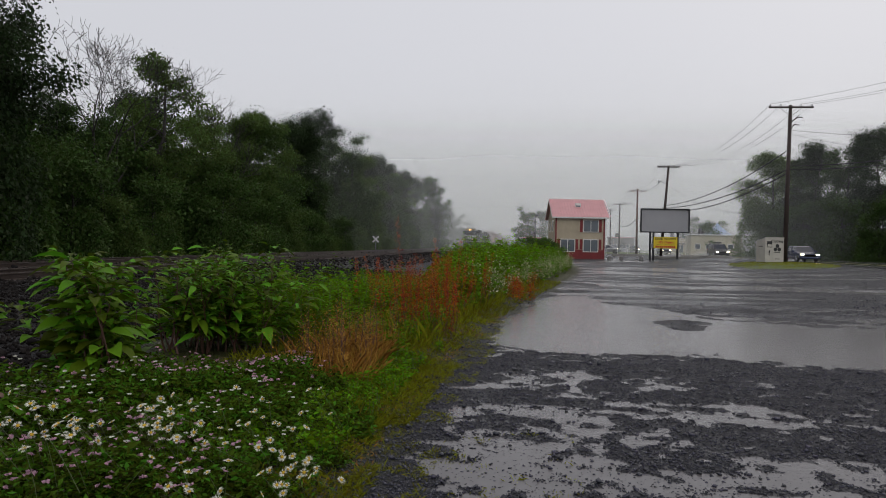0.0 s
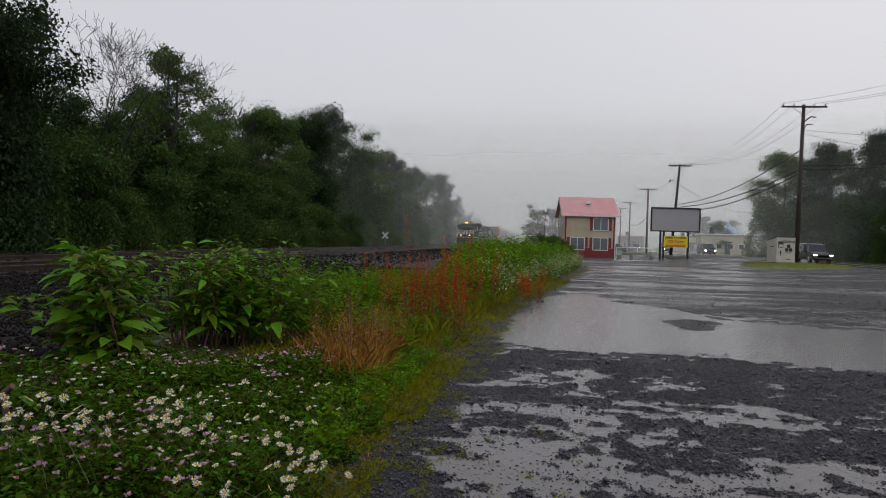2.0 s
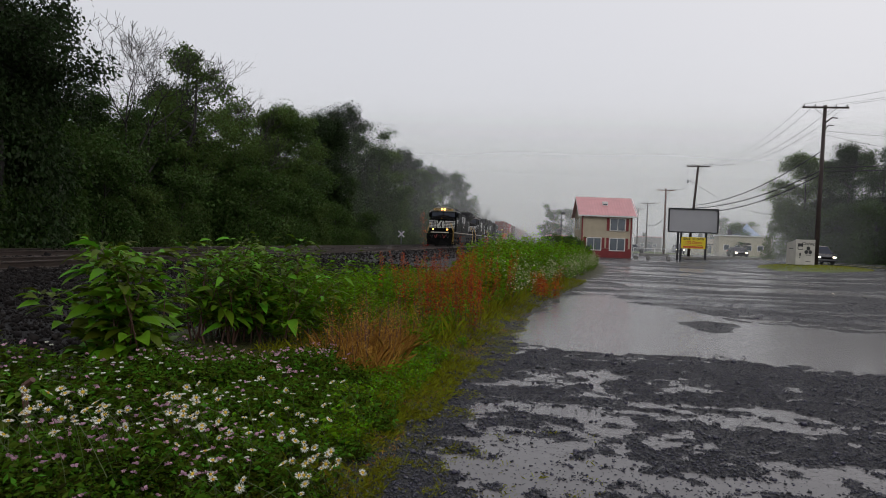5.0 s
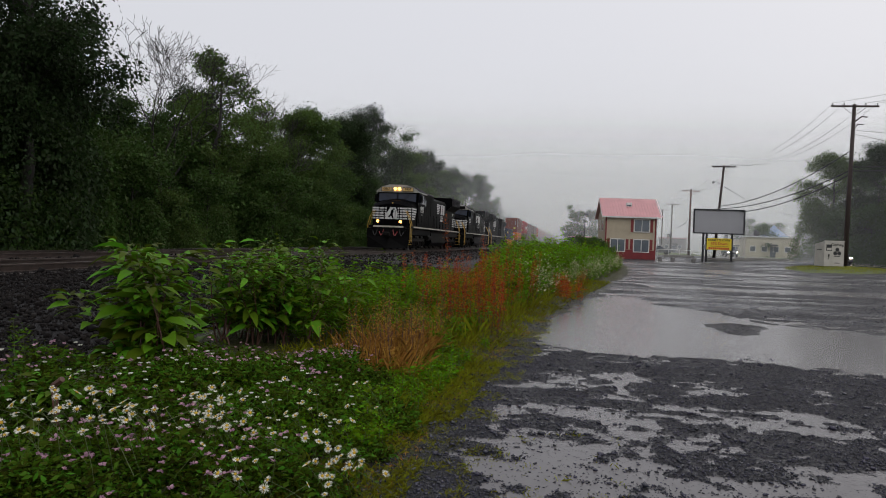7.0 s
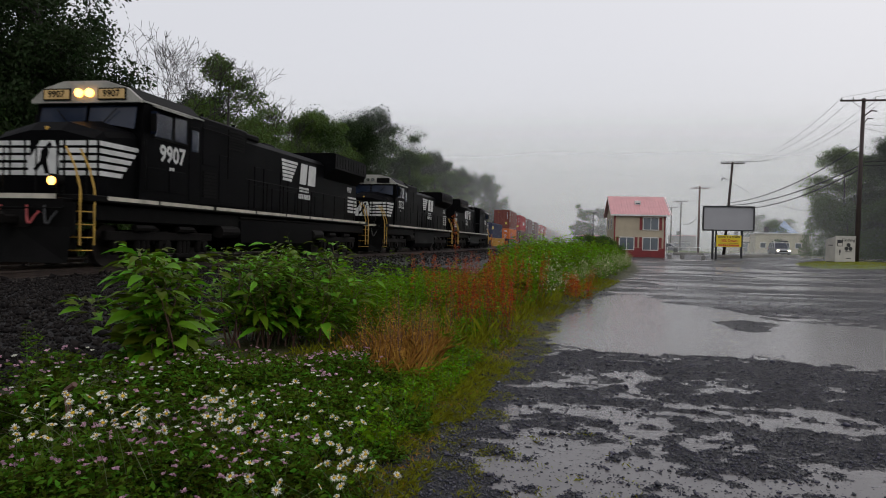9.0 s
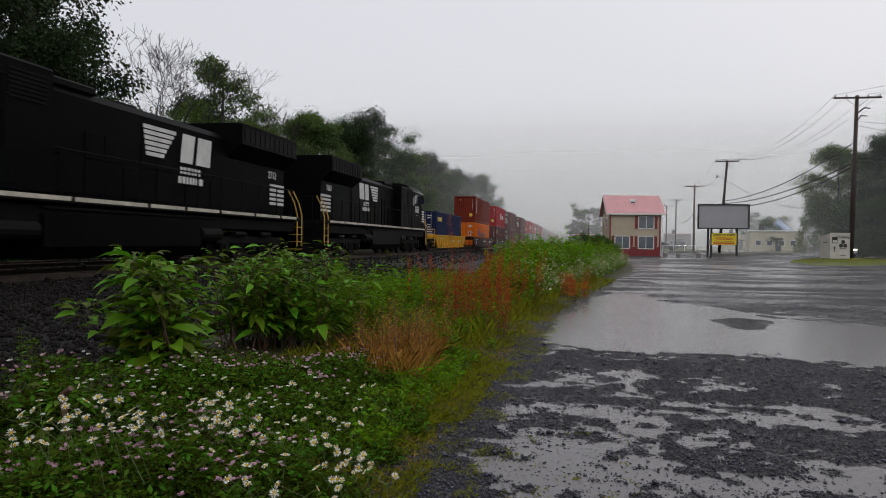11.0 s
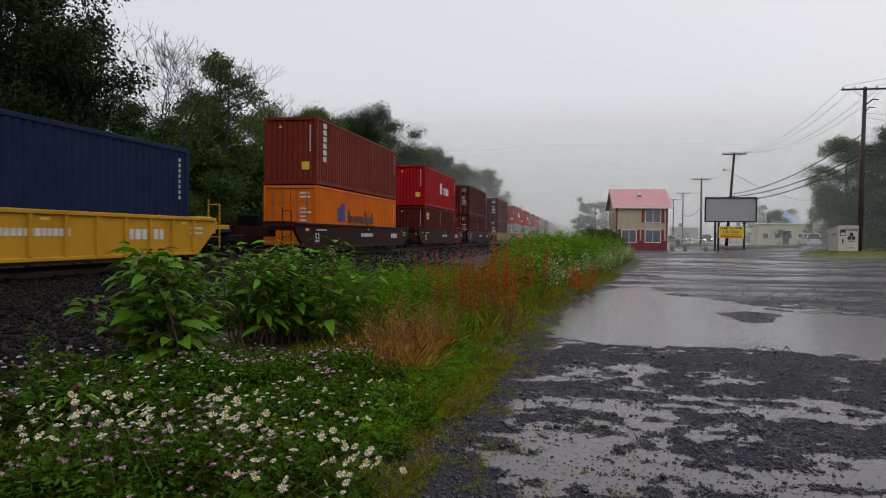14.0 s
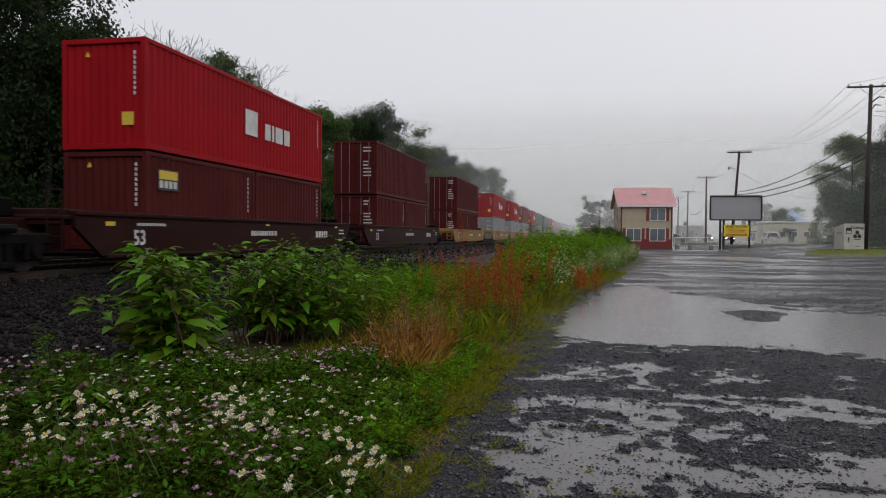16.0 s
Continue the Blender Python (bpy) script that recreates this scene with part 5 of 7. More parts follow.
    # hood behind the cab
    h1 = 4.3 if dash else 4.35
    part("equipment_cabinet", boxes((-1.5, 1.5, -6.0, -3.0, D, h1), bevel=0.05), M["black"], t)
    bm = bmesh.new()
    prism(bm, [(-1.02, D), (-1.02, 4.05), (-0.84, 4.24), (0.84, 4.24), (1.02, 4.05), (1.02, D)], -3.0, 6.0)
    part("engine_hood", bm, M["black"], t)
    bm = bmesh.new()
    prism(bm, [(-1.02, D), (-1.02, 3.5), (-1.55, 3.95), (-1.55, 4.6), (1.55, 4.6), (1.55, 3.95), (1.02, 3.5), (1.02, D)], 5.6, 10.3)
    part("radiator_housing", bm, M["black"], t)
    bm = bmesh.new()
    box(bm, -1.45, 1.45, 5.7, 10.2, 4.6, 4.66)
    for k in range(11):
        for s in (-1, 1):
            box(bm, s * 1.556 - 0.008, s * 1.556 + 0.008, 5.8 + k * 0.40, 6.1 + k * 0.40, 4.05, 4.5)
    part("radiator_grille", bm, M["black_dull"], t)
    for s in (-1, 1):
        for k in range(11):
            y0 = -2.9 + k * 0.74
            part("hood_door", boxes((s * 1.03 - 0.014, s * 1.03 + 0.014, y0, y0 + 0.66, 1.82, 2.62), bevel=0.006), M["black"], t)
            if k % 3 != 1:
                part("hood_door", boxes((s * 1.03 - 0.014, s * 1.03 + 0.014, y0, y0 + 0.66, 2.68, 3.3), bevel=0.006), M["black"], t)
        part("louvre", boxes(*[(s * 1.505 - 0.015, s * 1.505 + 0.015, -4.3, -3.2, 3.55 + 0.09 * k, 3.61 + 0.09 * k) for k in range(7)]), M["black_dull"], t)
        part("equipment_grille", boxes(*[(s * 1.505 - 0.015, s * 1.505 + 0.015, -5.8, -5.0, 1.95 + 0.1 * k, 2.01 + 0.1 * k) for k in range(8)]), M["black_dull"], t)
        part("cab_number", text_mesh(number, 0.62, M["white_mark"]), None, t, "white road number", on_side(s * 1.528, -7.45, 2.95, s < 0))
        part("end_number", text_mesh(number, 0.36, M["white_mark"]), None, t, "white road number", on_side(s * 1.028, 9.2, 3.22, s < 0))
        # painted mark: slanting stripes and broad strokes, with two bars below
        bm = bmesh.new()
        for k in range(6):
            z = 3.45 - 0.11 * k
            prism(bm, [(-1.95 + 0.02 * k, z - 0.04), (-0.75 - 0.09 * k, z - 0.04), (-0.72 - 0.09 * k, z + 0.04), (-1.95 + 0.02 * k, z + 0.04)], s * 1.05, s * 1.056, "x")
        part("painted_stripes", bm, M["white_mark"], t, "slanting white stripes", pose(0, MARK_Y + 0.2, -0.68) @ Matrix.Diagonal((1, 1.3, 1.3, 1)))
        bm = bmesh.new()
        for p in ([(-0.62, 2.85), (-0.1, 2.85), (0.02, 3.5), (-0.52, 3.5)], [(0.06, 2.85), (0.7, 2.85), (0.78, 3.5), (0.16, 3.5)]):
            prism(bm, p, s * 1.05, s * 1.056, "x")
        part("painted_mark", bm, M["white_mark"], t, "broad white painted mark", pose(0, MARK_Y + 0.3, -0.68) @ Matrix.Diagonal((1, 1.3, 1.3, 1)))
        tagged(part("painted_bars", side_bars(side_bars(bmesh.new(), 1.05 if s > 0 else -1.056, MARK_Y - 0.5, 2.80, 1, 1.25, 0.2, 0.3, r), 1.05 if s > 0 else -1.056, MARK_Y - 0.6, 2.52, 1, 1.5, 0.2, 0.3, r), M["white_mark"], t, "small white painted bars"), kind="stuff")
        # walkway handrail
        bm = bmesh.new()
        for k in range(12):
            y0 = -5.6 + k * 1.42
            rod(bm, (s * 1.48, y0, D - 0.04), (s * 1.48, y0, 2.72), 0.018, 6)
        rod(bm, (s * 1.48, -5.6, 2.72), (s * 1.48, 10.1, 2.72), 0.02, 6)
        part("handrail", bm, M["black_dull"], t)
        for e in (1,):
            bm = bmesh.new()
            for k in range(5):
                box(bm, s * 1.03 - 0.012, s * 1.03 + 0.012, 9.0 + 0.0 * k, 10.28, 2.85 - 0.17 * k - 0.05, 2.85 - 0.17 * k + 0.05)
            part("end_stripes", bm, M["white_mark"], t, "white stripes on the hood's end")
    # roof gear
    part("exhaust_stack", boxes((-0.45, 0.45, 0.6, 1.5, 4.2, 4.42), bevel=0.03), M["black_dull"], t)
    part("dynamic_brake_box", boxes((-0.95, 0.95, -2.9, -0.9, 4.2, 4.42), bevel=0.05), M["black_dull"], t)
    bm = bmesh.new()
    for k in range(3):
        rod(bm, (0.25 + 0.16 * k, -5.2, 4.42), (0.25 + 0.16 * k, -5.2 - 0.35 + 0.08 * k, 4.42), 0.03, 8, 0.07)
    box(bm, 0.2, 0.65, -5.3, -5.2, h1, 4.46)
    part("horn", bm, M["black_dull"], t)
    for s in (-1, 1):
        part("cabinet_door", boxes((s * 1.503 - 0.01, s * 1.503 + 0.01, -5.85, -4.95, 2.9, 4.1), bevel=0.006), M["black"], t)
        part("cabinet_door", boxes((s * 1.503 - 0.01, s * 1.503 + 0.01, -4.85, -3.95, D + 0.15, 3.3), bevel=0.006), M["black"], t)
        part("cabinet_rail", rods([(s * 1.56, -5.95, 3.95), (s * 1.56, -4.4, 3.95), (s * 1.56, -4.4, 2.6)], 0.018, 5), M["black_dull"], t)
        for y0 in (-5.4, -3.4):
            part("lifting_lug", rod(bmesh.new(), (s * 1.2, y0, h1), (s * 1.2, y0, h1 + 0.14), 0.06, 8), M["black_dull"], t)
        bm = bmesh.new()
        for k in range(9):
            rod(bm, (s * 1.36, -2.9 + k * 0.75, 1.5), (s * 1.36, -2.5 + k * 0.75, 1.4), 0.03, 5)
        rod(bm, (s * 1.38, -3.2, 1.44), (s * 1.38, 4.2, 1.44), 0.045, 6)
        part("air_pipe", bm, M["truck"], t)
    # fuel tank, trucks
    bm = bmesh.new()
    prism(bm, [(-1.42, 1.32), (-1.45, 0.6), (-1.2, 0.32), (1.2, 0.32), (1.45, 0.6), (1.42, 1.32)], -3.2, 3.2)
    part("fuel_tank", bm, M["black"], t)
    for s in (-1, 1):
        for y0, y1 in ((3.35, 4.5), (-4.5, -3.35)):
            part("air_reservoir", rod(bmesh.new(), (s * 1.3, y0, 0.95), (s * 1.3, y1, 0.95), 0.2, 12), M["truck"], t)
    for c in (-7.2, 7.2):
        ax = [c - 2.0, c, c + 2.0]
        part("truck_frame", truck_frame(ax, 0.53), M["truck"], t)
        add_wheels(t, ax, 0.53, LOCO_WHEEL)
    return t


node_roof = node_mat("grimy_pale_roof", (0.36, 0.35, 0.31), 0.45, 0.6, 2.0, 0.05, fine=20.0)


# containers ------------------------------------------------------------
def corrugated(length, height, waves, depth=0.052):
    """One long corrugated wall in the y-z plane, ribs pointing in."""
    step = length / waves
    ys, xs = [], []
    for k in range(waves):
        y = -length / 2 + k * step
        ys += [y, y + 0.26 * step, y + 0.5 * step, y + 0.76 * step]
        xs += [0.0, 0.0, -depth, -depth]
    ys.append(length / 2)
    xs.append(0.0)
    v = np.array([(x, y, z) for z in (0.0, height) for x, y in zip(xs, ys)])
    k = len(ys)
    f = np.array([(i, i + 1, k + i + 1, k + i) for i in range(k - 1)])
    return v, f


PAINTS = {"maroon": paint("maroon_container_paint", (0.085, 0.014, 0.013), 0.75), "brown_red": paint("brown_red_container_paint", (0.165, 0.027, 0.015), 0.72),
          "red": paint("red_container_paint", (0.33, 0.007, 0.012), 0.8), "orange": paint("orange_container_paint", (0.62, 0.135, 0.008), 0.8), "navy": paint("navy_container_paint", (0.012, 0.020, 0.062), 0.8),
          "grey": paint("grey_container_paint", (0.30, 0.31, 0.32), 0.8), "green": paint("green_container_paint", (0.05, 0.16, 0.09), 0.8)}
M["yellow_label"] = node_mat("yellow_sticker", (0.68, 0.48, 0.04), 0.5, 0.85, 6.0, 0.0)
M["door_bar"] = node_mat("galvanised_bar", (0.22, 0.20, 0.20), 0.4, 0.7, 6.0, 0.1, 0.6)
M["ink_dark"] = node_mat("dark_lettering", (0.012, 0.012, 0.016), 0.5, 0.8, 4.0, 0.0)
M["navy_mark"] = node_mat("dark_blue_lettering", (0.012, 0.03, 0.22), 0.5, 0.8, 4.0, 0.0)
CONTAINERS = {}


def container(colour, length, height, doors, words="", label=""):
    """A shipping container, floor at z = 0, its door or blank end towards -y."""
    key = (colour, length, height, doors, words)
    if key in CONTAINERS:
        return copy_thing(CONTAINERS[key], Matrix.Identity(4))
    mat = PAINTS[colour]
    r = np.random.default_rng(sum(map(ord, colour)) + int(length))
    t = tagged(empty("shipping_container"), label, "container", "containers on the train")
    CONTAINERS[key] = t
    h, l, w = height, length, 1.22
    v, f = corrugated(l - 0.24, h - 0.28, max(8, int(round(l * 3.4))))
    for s in (-1, 1):
        vv = v.copy()
        vv[:, 0] = s * (vv[:, 0] + w - 0.012)
        vv[:, 2] += 0.16
        part("side_wall", mesh_np("side_wall", vv, f if s > 0 else f[:, ::-1], [mat]), None, t)
    part("roof", boxes((-w + 0.02, w - 0.02, -l / 2 + 0.05, l / 2 - 0.05, h - 0.06, h - 0.02)), mat, t)
    part("floor", boxes((-w + 0.02, w - 0.02, -l / 2 + 0.05, l / 2 - 0.05, 0.1, 0.16)), M["black_dull"], t)
    bm = bmesh.new()
    for s in (-1, 1):
        for e in (-1, 1):
            box(bm, min(s * w, s * (w - 0.14)), max(s * w, s * (w - 0.14)), min(e * l / 2, e * (l / 2 - 0.14)), max(e * l / 2, e * (l / 2 - 0.14)), 0.0, h, 0.012)
        box(bm, min(s * w, s * (w - 0.08)), max(s * w, s * (w - 0.08)), -l / 2 + 0.14, l / 2 - 0.14, 0.02, 0.17, 0.008)
        box(bm, min(s * w, s * (w - 0.07)), max(s * w, s * (w - 0.07)), -l / 2 + 0.14, l / 2 - 0.14, h - 0.12, h - 0.01, 0.008)
    for e in (-1, 1):
        box(bm, -w + 0.14, w - 0.14, min(e * l / 2, e * (l / 2 - 0.1)), max(e * l / 2, e * (l / 2 - 0.1)), 0.02, 0.17, 0.008)
        box(bm, -w + 0.14, w - 0.14, min(e * l / 2, e * (l / 2 - 0.1)), max(e * l / 2, e * (l / 2 - 0.1)), h - 0.14, h - 0.01, 0.008)
    part("frame", bm, mat, t)
    yb = l / 2 - 0.05
    if doors:
        for s in (-1, 1):
            d = part("door", boxes((min(0.01 * s, s * (w - 0.15)), max(0.01 * s, s * (w - 0.15)), -yb, -yb + 0.05, 0.18, h - 0.15),
                                   *[(min(0.08 * s, s * (w - 0.22)), max(0.08 * s, s * (w - 0.22)), -yb - 0.02, -yb, 0.3 + k * (h - 0.5) / 4, 0.3 + (k + 0.62) * (h - 0.5) / 4) for k in range(4)], bevel=0.006), mat, t)
            for x in (0.32, 0.78):
                part("locking_bar", rod(bmesh.new(), (s * x, -yb - 0.06, 0.1), (s * x, -yb - 0.06, h - 0.08), 0.02, 6), M["door_bar"], d)
        part("marking", boxes(*[(0.45, 0.45 + r.uniform(0.25, 0.5), -yb - 0.028, -yb - 0.022, h * (0.86 - 0.065 * k), h * (0.86 - 0.065 * k) + 0.07) for k in (0, 1, 4, 5, 6, 7, 8)]), M["white_mark"], t, "small white marking bars")
    else:
        ev, ef = corrugated(2 * w - 0.28, h - 0.32, 9)
        e2 = np.column_stack([ev[:, 1], -yb - ev[:, 0], ev[:, 2] + 0.17])
        part("end_wall", mesh_np("end_wall", e2, ef[:, ::1], [mat]), None, t)
        part("marking", boxes(*[(0.86, 0.92, -yb - 0.012, -yb - 0.004, h * 0.85 - 0.13 * k, h * 0.85 - 0.13 * k + 0.085) for k in range(9)]), M["white_mark"], t, "white upright marking")
        part("label_plate", boxes((0.52, 0.86, -yb - 0.014, -yb - 0.004, h * 0.22, h * 0.22 + 0.34)), M["yellow_label"], t, "yellow sticker")
        part("warning_mark", prism(bmesh.new(), [(-0.55, h * 0.84), (-0.4, h * 0.84), (-0.475, h * 0.84 + 0.14)], -yb - 0.012, -yb - 0.004), M["yellow_label"], t, "yellow warning triangle")
    part("end_wall", boxes((-w + 0.13, w - 0.13, yb - 0.05, yb, 0.17, h - 0.14)), mat, t)
    # painted marks on the long walls, drawn as plain shapes
    for s in (-1, 1):
        x0 = w + 0.001
        my = (lambda a: a) if s > 0 else (lambda a: -a)
        mm = {"low": M["ink_dark"], "corner": M["yellow_label"]}.get(words, M["white_mark"])
        told = {"low": "dark painted stroke", "corner": "yellow painted stroke"}.get(words, "white painted stroke")

        def bar(y0, y1, z0, z1, mat_=None, said=""):
            a, b = sorted((my(y0), my(y1)))
            lift = x0 + (0.004 if said in ("yellow band on the plate", "white bar on the plate") else 0.0)
            part("painted_mark", boxes((min(s * lift, s * (lift + 0.004)), max(s * lift, s * (lift + 0.004)), a, b, z0, z1)), mat_ or mm, t, said or told)
        if words == "upright":
            for k in range(6):
                bar(-l / 2 + 0.75, -l / 2 + 1.15, h * 0.86 - 0.29 * k, h * 0.86 - 0.29 * k + 0.22)
        elif words == "wide":
            # one tall block and a row of smaller ones
            bar(-0.75, 0.15, 1.15, 2.0)
            for y in (0.75, 1.32, 1.62, 2.38):
                bar(y, y + (0.45, 0.18, 0.62, 0.5)[(0.75, 1.32, 1.62, 2.38).index(y)], 1.15, 1.72)
        elif words == "low":
            bar(-3.95, -3.5, 1.1, 1.72, M["navy_mark"], "blue painted block")
            bar(-3.42, -2.9, 1.1, 1.95, M["navy_mark"], "blue painted block")
            for k in range(10):
                bar(-2.45 + 0.44 * k, -2.45 + 0.44 * k + (0.34, 0.3, 0.26)[k % 3], 1.08 - 0.12 * (k in (2, 7)), 1.42 + 0.24 * (k in (0, 6, 9)))
        elif words == "corner":
            for k in range(5):
                bar(-l / 2 + 0.55 + 0.36 * k, -l / 2 + 0.85 + 0.36 * k, h * 0.72, h * 0.72 + 0.34)
        elif words == "plate":
            bar(-l / 2 + 0.5, -l / 2 + 1.5, h * 0.62, h * 0.84, M["ink_dark"], "black plate")
            bar(-l / 2 + 0.56, -l / 2 + 1.44, h * 0.735, h * 0.825, M["yellow_label"], "yellow band on the plate")
            for k in range(4):
                bar(-l / 2 + 0.58 + 0.22 * k, -l / 2 + 0.74 + 0.22 * k, h * 0.645, h * 0.72, M["white_mark"], "white bar on the plate")
        part("code_marks", boxes(*[(min(s * x0, s * (x0 + 0.004)), max(s * x0, s * (x0 + 0.004)), l / 2 - 0.55, l / 2 - 0.48, h * 0.86 - 0.15 * k, h * 0.86 - 0.15 * k + 0.1) for k in range(8)]), M["white_mark"], t)
    return t


# well cars ------------------------------------------------------------
WELL_PAINT = {"brown": paint("brown_well_car_paint", (0.030, 0.0105, 0.009), 0.6), "yellow": paint("yellow_well_car_paint", (0.52, 0.27, 0.022), 0.75), "tan": paint("faded_tan_well_car_paint", (0.30, 0.17, 0.06), 0.75)}
WELLS = {}


def well_car(colour, half, pitch_half, label, ribs=False):
    """One well unit: deep side sills, end platforms with ladders, and trucks at both ends."""
    key = (colour, half)
    if key in WELLS:
        return copy_thing(WELLS[key], Matrix.Identity(4))
    mat = WELL_PAINT[colour]
    r = np.random.default_rng(int(half * 10))
    t = tagged(empty("well_car"), label, "well car", "cars of the train")
    WELLS[key] = t
    for s in (-1, 1):
        bm = bmesh.new()
        x0, x1 = sorted((s * 1.34, s * 1.46))
        prism(bm, [(-half, 1.28), (-half + 0.0, 0.95), (-half + 0.9, 0.30), (half - 0.9, 0.30), (half, 0.95), (half, 1.28)], x0, x1, "x")
        xa, xb = sorted((s * 1.28, s * 1.52))
        box(bm, xa, xb, -half, half, 1.22, 1.32, 0.015)
        box(bm, xa, xb, -half + 1.0, half - 1.0, 0.24, 0.33, 0.015)
        part("side_sill", bm, mat, t)
        if ribs:
            for k in range(13):
                y = -half + 1.3 + k * (2 * half - 2.6) / 12
                part("rib", boxes((min(s * 1.46, s * 1.53), max(s * 1.46, s * 1.53), y - 0.05, y + 0.05, 0.33, 1.22), bevel=0.01), mat, t)
        bm = bmesh.new()
        xf = s * 1.463
        for y0, wd, z, hh in ((-half + 2.2, 1.3, 1.05, 0.07), (-0.8, 2.2, 0.85, 0.16), (half - 4.2, 1.6, 0.82, 0.26), (half - 1.4, 0.7, 1.0, 0.06), (half - 1.4, 0.7, 0.86, 0.06)):
            side_bars(bm, min(xf, xf + s * 0.004), y0, z, 1, wd, hh, 0.1, r)
        part("marking", bm, M["white_mark"], t, "white stencilled bars")
        if not ribs:
            part("number", text_mesh("53", 0.52, M["white_mark"]), None, t, "white number", on_side(s * 1.466, s * (-half + 2.3), 0.70, s < 0))
        part("reflector", boxes((min(xf, xf + s * 0.005), max(xf, xf + s * 0.005), -half + 1.0, -half + 1.35, 1.0, 1.1), (min(xf, xf + s * 0.005), max(xf, xf + s * 0.005), 0.3, 0.6, 1.1, 1.17), (min(xf, xf + s * 0.005), max(xf, xf + s * 0.005), half - 1.9, half - 1.6, 1.1, 1.17)), M["yellow_label"], t)
    part("well_floor", boxes((-1.34, 1.34, -half + 0.9, half - 0.9, 0.28, 0.36)), M["black_dull"], t)
    for e in (-1, 1):
        a, b = sorted((e * (half - 0.4), e * pitch_half))
        part("end_platform", boxes((-1.25, 1.25, *sorted((e * (half - 0.6), e * (half + 0.25))), 1.0, 1.36), (-0.45, 0.45, a, b, 0.75, 1.15), (-1.4, 1.4, *sorted((e * (half + 0.02), e * (half + 0.3))), 1.12, 1.22), bevel=0.02), mat, t)
        bm = bmesh.new()
        for s in (-1, 1):
            for k in range(3):
                rod(bm, (s * 1.05, e * (half + 0.36), 0.45 + 0.3 * k), (s * 1.42, e * (half + 0.36), 0.45 + 0.3 * k), 0.018, 5)
            rod(bm, (s * 1.05, e * (half + 0.36), 0.4), (s * 1.05, e * (half + 0.36), 1.9), 0.02, 5)
            rod(bm, (s * 1.42, e * (half + 0.36), 0.4), (s * 1.42, e * (half + 0.36), 1.75), 0.02, 5)
            rod(bm, (s * 1.05, e * (half + 0.36), 1.75), (s * 1.42, e * (half + 0.36), 1.75), 0.02, 5)
        part("ladder", bm, mat, t)
        part("brake_gear", boxes((-0.7, 0.2, *sorted((e * (half + 0.32), e * (half + 0.62))), 1.15, 1.6), bevel=0.05), M["black_dull"], t)
    ax = [pitch_half - 0.9, pitch_half + 0.9] if not ribs else [pitch_half - 2.6, pitch_half - 0.8]
    part("truck", truck_frame(ax, 0.46, 0.98), M["truck"], t)
    add_wheels(t, ax, 0.46, CAR_WHEEL)
    ax = [-ax[1], -ax[0]] if ribs else []
    if ax:
        part("truck", truck_frame(ax, 0.46, 0.98), M["truck"], t)
        add_wheels(t, ax, 0.46, CAR_WHEEL)
    return t


# the train's order: where each piece's middle stands along the track at the clip's end
SPEED = 17.0
TRAIN = []
TRAIN.append((locomotive("9907", "wet black diesel locomotive with white nose stripes, lamps lit", True), -93.7, 0.0, 0))
TRAIN.append((locomotive("2712", "wet black second diesel locomotive with white nose stripes", False, False), -68.4, 0.0, 0))
TRAIN.append((locomotive("7663", "wet black diesel locomotive running cab last", False), -43.6, 0.0, 180))
TRAIN.append((well_car("yellow", 7.5, 10.4, "yellow ribbed well car with end platforms", True), -21.3, 0.0, 0))
FLOOR = 0.37
BOXES = (
    # middle, floor height, colour, length, height, door end first, painted marks
    (-21.15, 0, "navy", 12.6, 2.9, True, "corner", "navy blue corrugated container with yellow painted mark"),
    (2.0, 0, "orange", 13.3, 2.6, True, "low", "bright orange corrugated container with dark blue mark"),
    (2.0, 1, "brown_red", 13.3, 2.9, False, "upright", "rust-brown corrugated container with white upright mark"),
    (19.95, 0, "maroon", 6.2, 2.6, False, "plate", "short dark maroon container with a yellow plate"),
    (26.25, 0, "maroon", 6.2, 2.6, True, "", "short dark maroon corrugated container"),
    (23.1, 1, "red", 12.6, 2.9, False, "wide", "bright red corrugated container with large white mark"),
    (40.8, 0, "maroon", 6.2, 2.6, True, "", "short dark maroon corrugated container"),
    (47.1, 0, "maroon", 6.2, 2.6, True, "", "short dark maroon corrugated container"),
    (43.9, 1, "maroon", 12.6, 2.9, True, "", "dark maroon corrugated container with door bars"),
    (65.1, 0, "maroon", 6.2, 2.6, True, "", "short dark maroon corrugated container"),
    (71.4, 0, "maroon", 6.2, 2.6, True, "", "short dark maroon corrugated container"),
    (68.3, 1, "maroon", 12.6, 2.9, True, "", "dark maroon corrugated container with door bars"))
far_sets = ("red", "red", "brown_red", "red", "green", "navy", "maroon", "red", "brown_red", "red", "maroon", "navy", "red", "maroon")
more = []
WELL_AT = [(1.7, "brown"), (23.1, "brown"), (43.9, "brown"), (68.3, "tan")]
for k, c in enumerate(far_sets):
    mid = 93.2 + 20.3 * k
    WELL_AT.append((mid, "tan" if k % 5 < 3 else "brown"))
    low = "grey" if k in (0, 1, 2, 4, 8) else ("maroon" if k % 2 else "brown_red")
    more.append((mid, 0, low, 12.6, 2.6, True, "", f"{low.replace('_', '-')} corrugated container low in its well"))
    more.append((mid, 1, c, 12.6, 2.9, False, "wide" if c == "red" else "", f"{c.replace('_', '-')} corrugated container stacked on another"))
for mid, c in WELL_AT:
    TRAIN.append((well_car(c, 9.2, 10.5, {"brown": "brown well car with deep sills and white stencils", "tan": "faded tan well car with deep sills"}[c]), mid, 0.0, 0))
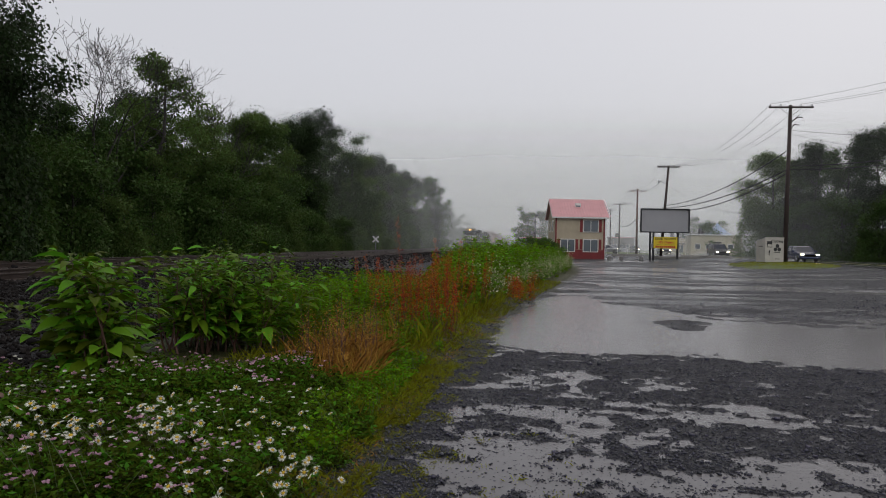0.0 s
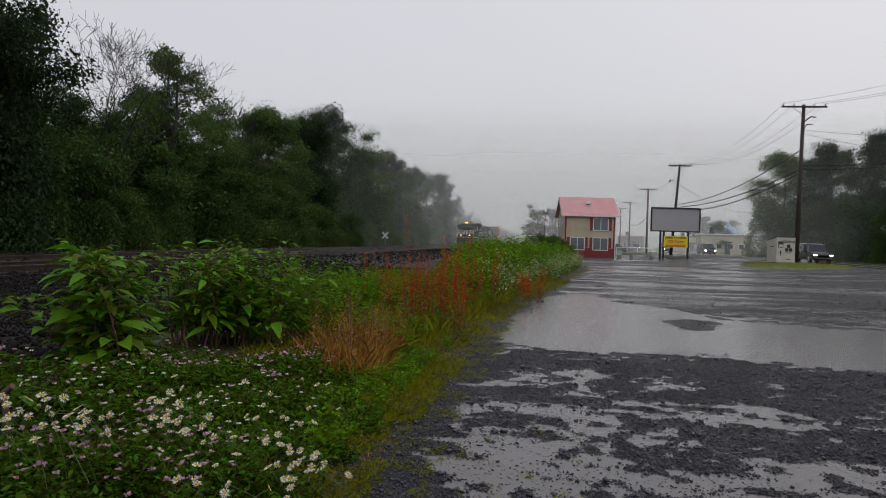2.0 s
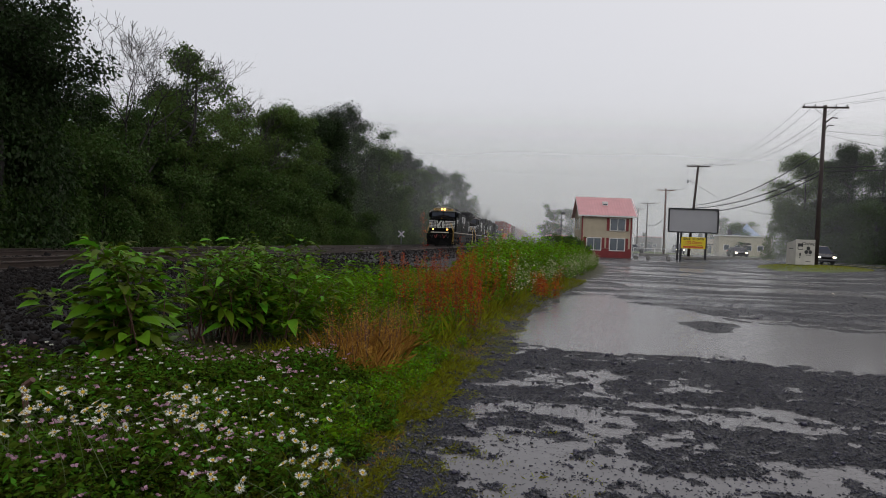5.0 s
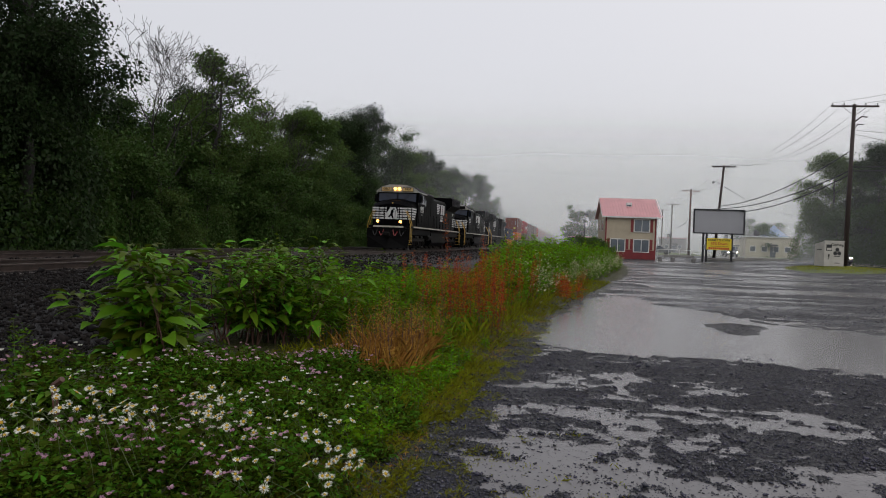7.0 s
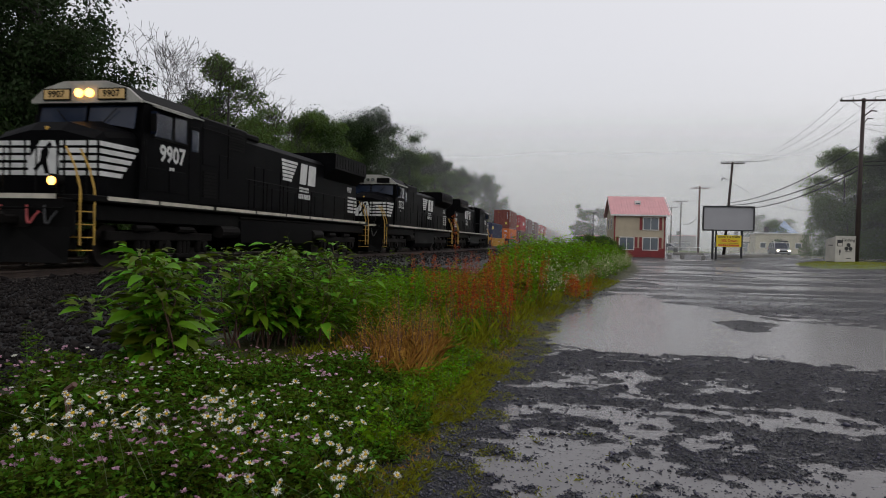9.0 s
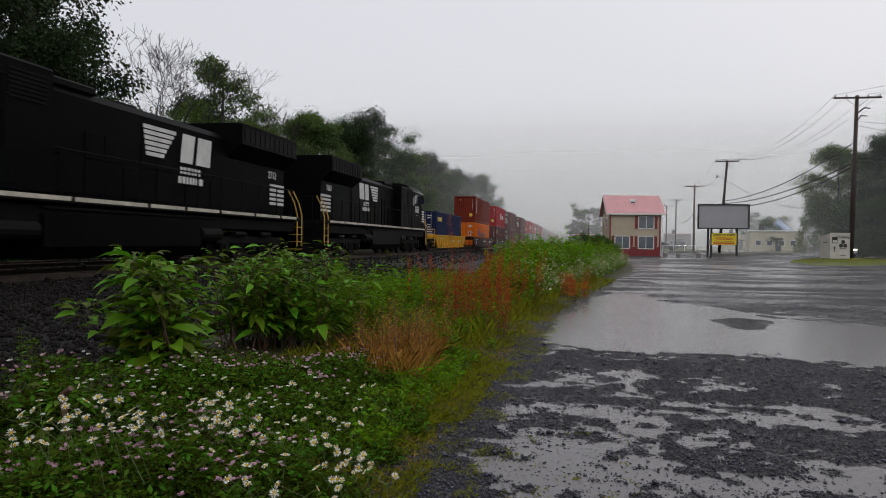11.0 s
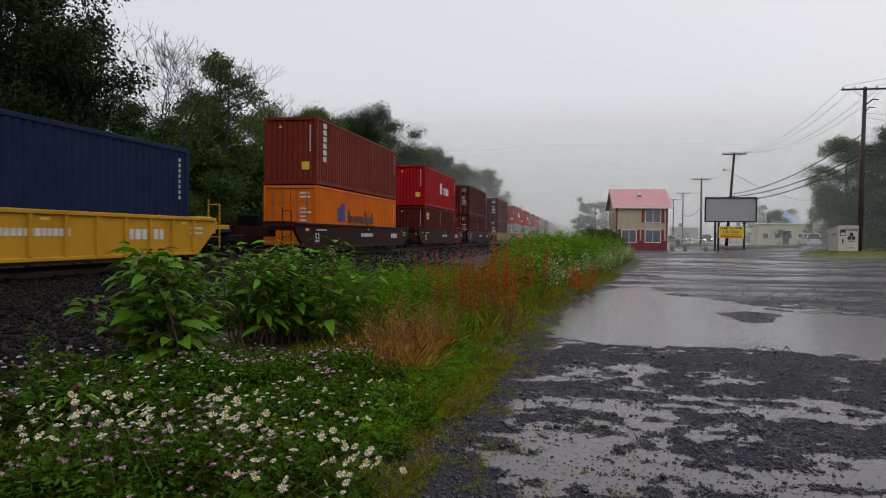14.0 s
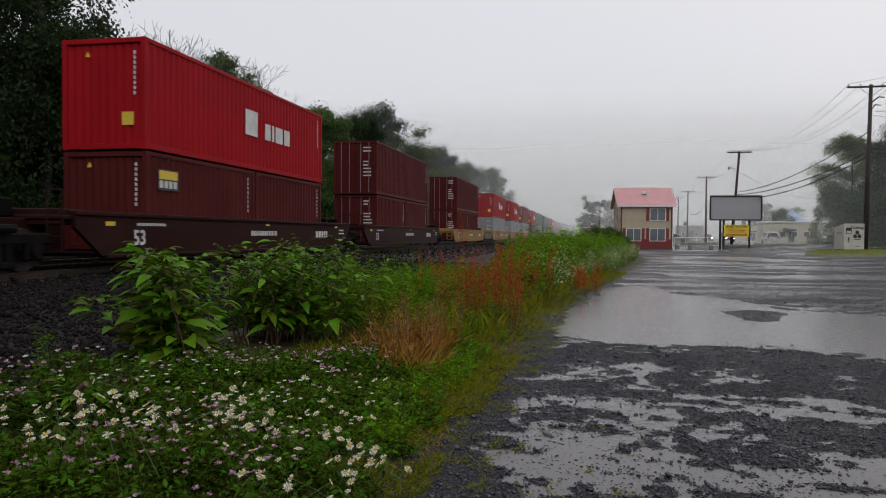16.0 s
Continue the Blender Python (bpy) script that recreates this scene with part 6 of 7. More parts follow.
for mid, level, c, ln, ht, dr, words, label in BOXES + tuple(more):
    TRAIN.append((container(c, ln, ht, dr, words, label), mid, FLOOR + (2.63 if level else 0.0), 0))
for ob, mid, z, turn in TRAIN:
    ob.matrix_basis = pose(TRACK_X, mid + SPEED * 16.0, RAIL_Z + z, 0, 0, turn)
# copied cars bring their wheelsets: gather all that turn
wheel_parts = [(o, 0.53 if o.data == LOCO_WHEEL else 0.46, turn) for ob, mid, z, turn in TRAIN for o in ob.children_recursive if o.data in (LOCO_WHEEL, CAR_WHEEL)]


# ---- house ----
M["siding"] = node_mat("beige_siding", (0.47, 0.40, 0.29), 0.6, 0.85, 1.5, 0.1, fine=25.0)
M["barn_red"] = node_mat("dark_red_siding", (0.20, 0.018, 0.020), 0.55, 0.8, 2.0, 0.1, fine=25.0)
M["roof_red"] = node_mat("faded_red_metal_roof", (0.56, 0.26, 0.27), 0.35, 0.85, 1.0, 0.05, fine=20.0)
M["white_trim"] = node_mat("white_painted_trim", (0.72, 0.71, 0.69), 0.5, 0.85, 3.0, 0.05)
M["glass"] = node_mat("window_glass", (0.10, 0.12, 0.14), 0.08, 0.7, 1.0, 0.0, spec=0.8)
M["curtain"] = node_mat("pale_curtain", (0.35, 0.36, 0.36), 0.8, 0.7, 3.0, 0.1)
M["pole_wood"] = node_mat("dark_wet_pole_wood", (0.045, 0.028, 0.024), 0.7, 0.6, 2.0, 0.4, fine=25.0)
M["pole_brown"] = node_mat("reddish_pole_wood", (0.13, 0.055, 0.040), 0.7, 0.6, 2.0, 0.4, fine=25.0)
M["wire"] = node_mat("black_cable", (0.012, 0.012, 0.013), 0.6, 0.8, 4.0, 0.0)
M["porcelain"] = node_mat("grey_insulator", (0.18, 0.18, 0.19), 0.3, 0.8, 4.0, 0.0)
M["sign_grey"] = node_mat("blank_grey_sign_face", (0.34, 0.34, 0.355), 0.55, 0.93, 0.6, 0.02, fine=8.0)
M["sign_yellow"] = node_mat("yellow_banner", (0.75, 0.56, 0.02), 0.5, 0.9, 2.0, 0.03)
M["ink_black"] = node_mat("black_print", (0.015, 0.015, 0.015), 0.5, 0.8, 4.0, 0.0)
M["ink_red"] = node_mat("red_print", (0.55, 0.04, 0.02), 0.5, 0.8, 4.0, 0.0)
M["bin_white"] = node_mat("dirty_white_bin_paint", (0.50, 0.47, 0.42), 0.5, 0.8, 1.5, 0.08, fine=20.0)
M["steel_post"] = node_mat("dark_steel_post", (0.03, 0.03, 0.033), 0.5, 0.7, 3.0, 0.1, 0.4)
M["cream_wall"] = node_mat("cream_block_wall", (0.52, 0.48, 0.37), 0.7, 0.85, 0.6, 0.1, fine=12.0)
M["blue_roof"] = node_mat("blue_metal_roof", (0.16, 0.27, 0.46), 0.4, 0.85, 1.0, 0.05)
M["concrete"] = node_mat("wet_concrete", (0.22, 0.21, 0.20), 0.5, 0.7, 2.0, 0.3)
M["kerb"] = node_mat("kerb_concrete", (0.26, 0.25, 0.23), 0.5, 0.7, 2.0, 0.3)


def sash_window(parent, x0, x1, z0, z1, y, panes=2, normal=-1):
    """A white-framed window with its panes, set 3 cm into the wall."""
    w = part("window", boxes((x0, x1, y - 0.05, y + 0.02, z0, z0 + 0.08), (x0, x1, y - 0.05, y + 0.02, z1 - 0.08, z1), (x0, x0 + 0.08, y - 0.05, y + 0.02, z0 + 0.08, z1 - 0.08), (x1 - 0.08, x1, y - 0.05, y + 0.02, z0 + 0.08, z1 - 0.08), bevel=0.008), M["white_trim"], parent, "white window frame")
    step = (x1 - x0 - 0.16) / panes
    for k in range(panes):
        a = x0 + 0.08 + k * step
        part("pane", boxes((a + 0.02, a + step - 0.02, y - 0.015, y - 0.005, z0 + 0.1, z1 - 0.1)), M["glass"], w)
        part("curtain", boxes((a + 0.04, a + step - 0.04, y + 0.0, y + 0.008, z0 + (0.1 if k else 0.55), z1 - 0.1)), M["curtain"], w)
        if k:
            part("mullion", boxes((a - 0.03, a + 0.03, y - 0.045, y + 0.01, z0 + 0.08, z1 - 0.08)), M["white_trim"], w)
    return w


def house(x, y, turn):
    W, D, EA, RI = 5.35, 8.0, 4.68, 6.70
    h = tagged(empty("house", pose(x, y, -0.03, 0, 0, turn)), "two-storey beige house with red base and red metal roof", "house")
    t = 0.18
    for nm, b in (("front_wall", (0, W, 0, t)), ("back_wall", (0, W, D - t, D)), ("side_wall", (0, t, t, D - t)), ("side_wall", (W - t, W, t, D - t))):
        wl_ = part(nm, boxes((*b, 1.05, EA)), M["siding"], h)
        part("base_cladding", boxes((b[0] - 0.03, b[1] + 0.03, b[2] - 0.03, b[3] + 0.03, 0, 1.05)), M["barn_red"], wl_, "dark red lower siding")
        if nm == "front_wall":
            for k in range(22):
                part("board", boxes((0.14, W - 0.14, -0.014, 0.0, 1.08 + k * 0.164, 1.08 + k * 0.164 + 0.15)), M["siding"], wl_)
            for a in (0.0, W - 0.13):
                part("corner_trim", boxes((a - 0.01, a + 0.14, -0.035, 0.0, 1.05, EA)), M["barn_red"], wl_, "dark red corner board")
    for x0, x1, z0, z1 in ((3.0, 4.68, 2.96, 4.36), (3.0, 4.68, 0.80, 2.22), (0.55, 2.16, 0.80, 2.22)):
        sash_window(h, x0, x1, z0, z1, -0.04)
        for a in (x0 - 0.33, x1 + 0.05):
            sh = part("shutter", boxes((a, a + 0.28, -0.06, -0.02, z0 + 0.02 if z0 > 2 else 1.08, z1 - 0.02), bevel=0.008), M["barn_red"], h, "dark red shutter")
    # side windows of the gable wall
    for y0, z0 in ((2.2, 3.05), (5.2, 3.05), (2.2, 0.95)):
        part("side_window", boxes((-0.04, 0.01, y0, y0 + 0.95, z0, z0 + 1.25), bevel=0.01), M["white_trim"], h, "white-framed gable window")
        part("side_pane", boxes((-0.05, -0.04, y0 + 0.09, y0 + 0.86, z0 + 0.09, z0 + 1.16)), M["glass"], h)
    bm = bmesh.new()
    for xx in (0.0, W - t):
        prism(bm, [(0, EA), (D, EA), (D / 2, RI - 0.1)], xx, xx + t, "x")
    part("gable", bm, M["siding"], h)
    s = (RI - EA) / (D / 2)
    bm = bmesh.new()
    o = 0.35
    prism(bm, [(-o, EA - o * s), (D / 2, RI), (D + o, EA - o * s), (D + o, EA - o * s + 0.1), (D / 2, RI + 0.1), (-o, EA - o * s + 0.1)], -0.38, W + 0.45, "x")
    roof = part("roof", bm, M["roof_red"], h, "faded red metal roof")
    for k in range(21):
        xx = -0.3 + k * 0.31
        bm = bmesh.new()
        prism(bm, [(-o, EA - o * s + 0.1), (D / 2, RI + 0.1), (D / 2, RI + 0.14), (-o, EA - o * s + 0.14)], xx, xx + 0.035, "x")
        part("roof_seam", bm, M["roof_red"], roof)
    part("fascia", boxes((-0.38, W + 0.45, -o - 0.03, -o, EA - o * s - 0.04, EA - o * s + 0.11)), M["white_trim"], h, "white eaves board")
    bm = bmesh.new()
    prism(bm, [(-o, EA - o * s - 0.12), (D / 2, RI - 0.12), (D / 2, RI + 0.02), (-o, EA - o * s + 0.02)], -0.42, -0.385, "x")
    part("barge_board", bm, M["white_trim"], h)
    part("skylight", boxes((2.4, 3.0, 2.0, 2.6, EA + 2.0 * s + 0.1, EA + 2.6 * s + 0.25), bevel=0.02), M["white_trim"], h, "small white roof vent")
    part("skylight_pane", boxes((2.47, 2.93, 1.99, 2.2, EA + 2.0 * s + 0.16, EA + 2.2 * s + 0.2)), M["glass"], h)
    part("downpipe", rods([(W + 0.05, -0.06, 0.1), (W + 0.05, -0.06, EA - 0.1), (W + 0.05, -0.3, EA - 0.02)], 0.04, 8), M["white_trim"], h)
    return h


house(3.47, 80.0, 3.6)

# ---- blank billboard with a banner ----
bb = tagged(empty("billboard", pose(12.5, 79, 0.0)), "blank grey billboard on dark steel posts", "billboard")
bx0, bx1 = 0.0, 4.85
part("face", boxes((bx0, bx1, -0.04, 0.0, 3.12, 5.46)), M["sign_grey"], bb, "blank grey panel")
for b in ((bx0 - 0.1, bx1 + 0.1, -0.16, 0.22, 5.46, 5.58), (bx0 - 0.1, bx1 + 0.1, -0.16, 0.22, 3.0, 3.12), (bx0 - 0.12, bx0, -0.16, 0.22, 3.12, 5.46), (bx1, bx1 + 0.12, -0.16, 0.22, 3.12, 5.46)):
    part("frame_bar", boxes(b, bevel=0.015), M["steel_post"], bb)
part("back_panel", boxes((bx0, bx1, 0.16, 0.2, 3.12, 5.46)), M["sign_grey"], bb)
for x in (0.95, 1.28, 3.79):
    part("post", boxes((x - 0.1, x + 0.1, 0.0, 0.2, -0.1, 3.04), bevel=0.015), M["steel_post"], bb)
part("meter_box", boxes((0.98, 1.25, -0.16, 0.0, 1.35, 1.85), bevel=0.02), M["porcelain"], bb)
part("lamp_arm", rods([(2.4, 0, 5.55), (2.4, -0.7, 5.7)], 0.03, 6), M["steel_post"], bb)
ban = tagged(empty("banner", pose(13.78, 78.93, 0.0) @ Matrix.Diagonal((0.86, 1, 0.92, 1))), "yellow lease banner with red and black print", "banner")
part("sheet", boxes((0, 2.85, -0.012, 0.0, 1.47, 2.78), bevel=0.004), M["sign_yellow"], ban)
part("word", text_mesh("LEASE TO OWN", 0.345, M["ink_black"]), None, ban, "black words", on_front(1.42, -0.02, 2.57))
part("word", text_mesh("10% Down", 0.44, M["ink_red"]), None, ban, "red words", on_front(1.42, -0.02, 2.16))
r6 = np.random.default_rng(4)
bm = bmesh.new()
for k in range(16):
    box(bm, 0.42 + k * 0.13, 0.52 + k * 0.13, -0.02, -0.013, 1.86, 1.90)
part("small_print", bm, M["ink_black"], ban, "a line of unreadable small print")
for k in range(10):
    part("printed_bar", boxes((0.24 + k * 0.24, 0.42 + k * 0.24, -0.02, -0.013, 1.54, 1.76)), M["ink_red"], ban, "red bar")
part("base_mound", boxes((0.1, 0.2, -0.1, 0.0, 1.44, 1.5)), M["steel_post"], ban)
mound = bmesh.new()
bmesh.ops.create_uvsphere(mound, u_segments=20, v_segments=8, radius=1.0, matrix=Matrix.Translation((17.2, 79.0, -0.02)) @ Matrix.Diagonal((3.6, 0.9, 0.22, 1)))
tagged(part("planting_bed", mound, M["ground"]), "low weedy planting bed under the billboard", "planting bed", kind="structure")

# ---- poles and cables ----
def utility_pole(x, y, height, arms, mat, label, lean=(0.0, 0.0), turn=0.0, r=0.16, lamp=False, z0=None):
    z = float(ground_z(x, y)) - 0.05 if z0 is None else z0
    p = tagged(empty("utility_pole", pose(x, y, z, 0, 0, turn)), label, "utility pole", "poles along the road")
    top = Vector((lean[0], lean[1], height))
    part("pole", rod(bmesh.new(), (0, 0, 0), top, r, 12, r * 0.68), mat, p, smooth=True)
    ends = []
    for frac, half in arms:
        c = top * frac
        a = part("crossarm", boxes((c.x - half, c.x + half, c.y - 0.2, c.y - 0.08, c.z - 0.07, c.z + 0.07), bevel=0.01), mat, p)
        for k in (-0.93, -0.45, 0.45, 0.93):
            part("insulator", rod(bmesh.new(), (c.x + half * k, c.y - 0.14, c.z + 0.07), (c.x + half * k, c.y - 0.14, c.z + 0.24), 0.06, 8, 0.035), M["porcelain"], a)
            ends.append(Matrix.Translation((x, y, z)) @ pose(0, 0, 0, 0, 0, turn) @ Vector((c.x + half * k, c.y - 0.14, c.z + 0.26)))
        part("brace", rods([(c.x - half * 0.5, c.y - 0.1, c.z - 0.05), (c.x, c.y - 0.1, c.z - 0.75), (c.x + half * 0.5, c.y - 0.1, c.z - 0.05)], 0.02, 5), mat, p)
    if lamp:
        a = part("lamp_arm", rods([(top.x * 0.82, top.y, top.z * 0.8), (top.x * 0.82 - 0.9, top.y, top.z * 0.84)], 0.03, 6), M["steel_post"], p)
        part("lamp_head", rod(bmesh.new(), (top.x * 0.82 - 0.9, top.y, top.z * 0.84 - 0.3), (top.x * 0.82 - 0.9, top.y, top.z * 0.84), 0.16, 10, 0.08), M["porcelain"], a)
    return ends, Matrix.Translation((x, y, z)) @ pose(0, 0, 0, 0, 0, turn) @ top


ends_a, top_a = utility_pole(21.32, 62, 13.0, ((0.985, 1.75),), M["pole_wood"], "tall dark wooden utility pole with crossarm", (0.2, 0.0), 0, 0.2)
ends_b, top_b = utility_pole(15.45, 84, 10.6, ((0.985, 1.25),), M["pole_wood"], "leaning dark wooden utility pole with lamp", (0.7, 0.0), 0, 0.17, True)
ends_c, top_c = utility_pole(18.25, 120, 10.6, ((0.97, 1.4),), M["pole_brown"], "reddish wooden utility pole with crossarm", (0.0, 0.0), 0, 0.19)
ends_d, top_d = utility_pole(20.65, 160, 10.6, ((0.985, 1.4),), M["pole_wood"], "distant utility pole in mist", (0.0, 0.0), 0, 0.17)
ends_e, top_e = utility_pole(21.65, 185, 10.6, ((0.985, 1.4),), M["pole_wood"], "distant utility pole in mist", (0.0, 0.0), 0, 0.17)
utility_pole(24.5, 230, 11.0, ((0.95, 1.3),), M["pole_wood"], "distant utility pole in mist")
# a transformer arm on the near pole
ob = tagged(empty("pole_bracket", pose(21.5, 61.85, 12.2)), "dark bracket with fuses below the crossarm", "bracket")
part("bracket_arm", rods([(0.05, 0, -0.35), (0.5, -0.1, 0.05), (0.9, -0.1, 0.0)], 0.045, 6), M["pole_wood"], ob)
part("bracket_arm", rods([(0.05, 0, -0.9), (0.25, -0.1, -0.55), (0.65, -0.1, -0.6)], 0.04, 6), M["pole_wood"], ob)
lp = tagged(empty("street_lamp", pose(1.75, 110, 0)), "thin dark street lamp beyond the house", "street lamp")
part("post", rod(bmesh.new(), (0, 0, 0), (0, 0, 5.9), 0.06, 8), M["steel_post"], lp)
part("head", boxes((-0.05, 0.5, -0.12, 0.12, 5.85, 6.05), bevel=0.03), M["steel_post"], lp)


def cable(a, b, sag, r, label):
    a, b = Vector(a), Vector(b)
    c = bpy.data.curves.new("cable", "CURVE")
    c.dimensions, c.bevel_depth, c.bevel_resolution = "3D", r, 1
    s = c.splines.new("POLY")
    s.points.add(24)
    for k in range(25):
        u = k / 24
        p = a.lerp(b, u)
        s.points[k].co = (p.x, p.y, p.z - sag * 4 * u * (1 - u), 1)
    c.materials.append(M["wire"])
    ob = new("cable", c)
    bpy.context.view_layer.update()
    me = bpy.data.meshes.new_from_object(ob)
    bpy.data.objects.remove(ob)
    return tagged(new("cable", me), label, "cable", "overhead cables")


for k, (i, d) in enumerate(((0, 0), (1, 1), (2, 2), (3, 3))):
    cable(ends_a[i], ends_b[d], 1.6, 0.011, "thin overhead power line")
    cable(ends_b[i], ends_c[d], 1.0, 0.011, "thin overhead power line")
    cable(ends_c[i], ends_d[d], 0.9, 0.012, "thin overhead power line")
    cable(ends_d[i], ends_e[d], 0.6, 0.012, "thin overhead power line")
    if k != 1:
        cable(ends_a[i], Vector(ends_a[i]) + Vector((14, -34, 0.6)), 0.8, 0.010, "thin overhead power line")
for za, zb, sag, r in ((9.7, 6.2, 0.9, 0.035), (8.1, 5.9, 0.7, 0.04), (7.8, 5.5, 0.9, 0.04)):
    cable((21.5, 61.9, za), (15.9, 83.9, zb), sag, r, "thick black telephone cable")
for za, zb in ((8.3, 9.6), (8.0, 9.2)):
    cable((21.5, 61.9, za), (33.0, 40.0, zb), 0.9, 0.035, "thick black telephone cable")
cable((15.9, 83.9, 6.2), (18.25, 120, 6.3), 0.9, 0.035, "thick black telephone cable")
cable((18.25, 120, 6.3), (20.65, 160, 6.3), 0.9, 0.04, "thick black telephone cable")
cable((16.2, 84, 8.4), (36.0, 118, 7.2), 1.1, 0.02, "service cable across the road")
cable((21.55, 61.9, 11.2), (45.0, 52.0, 10.2), 0.8, 0.012, "thin overhead power line")
cable((21.55, 61.9, 10.9), (45.0, 70.0, 10.4), 0.8, 0.012, "thin overhead power line")

# ---- clothing bin on the grass island ----
CA, SA = math.cos(radians(-14)), math.sin(radians(-14))


def island_z(x, y, r):
    return ground_z(x, y) + 0.10 * (1 - r ** 4) - 0.015


ir_, ia_ = np.meshgrid(np.linspace(0, 1, 14), np.arange(49) * 2 * np.pi / 48)
iw = 1 + 0.06 * np.sin(3 * ia_ + 1) + 0.03 * np.sin(7 * ia_)
ux, uy = 3.9 * ir_ * np.cos(ia_) * iw, 8.8 * ir_ * np.sin(ia_) * iw
wx, wy = 19.6 + ux * CA - uy * SA, 57.5 + ux * SA + uy * CA
kk = ir_.shape[1]
i, j = np.meshgrid(np.arange(kk - 1), np.arange(48))
h0 = (j * kk + i).ravel()
tagged(new("grass_island", mesh_np("grass_island", np.stack([wx, wy, island_z(wx, wy, ir_)], -1).reshape(-1, 3), np.stack([h0, h0 + 1, h0 + kk + 1, h0 + kk], 1), [M["grass_far"]], True)), "low mown grass island beside the road", "grass island", kind="structure")
r7 = np.random.default_rng(77)
ia, ir = r7.uniform(0, 2 * np.pi, 5000), np.sqrt(r7.random(5000))
ix, iy = 3.8 * ir * np.cos(ia), 8.4 * ir * np.sin(ia)
ixy = np.column_stack([19.6 + ix * CA - iy * SA, 57.5 + ix * SA + iy * CA])
base = np.column_stack([ixy, island_z(ixy[:, 0], ixy[:, 1], ir) - 0.01])
v, f = leaf_arrays(base, unit(np.column_stack([r7.normal(0, 0.4, (5000, 2)), np.ones(5000)])), np.full(5000, 0.13), np.full(5000, 0.02), r7)
stuff("grass", v, f, M["grass"], "short wet grass on the island", "grass")
cb = tagged(empty("clothing_bin", pose(19.95, 61.4, float(island_z(19.95, 61.4, 0.5)) - 0.02, 0, 0, 14)), "white metal clothing donation bin with dark print", "donation bin")
bm = bmesh.new()
prism(bm, [(-0.65, 0.06), (0.65, 0.06), (0.65, 1.78), (-0.65, 2.02)], -0.8, 0.8, "x")
part("body", bm, M["bin_white"], cb)
part("base", boxes((-0.74, 0.74, -0.6, 0.6, 0.0, 0.06)), M["black_dull"], cb)
part("roof_lip", boxes((-0.83, 0.83, -0.68, -0.62, 1.98, 2.06)), M["bin_white"], cb)
part("chute_opening", boxes((-0.66, -0.22, -0.665, -0.655, 1.25, 1.75)), M["ink_black"], cb, "dark chute opening", pose(0, 0, 0))
part("chute_door", boxes((-0.62, -0.26, -0.69, -0.668, 1.3, 1.5), bevel=0.01), M["bin_white"], cb)
part("word", text_mesh("Clothing", 0.30, M["ink_black"]), None, cb, "dark word", on_front(0.22, -0.657, 1.74))
for a in (90, 210, 330):
    part("printed_shape", rod(bmesh.new(), (0.24 + 0.19 * math.cos(radians(a)), -0.665, 1.18 + 0.19 * math.sin(radians(a))), (0.24 + 0.19 * math.cos(radians(a)), -0.651, 1.18 + 0.19 * math.sin(radians(a))), 0.16, 10), M["ink_black"], cb, "dark printed blob")
part("small_print", boxes((0.0, 0.5, -0.662, -0.652, 0.82, 0.87), (0.05, 0.45, -0.662, -0.652, 0.3, 0.35), (-0.5, -0.38, -0.662, -0.652, 0.75, 1.0), (-0.5, -0.42, -0.662, -0.652, 0.6, 0.7)), M["ink_black"], cb, "small unreadable print")
part("side_print", boxes((-0.806, -0.80, -0.3, 0.3, 1.3, 1.36)), M["ink_black"], cb)

# ---- small things at the lot's far end ----
for x, y in ((8.9, 76.5), (10.2, 77.0), (12.2, 76.8)):
    ob = tagged(empty("bollard", pose(x, y, 0.02)), "low dark concrete post at the lot's edge", "bollard", "low posts by the drive")
    part("block", boxes((-0.2, 0.2, -0.2, 0.2, 0, 0.42), bevel=0.05), M["concrete"], ob)
for x, y, l in ((17.0, 83.0, 5.0), (21.5, 88.0, 6.0), (14.0, 100.0, 4.0)):
    ob = tagged(new("kerb_stone", bpy.data.meshes.new("kerb_stone")), "pale wet concrete kerb", "kerb", "kerbs by the drive")
    bm = boxes((-l / 2, l / 2, -0.1, 0.1, 0.0, 0.32), bevel=0.03)
    bm.to_mesh(ob.data)
    bm.free()
    ob.data.materials.append(M["kerb"])
    ob.matrix_basis = pose(x, y, float(ground_z(x, y)) - 0.03, 0, 0, 8)
rail_ = tagged(empty("guard_fence", pose(12.2, 108, 0.15)), "low pale tube railing by the drive", "railing")
for k in range(4):
    part("post", rod(bmesh.new(), (k * 1.5, 0, 0), (k * 1.5, 0, 1.0), 0.035, 8), M["white_trim"], rail_)
part("top_rail", rod(bmesh.new(), (0, 0, 1.0), (4.5, 0, 1.0), 0.035, 8), M["white_trim"], rail_)

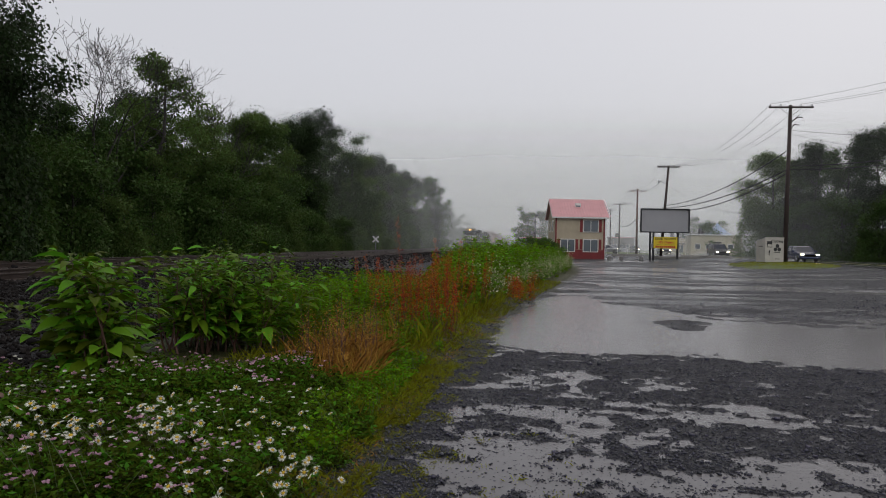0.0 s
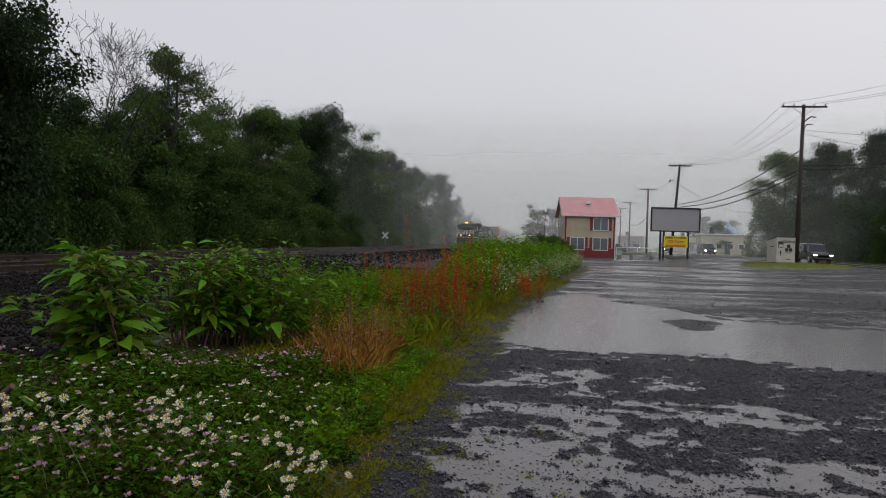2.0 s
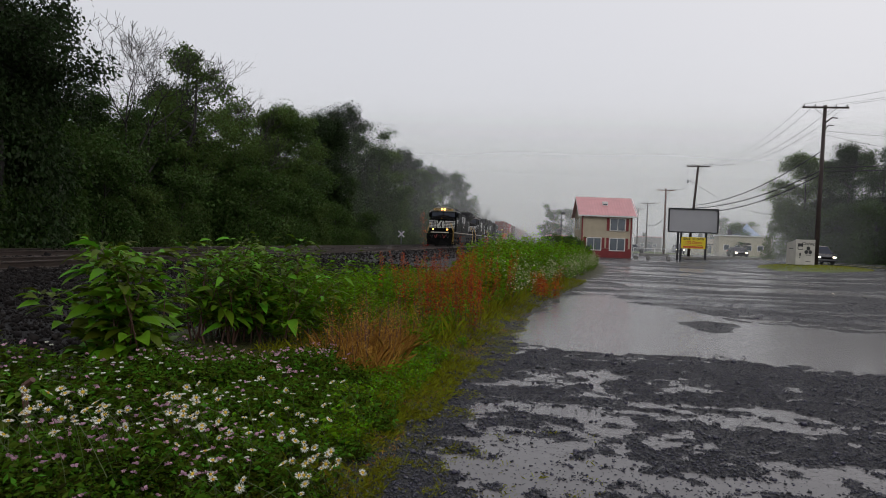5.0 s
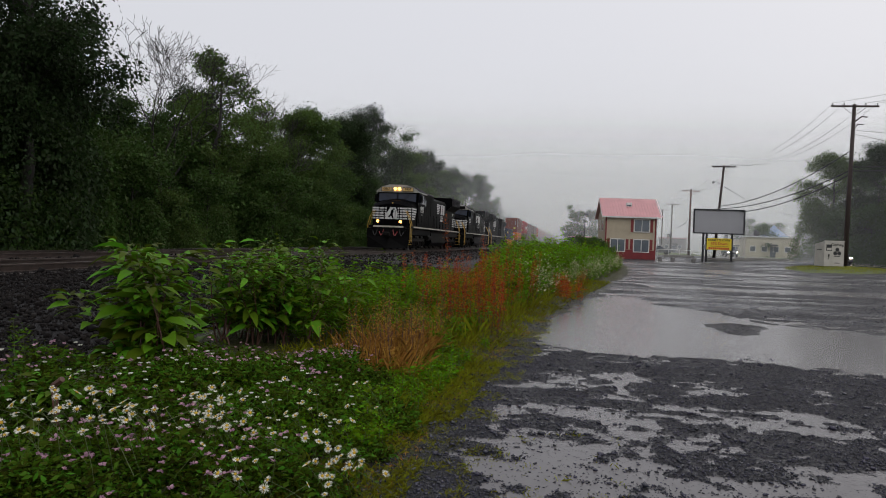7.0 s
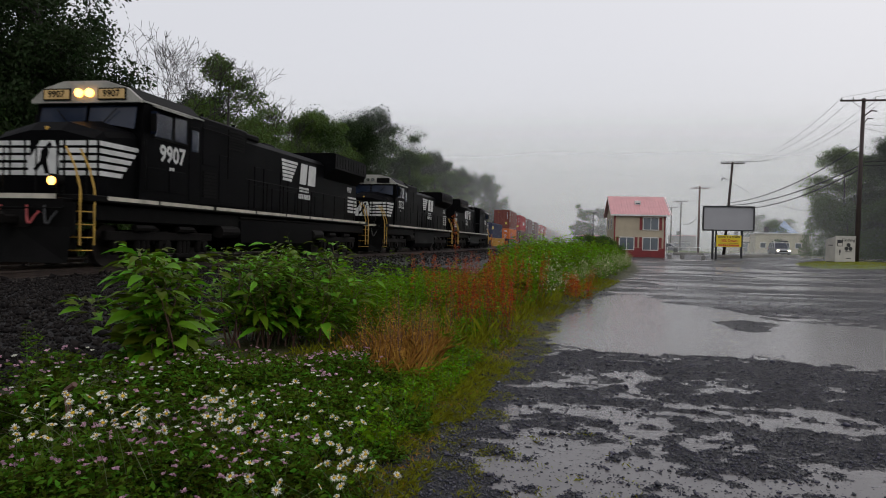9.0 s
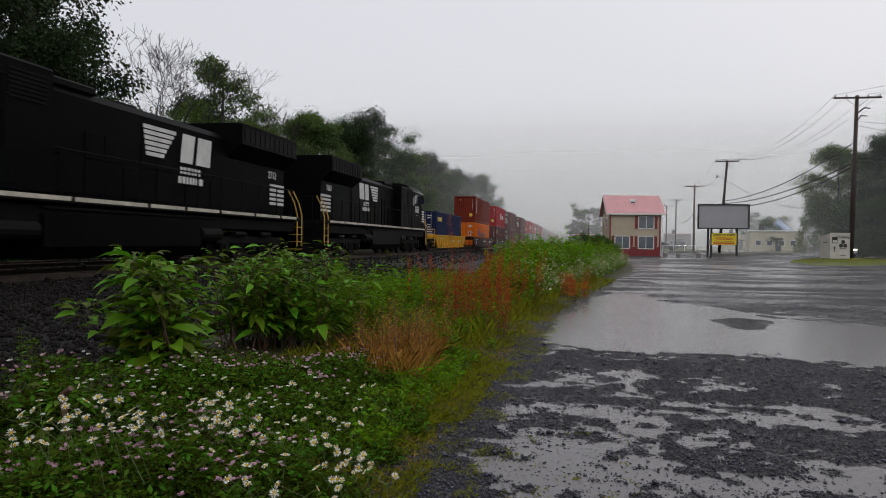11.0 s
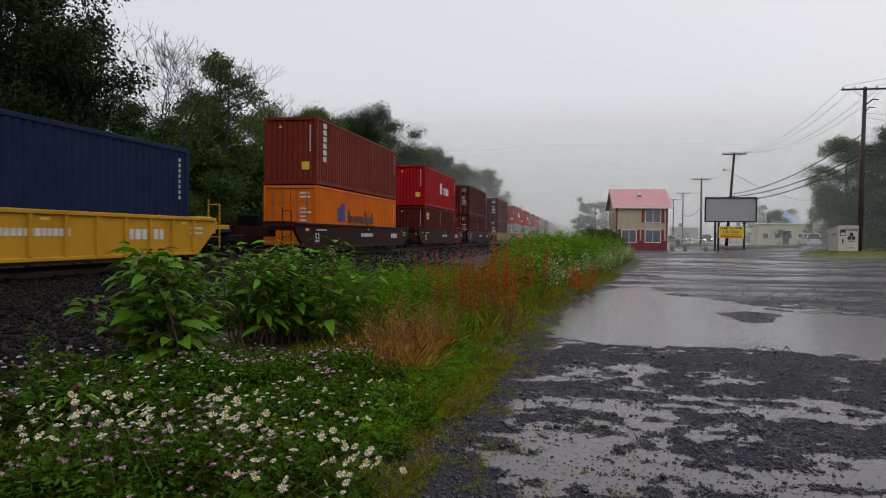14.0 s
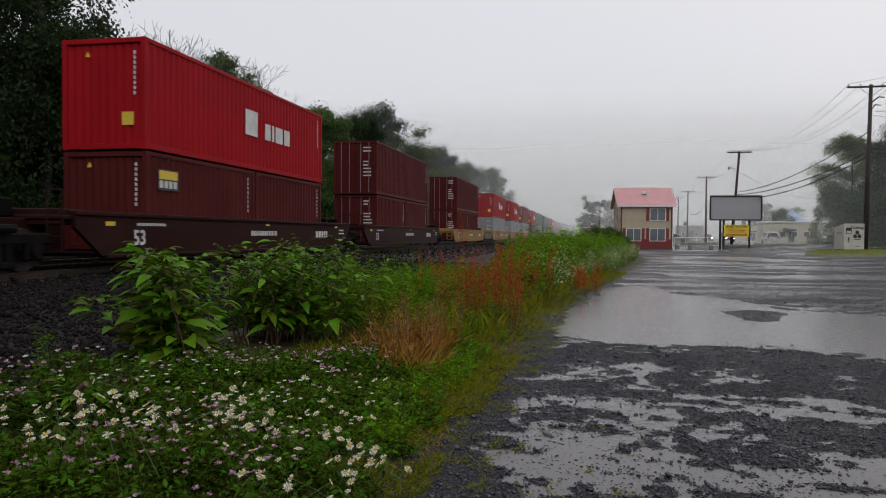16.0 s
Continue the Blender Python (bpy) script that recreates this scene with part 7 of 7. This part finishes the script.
# ---- buildings across the road ----
def long_shed(x, y, w, d, h, turn, mat, roofmat, label, windows=3):
    z = ROAD_Z - 0.05
    b = tagged(empty("commercial_building", pose(x, y, z, 0, 0, turn)), label, "building")
    part("wall", boxes((0, w, 0, d, 0, h)), mat, b)
    part("roof", boxes((-0.25, w + 0.25, -0.25, d + 0.25, h, h + 0.22), bevel=0.03), roofmat, b)
    for k in range(windows):
        xx = 0.8 + k * (w - 1.4) / windows
        wdw = part("window", boxes((xx, xx + 1.1, -0.05, 0.02, 1.0, 2.1), bevel=0.02), M["white_trim"], b)
        part("pane", boxes((xx + 0.1, xx + 1.0, -0.06, -0.05, 1.1, 2.0)), M["glass"], wdw)
    part("door", boxes((w * 0.46, w * 0.46 + 1.0, -0.05, 0.02, 0.0, 2.1), bevel=0.02), M["glass"], b, "dark door")
    part("awning", boxes((w * 0.42, w * 0.42 + 1.6, -1.0, 0.0, 2.2, 2.5), bevel=0.05), M["steel_post"], b)
    part("roof_vent", boxes((1.6, 2.5, 1.0, 2.0, h + 0.2, h + 1.4), bevel=0.04), M["steel_post"], b)
    return b


long_shed(33.0, 148, 9.6, 9.0, 3.75, -6, M["cream_wall"], M["white_trim"], "low cream commercial building across the wet road", 4)
long_shed(26.5, 225, 7.0, 8.0, 4.0, 0, M["concrete"], M["roof_red"], "distant grey building with red roof in mist", 3)
long_shed(38.0, 200, 8.0, 8.0, 3.8, 0, M["siding"], M["concrete"], "distant pale building in mist", 3)
long_shed(0.2, 150, 3.4, 6.0, 2.6, 8, M["concrete"], M["roof_red"], "small grey outbuilding with red roof behind the weeds", 1)
silo = tagged(empty("round_barn", pose(54, 210, ROAD_Z - 0.1)), "round building with a blue cone roof and cupola", "building")
part("wall", rod(bmesh.new(), (0, 0, 0), (0, 0, 4.0), 4.6, 20), M["cream_wall"], silo)
part("roof", rod(bmesh.new(), (0, 0, 4.0), (0, 0, 7.4), 5.2, 20, 1.1), M["blue_roof"], silo, "blue cone roof")
part("cupola", rod(bmesh.new(), (0, 0, 7.4), (0, 0, 8.4), 1.0, 10, 0.2), M["blue_roof"], silo)

# ---- the wooded hill that closes the valley, and rain mist over the fields ----
hx, hy = np.meshgrid(np.linspace(-900, 1300, 90), np.linspace(430, 900, 16))
hz = (8 + 32 * fbm(hx, hy, 260, 4, 1.0)) * step_up(hy, 425, 760) * (0.25 + 0.75 * step_up(hx, -60, 420)) - 1.0
hn = hx.shape[1]
i, j = np.meshgrid(np.arange(hn - 1), np.arange(hx.shape[0] - 1))
h0 = (j * hn + i).ravel()
M["hill"] = node_mat("wooded_hillside", (0.045, 0.07, 0.035), 0.9, 0.6, 0.02, 0.8, fine=0.2)
tagged(new("backdrop", mesh_np("backdrop", np.stack([hx, hy, hz], -1).reshape(-1, 3), np.stack([h0, h0 + 1, h0 + hn + 1, h0 + hn], 1), [M["hill"]], True)), "wooded hill lost in rain mist", "hill", kind="structure")
for y, density, top in ((86, 0.055, 26), (116, 0.085, 30), (150, 0.13, 34), (190, 0.19, 40), (240, 0.27, 48), (315, 0.40, 60), (420, 0.62, 75)):
    bm = bmesh.new()
    vs = [bm.verts.new(p) for p in ((-900, y, -1.5), (1200, y, -1.5), (1200, y, top), (-900, y, top))]
    bm.faces.new(vs)
    tagged(part("mist", bm, mist_mat("rain_mist", density, top)), "thin grey veil of rain mist", "mist", kind="stuff")

# crossbuck at the wood's edge
cbk = tagged(empty("crossbuck_sign", pose(-20.6, 100, float(ground_z(-20.6, 100)))), "white crossed boards on a thin post by the track", "railway sign")
part("post", rod(bmesh.new(), (0, 0, 0), (0, 0, 2.3), 0.05, 8), M["porcelain"], cbk)
for a in (45, -45):
    part("board", boxes((-0.6, 0.6, -0.03 - 0.01 * (a > 0), -0.01 - 0.01 * (a > 0), -0.1, 0.1), bevel=0.004), M["white_trim"], cbk, m=pose(0, -0.05, 1.75, 0, a, 0))

# spray hanging over the wet road
for y, density in ((84, 0.045), (104, 0.05)):
    bm = bmesh.new()
    vs = [bm.verts.new(p) for p in ((22.5, y, 0.2), (95, y, 0.2), (95, y, 15), (22.5, y, 15))]
    bm.faces.new(vs)
    tagged(part("road_mist", bm, mist_mat("road_mist", density, 15.0)), "thin spray hanging over the wet road", "mist", kind="stuff")


# ---- cars on the road ----
CAR_PAINT = {"blue": node_mat("dark_blue_car_paint", (0.02, 0.03, 0.075), 0.2, 0.8, 2.0, 0.0, spec=0.6, coat=0.4), "black": node_mat("black_car_paint", (0.012, 0.013, 0.015), 0.2, 0.8, 2.0, 0.0, spec=0.6, coat=0.4),
             "grey": node_mat("dark_grey_car_paint", (0.05, 0.05, 0.055), 0.22, 0.8, 2.0, 0.0, spec=0.6, coat=0.4), "silver": node_mat("silver_car_paint", (0.30, 0.31, 0.33), 0.25, 0.85, 2.0, 0.0, 0.3, coat=0.4),
             "white": node_mat("white_car_paint", (0.62, 0.62, 0.62), 0.25, 0.88, 2.0, 0.0, coat=0.4)}
M["spray"] = mist_mat("tyre_spray", 0.16, 1.9)
CAR_WHEELS = []


def road_car(paint_name, tall, label, towards=True):
    """A car with its nose towards -y, tyres on z = 0."""
    t = tagged(empty("car"), label, "car", "cars on the road")
    W, L, H = 0.92, 2.3, 1.74 if tall else 1.46
    belt = 1.02 if tall else 0.92
    body = CAR_PAINT[paint_name]
    bm = bmesh.new()
    prism(bm, [(-L, 0.35), (-L, 0.72), (-L + 0.12, belt - 0.18), (-L + 1.15, belt), (L - 0.35, belt), (L, belt - 0.12), (L, 0.4), (L - 0.15, 0.28), (-L + 0.2, 0.25)], -W, W, "x")
    bmesh.ops.bevel(bm, geom=[e for e in bm.edges if abs(e.verts[0].co.x) > W - 0.01 and abs(e.verts[1].co.x) > W - 0.01 and e.verts[0].co.x * e.verts[1].co.x > 0], offset=0.07, segments=2, affect="EDGES")
    part("body", bm, body, t, smooth=False)
    a, b = -L + 1.1, L - (0.15 if tall else 0.55)
    c, d = a + 0.75, b - (0.25 if tall else 0.75)

    def loft(z0, z1, y0, y1, y2, y3, w0, w1):
        bm = bmesh.new()
        lo = [bm.verts.new(p) for p in ((-w0, y0, z0), (w0, y0, z0), (w0, y3, z0), (-w0, y3, z0))]
        hi = [bm.verts.new(p) for p in ((-w1, y1, z1), (w1, y1, z1), (w1, y2, z1), (-w1, y2, z1))]
        for k in range(4):
            bm.faces.new((lo[k], lo[(k + 1) % 4], hi[(k + 1) % 4], hi[k]))
        bm.faces.new(hi)
        bm.faces.new(lo[::-1])
        return bm
    part("greenhouse", loft(belt - 0.02, H - 0.04, a, c, d, b, W - 0.06, W - 0.22), M["cab_glass"], t, "dark wet windows")
    part("roof", loft(H - 0.06, H, c - 0.05, c + 0.1, d - 0.1, d + 0.05, W - 0.2, W - 0.3), body, t)
    for s in (-1, 1):
        for y0, z0, y1, z1 in ((a, belt, c, H - 0.05), (d, H - 0.05, b, belt)):
            part("pillar", rod(bmesh.new(), (s * (W - 0.07 if z0 < z1 else W - 0.22), y0, z0), (s * (W - 0.22 if z0 < z1 else W - 0.07), y1, z1), 0.045, 6), body, t)
        part("centre_pillar", rod(bmesh.new(), (s * (W - 0.06), 0.1, belt), (s * (W - 0.21), 0.15, H - 0.05), 0.04, 6), body, t)
        part("mirror", boxes((min(s * (W - 0.02), s * (W + 0.2)), max(s * (W - 0.02), s * (W + 0.2)), a + 0.35, a + 0.5, belt - 0.02, belt + 0.14), bevel=0.03), body, t)
        part("headlight", boxes((min(s * 0.52, s * 0.84), max(s * 0.52, s * 0.84), -L - 0.015, -L + 0.1, 0.60, 0.74), bevel=0.03), M["lamp_white"] if towards else M["chrome"], t, "lit headlight" if towards else "")
        part("tail_lamp", boxes((min(s * 0.66, s * 0.88), max(s * 0.66, s * 0.88), L - 0.08, L + 0.015, 0.68, 0.95 if not tall else 1.15), bevel=0.02), M["lamp_red"], t, "red tail lamp")
    part("grille", boxes((-0.5, 0.5, -L - 0.02, -L + 0.05, 0.48, 0.68), bevel=0.02), M["black_dull"], t)
    part("bumper", boxes((-W + 0.06, W - 0.06, -L - 0.06, -L + 0.1, 0.3, 0.46), (-W + 0.06, W - 0.06, L - 0.1, L + 0.06, 0.34, 0.5), bevel=0.04), body, t)
    part("number_plate", boxes((-0.26, 0.26, L + 0.05, L + 0.07, 0.62, 0.76)), M["white_trim"], t, "blank pale plate")
    for s in (-1, 1):
        for y in (-1.42, 1.38):
            w = part("wheel", rod(bmesh.new(), (-0.1, 0, 0), (0.1, 0, 0), 0.33, 18), M["rubber"], t, "black tyre", m=pose(s * (W - 0.1), y, 0.33))
            rim = bmesh.new()
            for k in range(5):
                a5 = k * 2 * math.pi / 5
                rod(rim, (s * 0.105, 0, 0), (s * 0.105, 0.2 * math.cos(a5), 0.2 * math.sin(a5)), 0.03, 5)
            rod(rim, (s * 0.1, 0, 0), (s * 0.115, 0, 0), 0.08, 8)
            part("rim", rim, M["chrome"], w)
            CAR_WHEELS.append((w, s * (W - 0.1), y, t))
    # the spray that the tyres throw up travels with the car
    for k, (y, h, w) in enumerate(((L + 0.5, 1.1, 1.5), (L + 2.2, 1.3, 1.9), (L + 4.5, 1.0, 2.1))):
        bm = bmesh.new()
        vs = [bm.verts.new((w * math.cos(q), y, 0.02 + h * math.sin(q))) for q in [math.pi * i / 10 for i in range(11)]]
        bm.faces.new(vs)
        part("spray", bm, M["spray"], t, "thin white tyre spray")
    return t


# paint, tall body, label, lane x, where along the road at t = 0, metres a second (towards the lens negative)
ROAD_CARS = (
    (road_car("blue", False, "dark blue sedan with lit headlights on the wet road"), 26.0, 71.4, -12.9),
    (road_car("black", True, "black sport utility car with lit headlights in spray"), 26.0, 100.5, -14.7),
    (road_car("grey", True, "dark grey car with lit headlights in road spray"), 26.0, 138.0, -12.6),
    (road_car("grey", False, "dark sedan with lit headlights in road spray"), 26.0, 173.5, -13.6),
    (road_car("silver", True, "silver van with lit headlights in road spray"), 26.0, 213.0, -12.2),
    (road_car("grey", True, "distant car with lit headlights in the mist"), 26.0, 292.0, -9.2),
    (road_car("silver", False, "distant sedan with lit headlights in the mist"), 26.0, 345.0, -11.0),
    (road_car("white", True, "white utility car driving away in spray", False), 29.9, -68.0, 12.35))
parked = road_car("silver", False, "silver parked car beyond the drive", False)
parked.matrix_basis = pose(14.5, 128, 0.28, 0, 0, 75)
for o in [o for o in parked.children if o.name.startswith("spray")]:
    bpy.data.objects.remove(o)
pk2 = road_car("black", False, "dark parked car beyond the drive", False)
pk2.matrix_basis = pose(11.5, 126, 0.25, 0, 0, 80)
for o in [o for o in pk2.children if o.name.startswith("spray")]:
    bpy.data.objects.remove(o)


# ---- what moves ----
def motions():
    times = [0.5 * k for k in range(33)]
    for ob, mid, z, turn in TRAIN:
        walk(ob, [(t, pose(TRACK_X, mid + SPEED * (16.0 - t), RAIL_Z + z, 0, 0, turn)) for t in times])
    fine = [k / FPS for k in range(16 * FPS + 1)]
    # the engines' wheels roll on the rails
    for o, r, turn in wheel_parts:
        if r < 0.5:
            continue
        c = o.matrix_basis.translation.copy()
        way = 1 if turn == 0 else -1
        walk(o, [(t, pose(c.x, c.y, c.z, way * math.degrees(SPEED * t / r), 0, 0)) for t in fine])
    for car, x, y0, v in ROAD_CARS:
        turn = 0 if v < 0 else 180
        walk(car, [(t, pose(x, y0 + v * t, ROAD_Z + 0.004, 0, 0, turn)) for t in times])
    moving = [c[0] for c in ROAD_CARS]
    for w, x, y, car in CAR_WHEELS:
        if car in moving:
            v = abs(ROAD_CARS[moving.index(car)][3])
            walk(w, [(t, pose(x, y, 0.33, math.degrees(v * t / 0.33), 0, 0)) for t in fine])


motions()
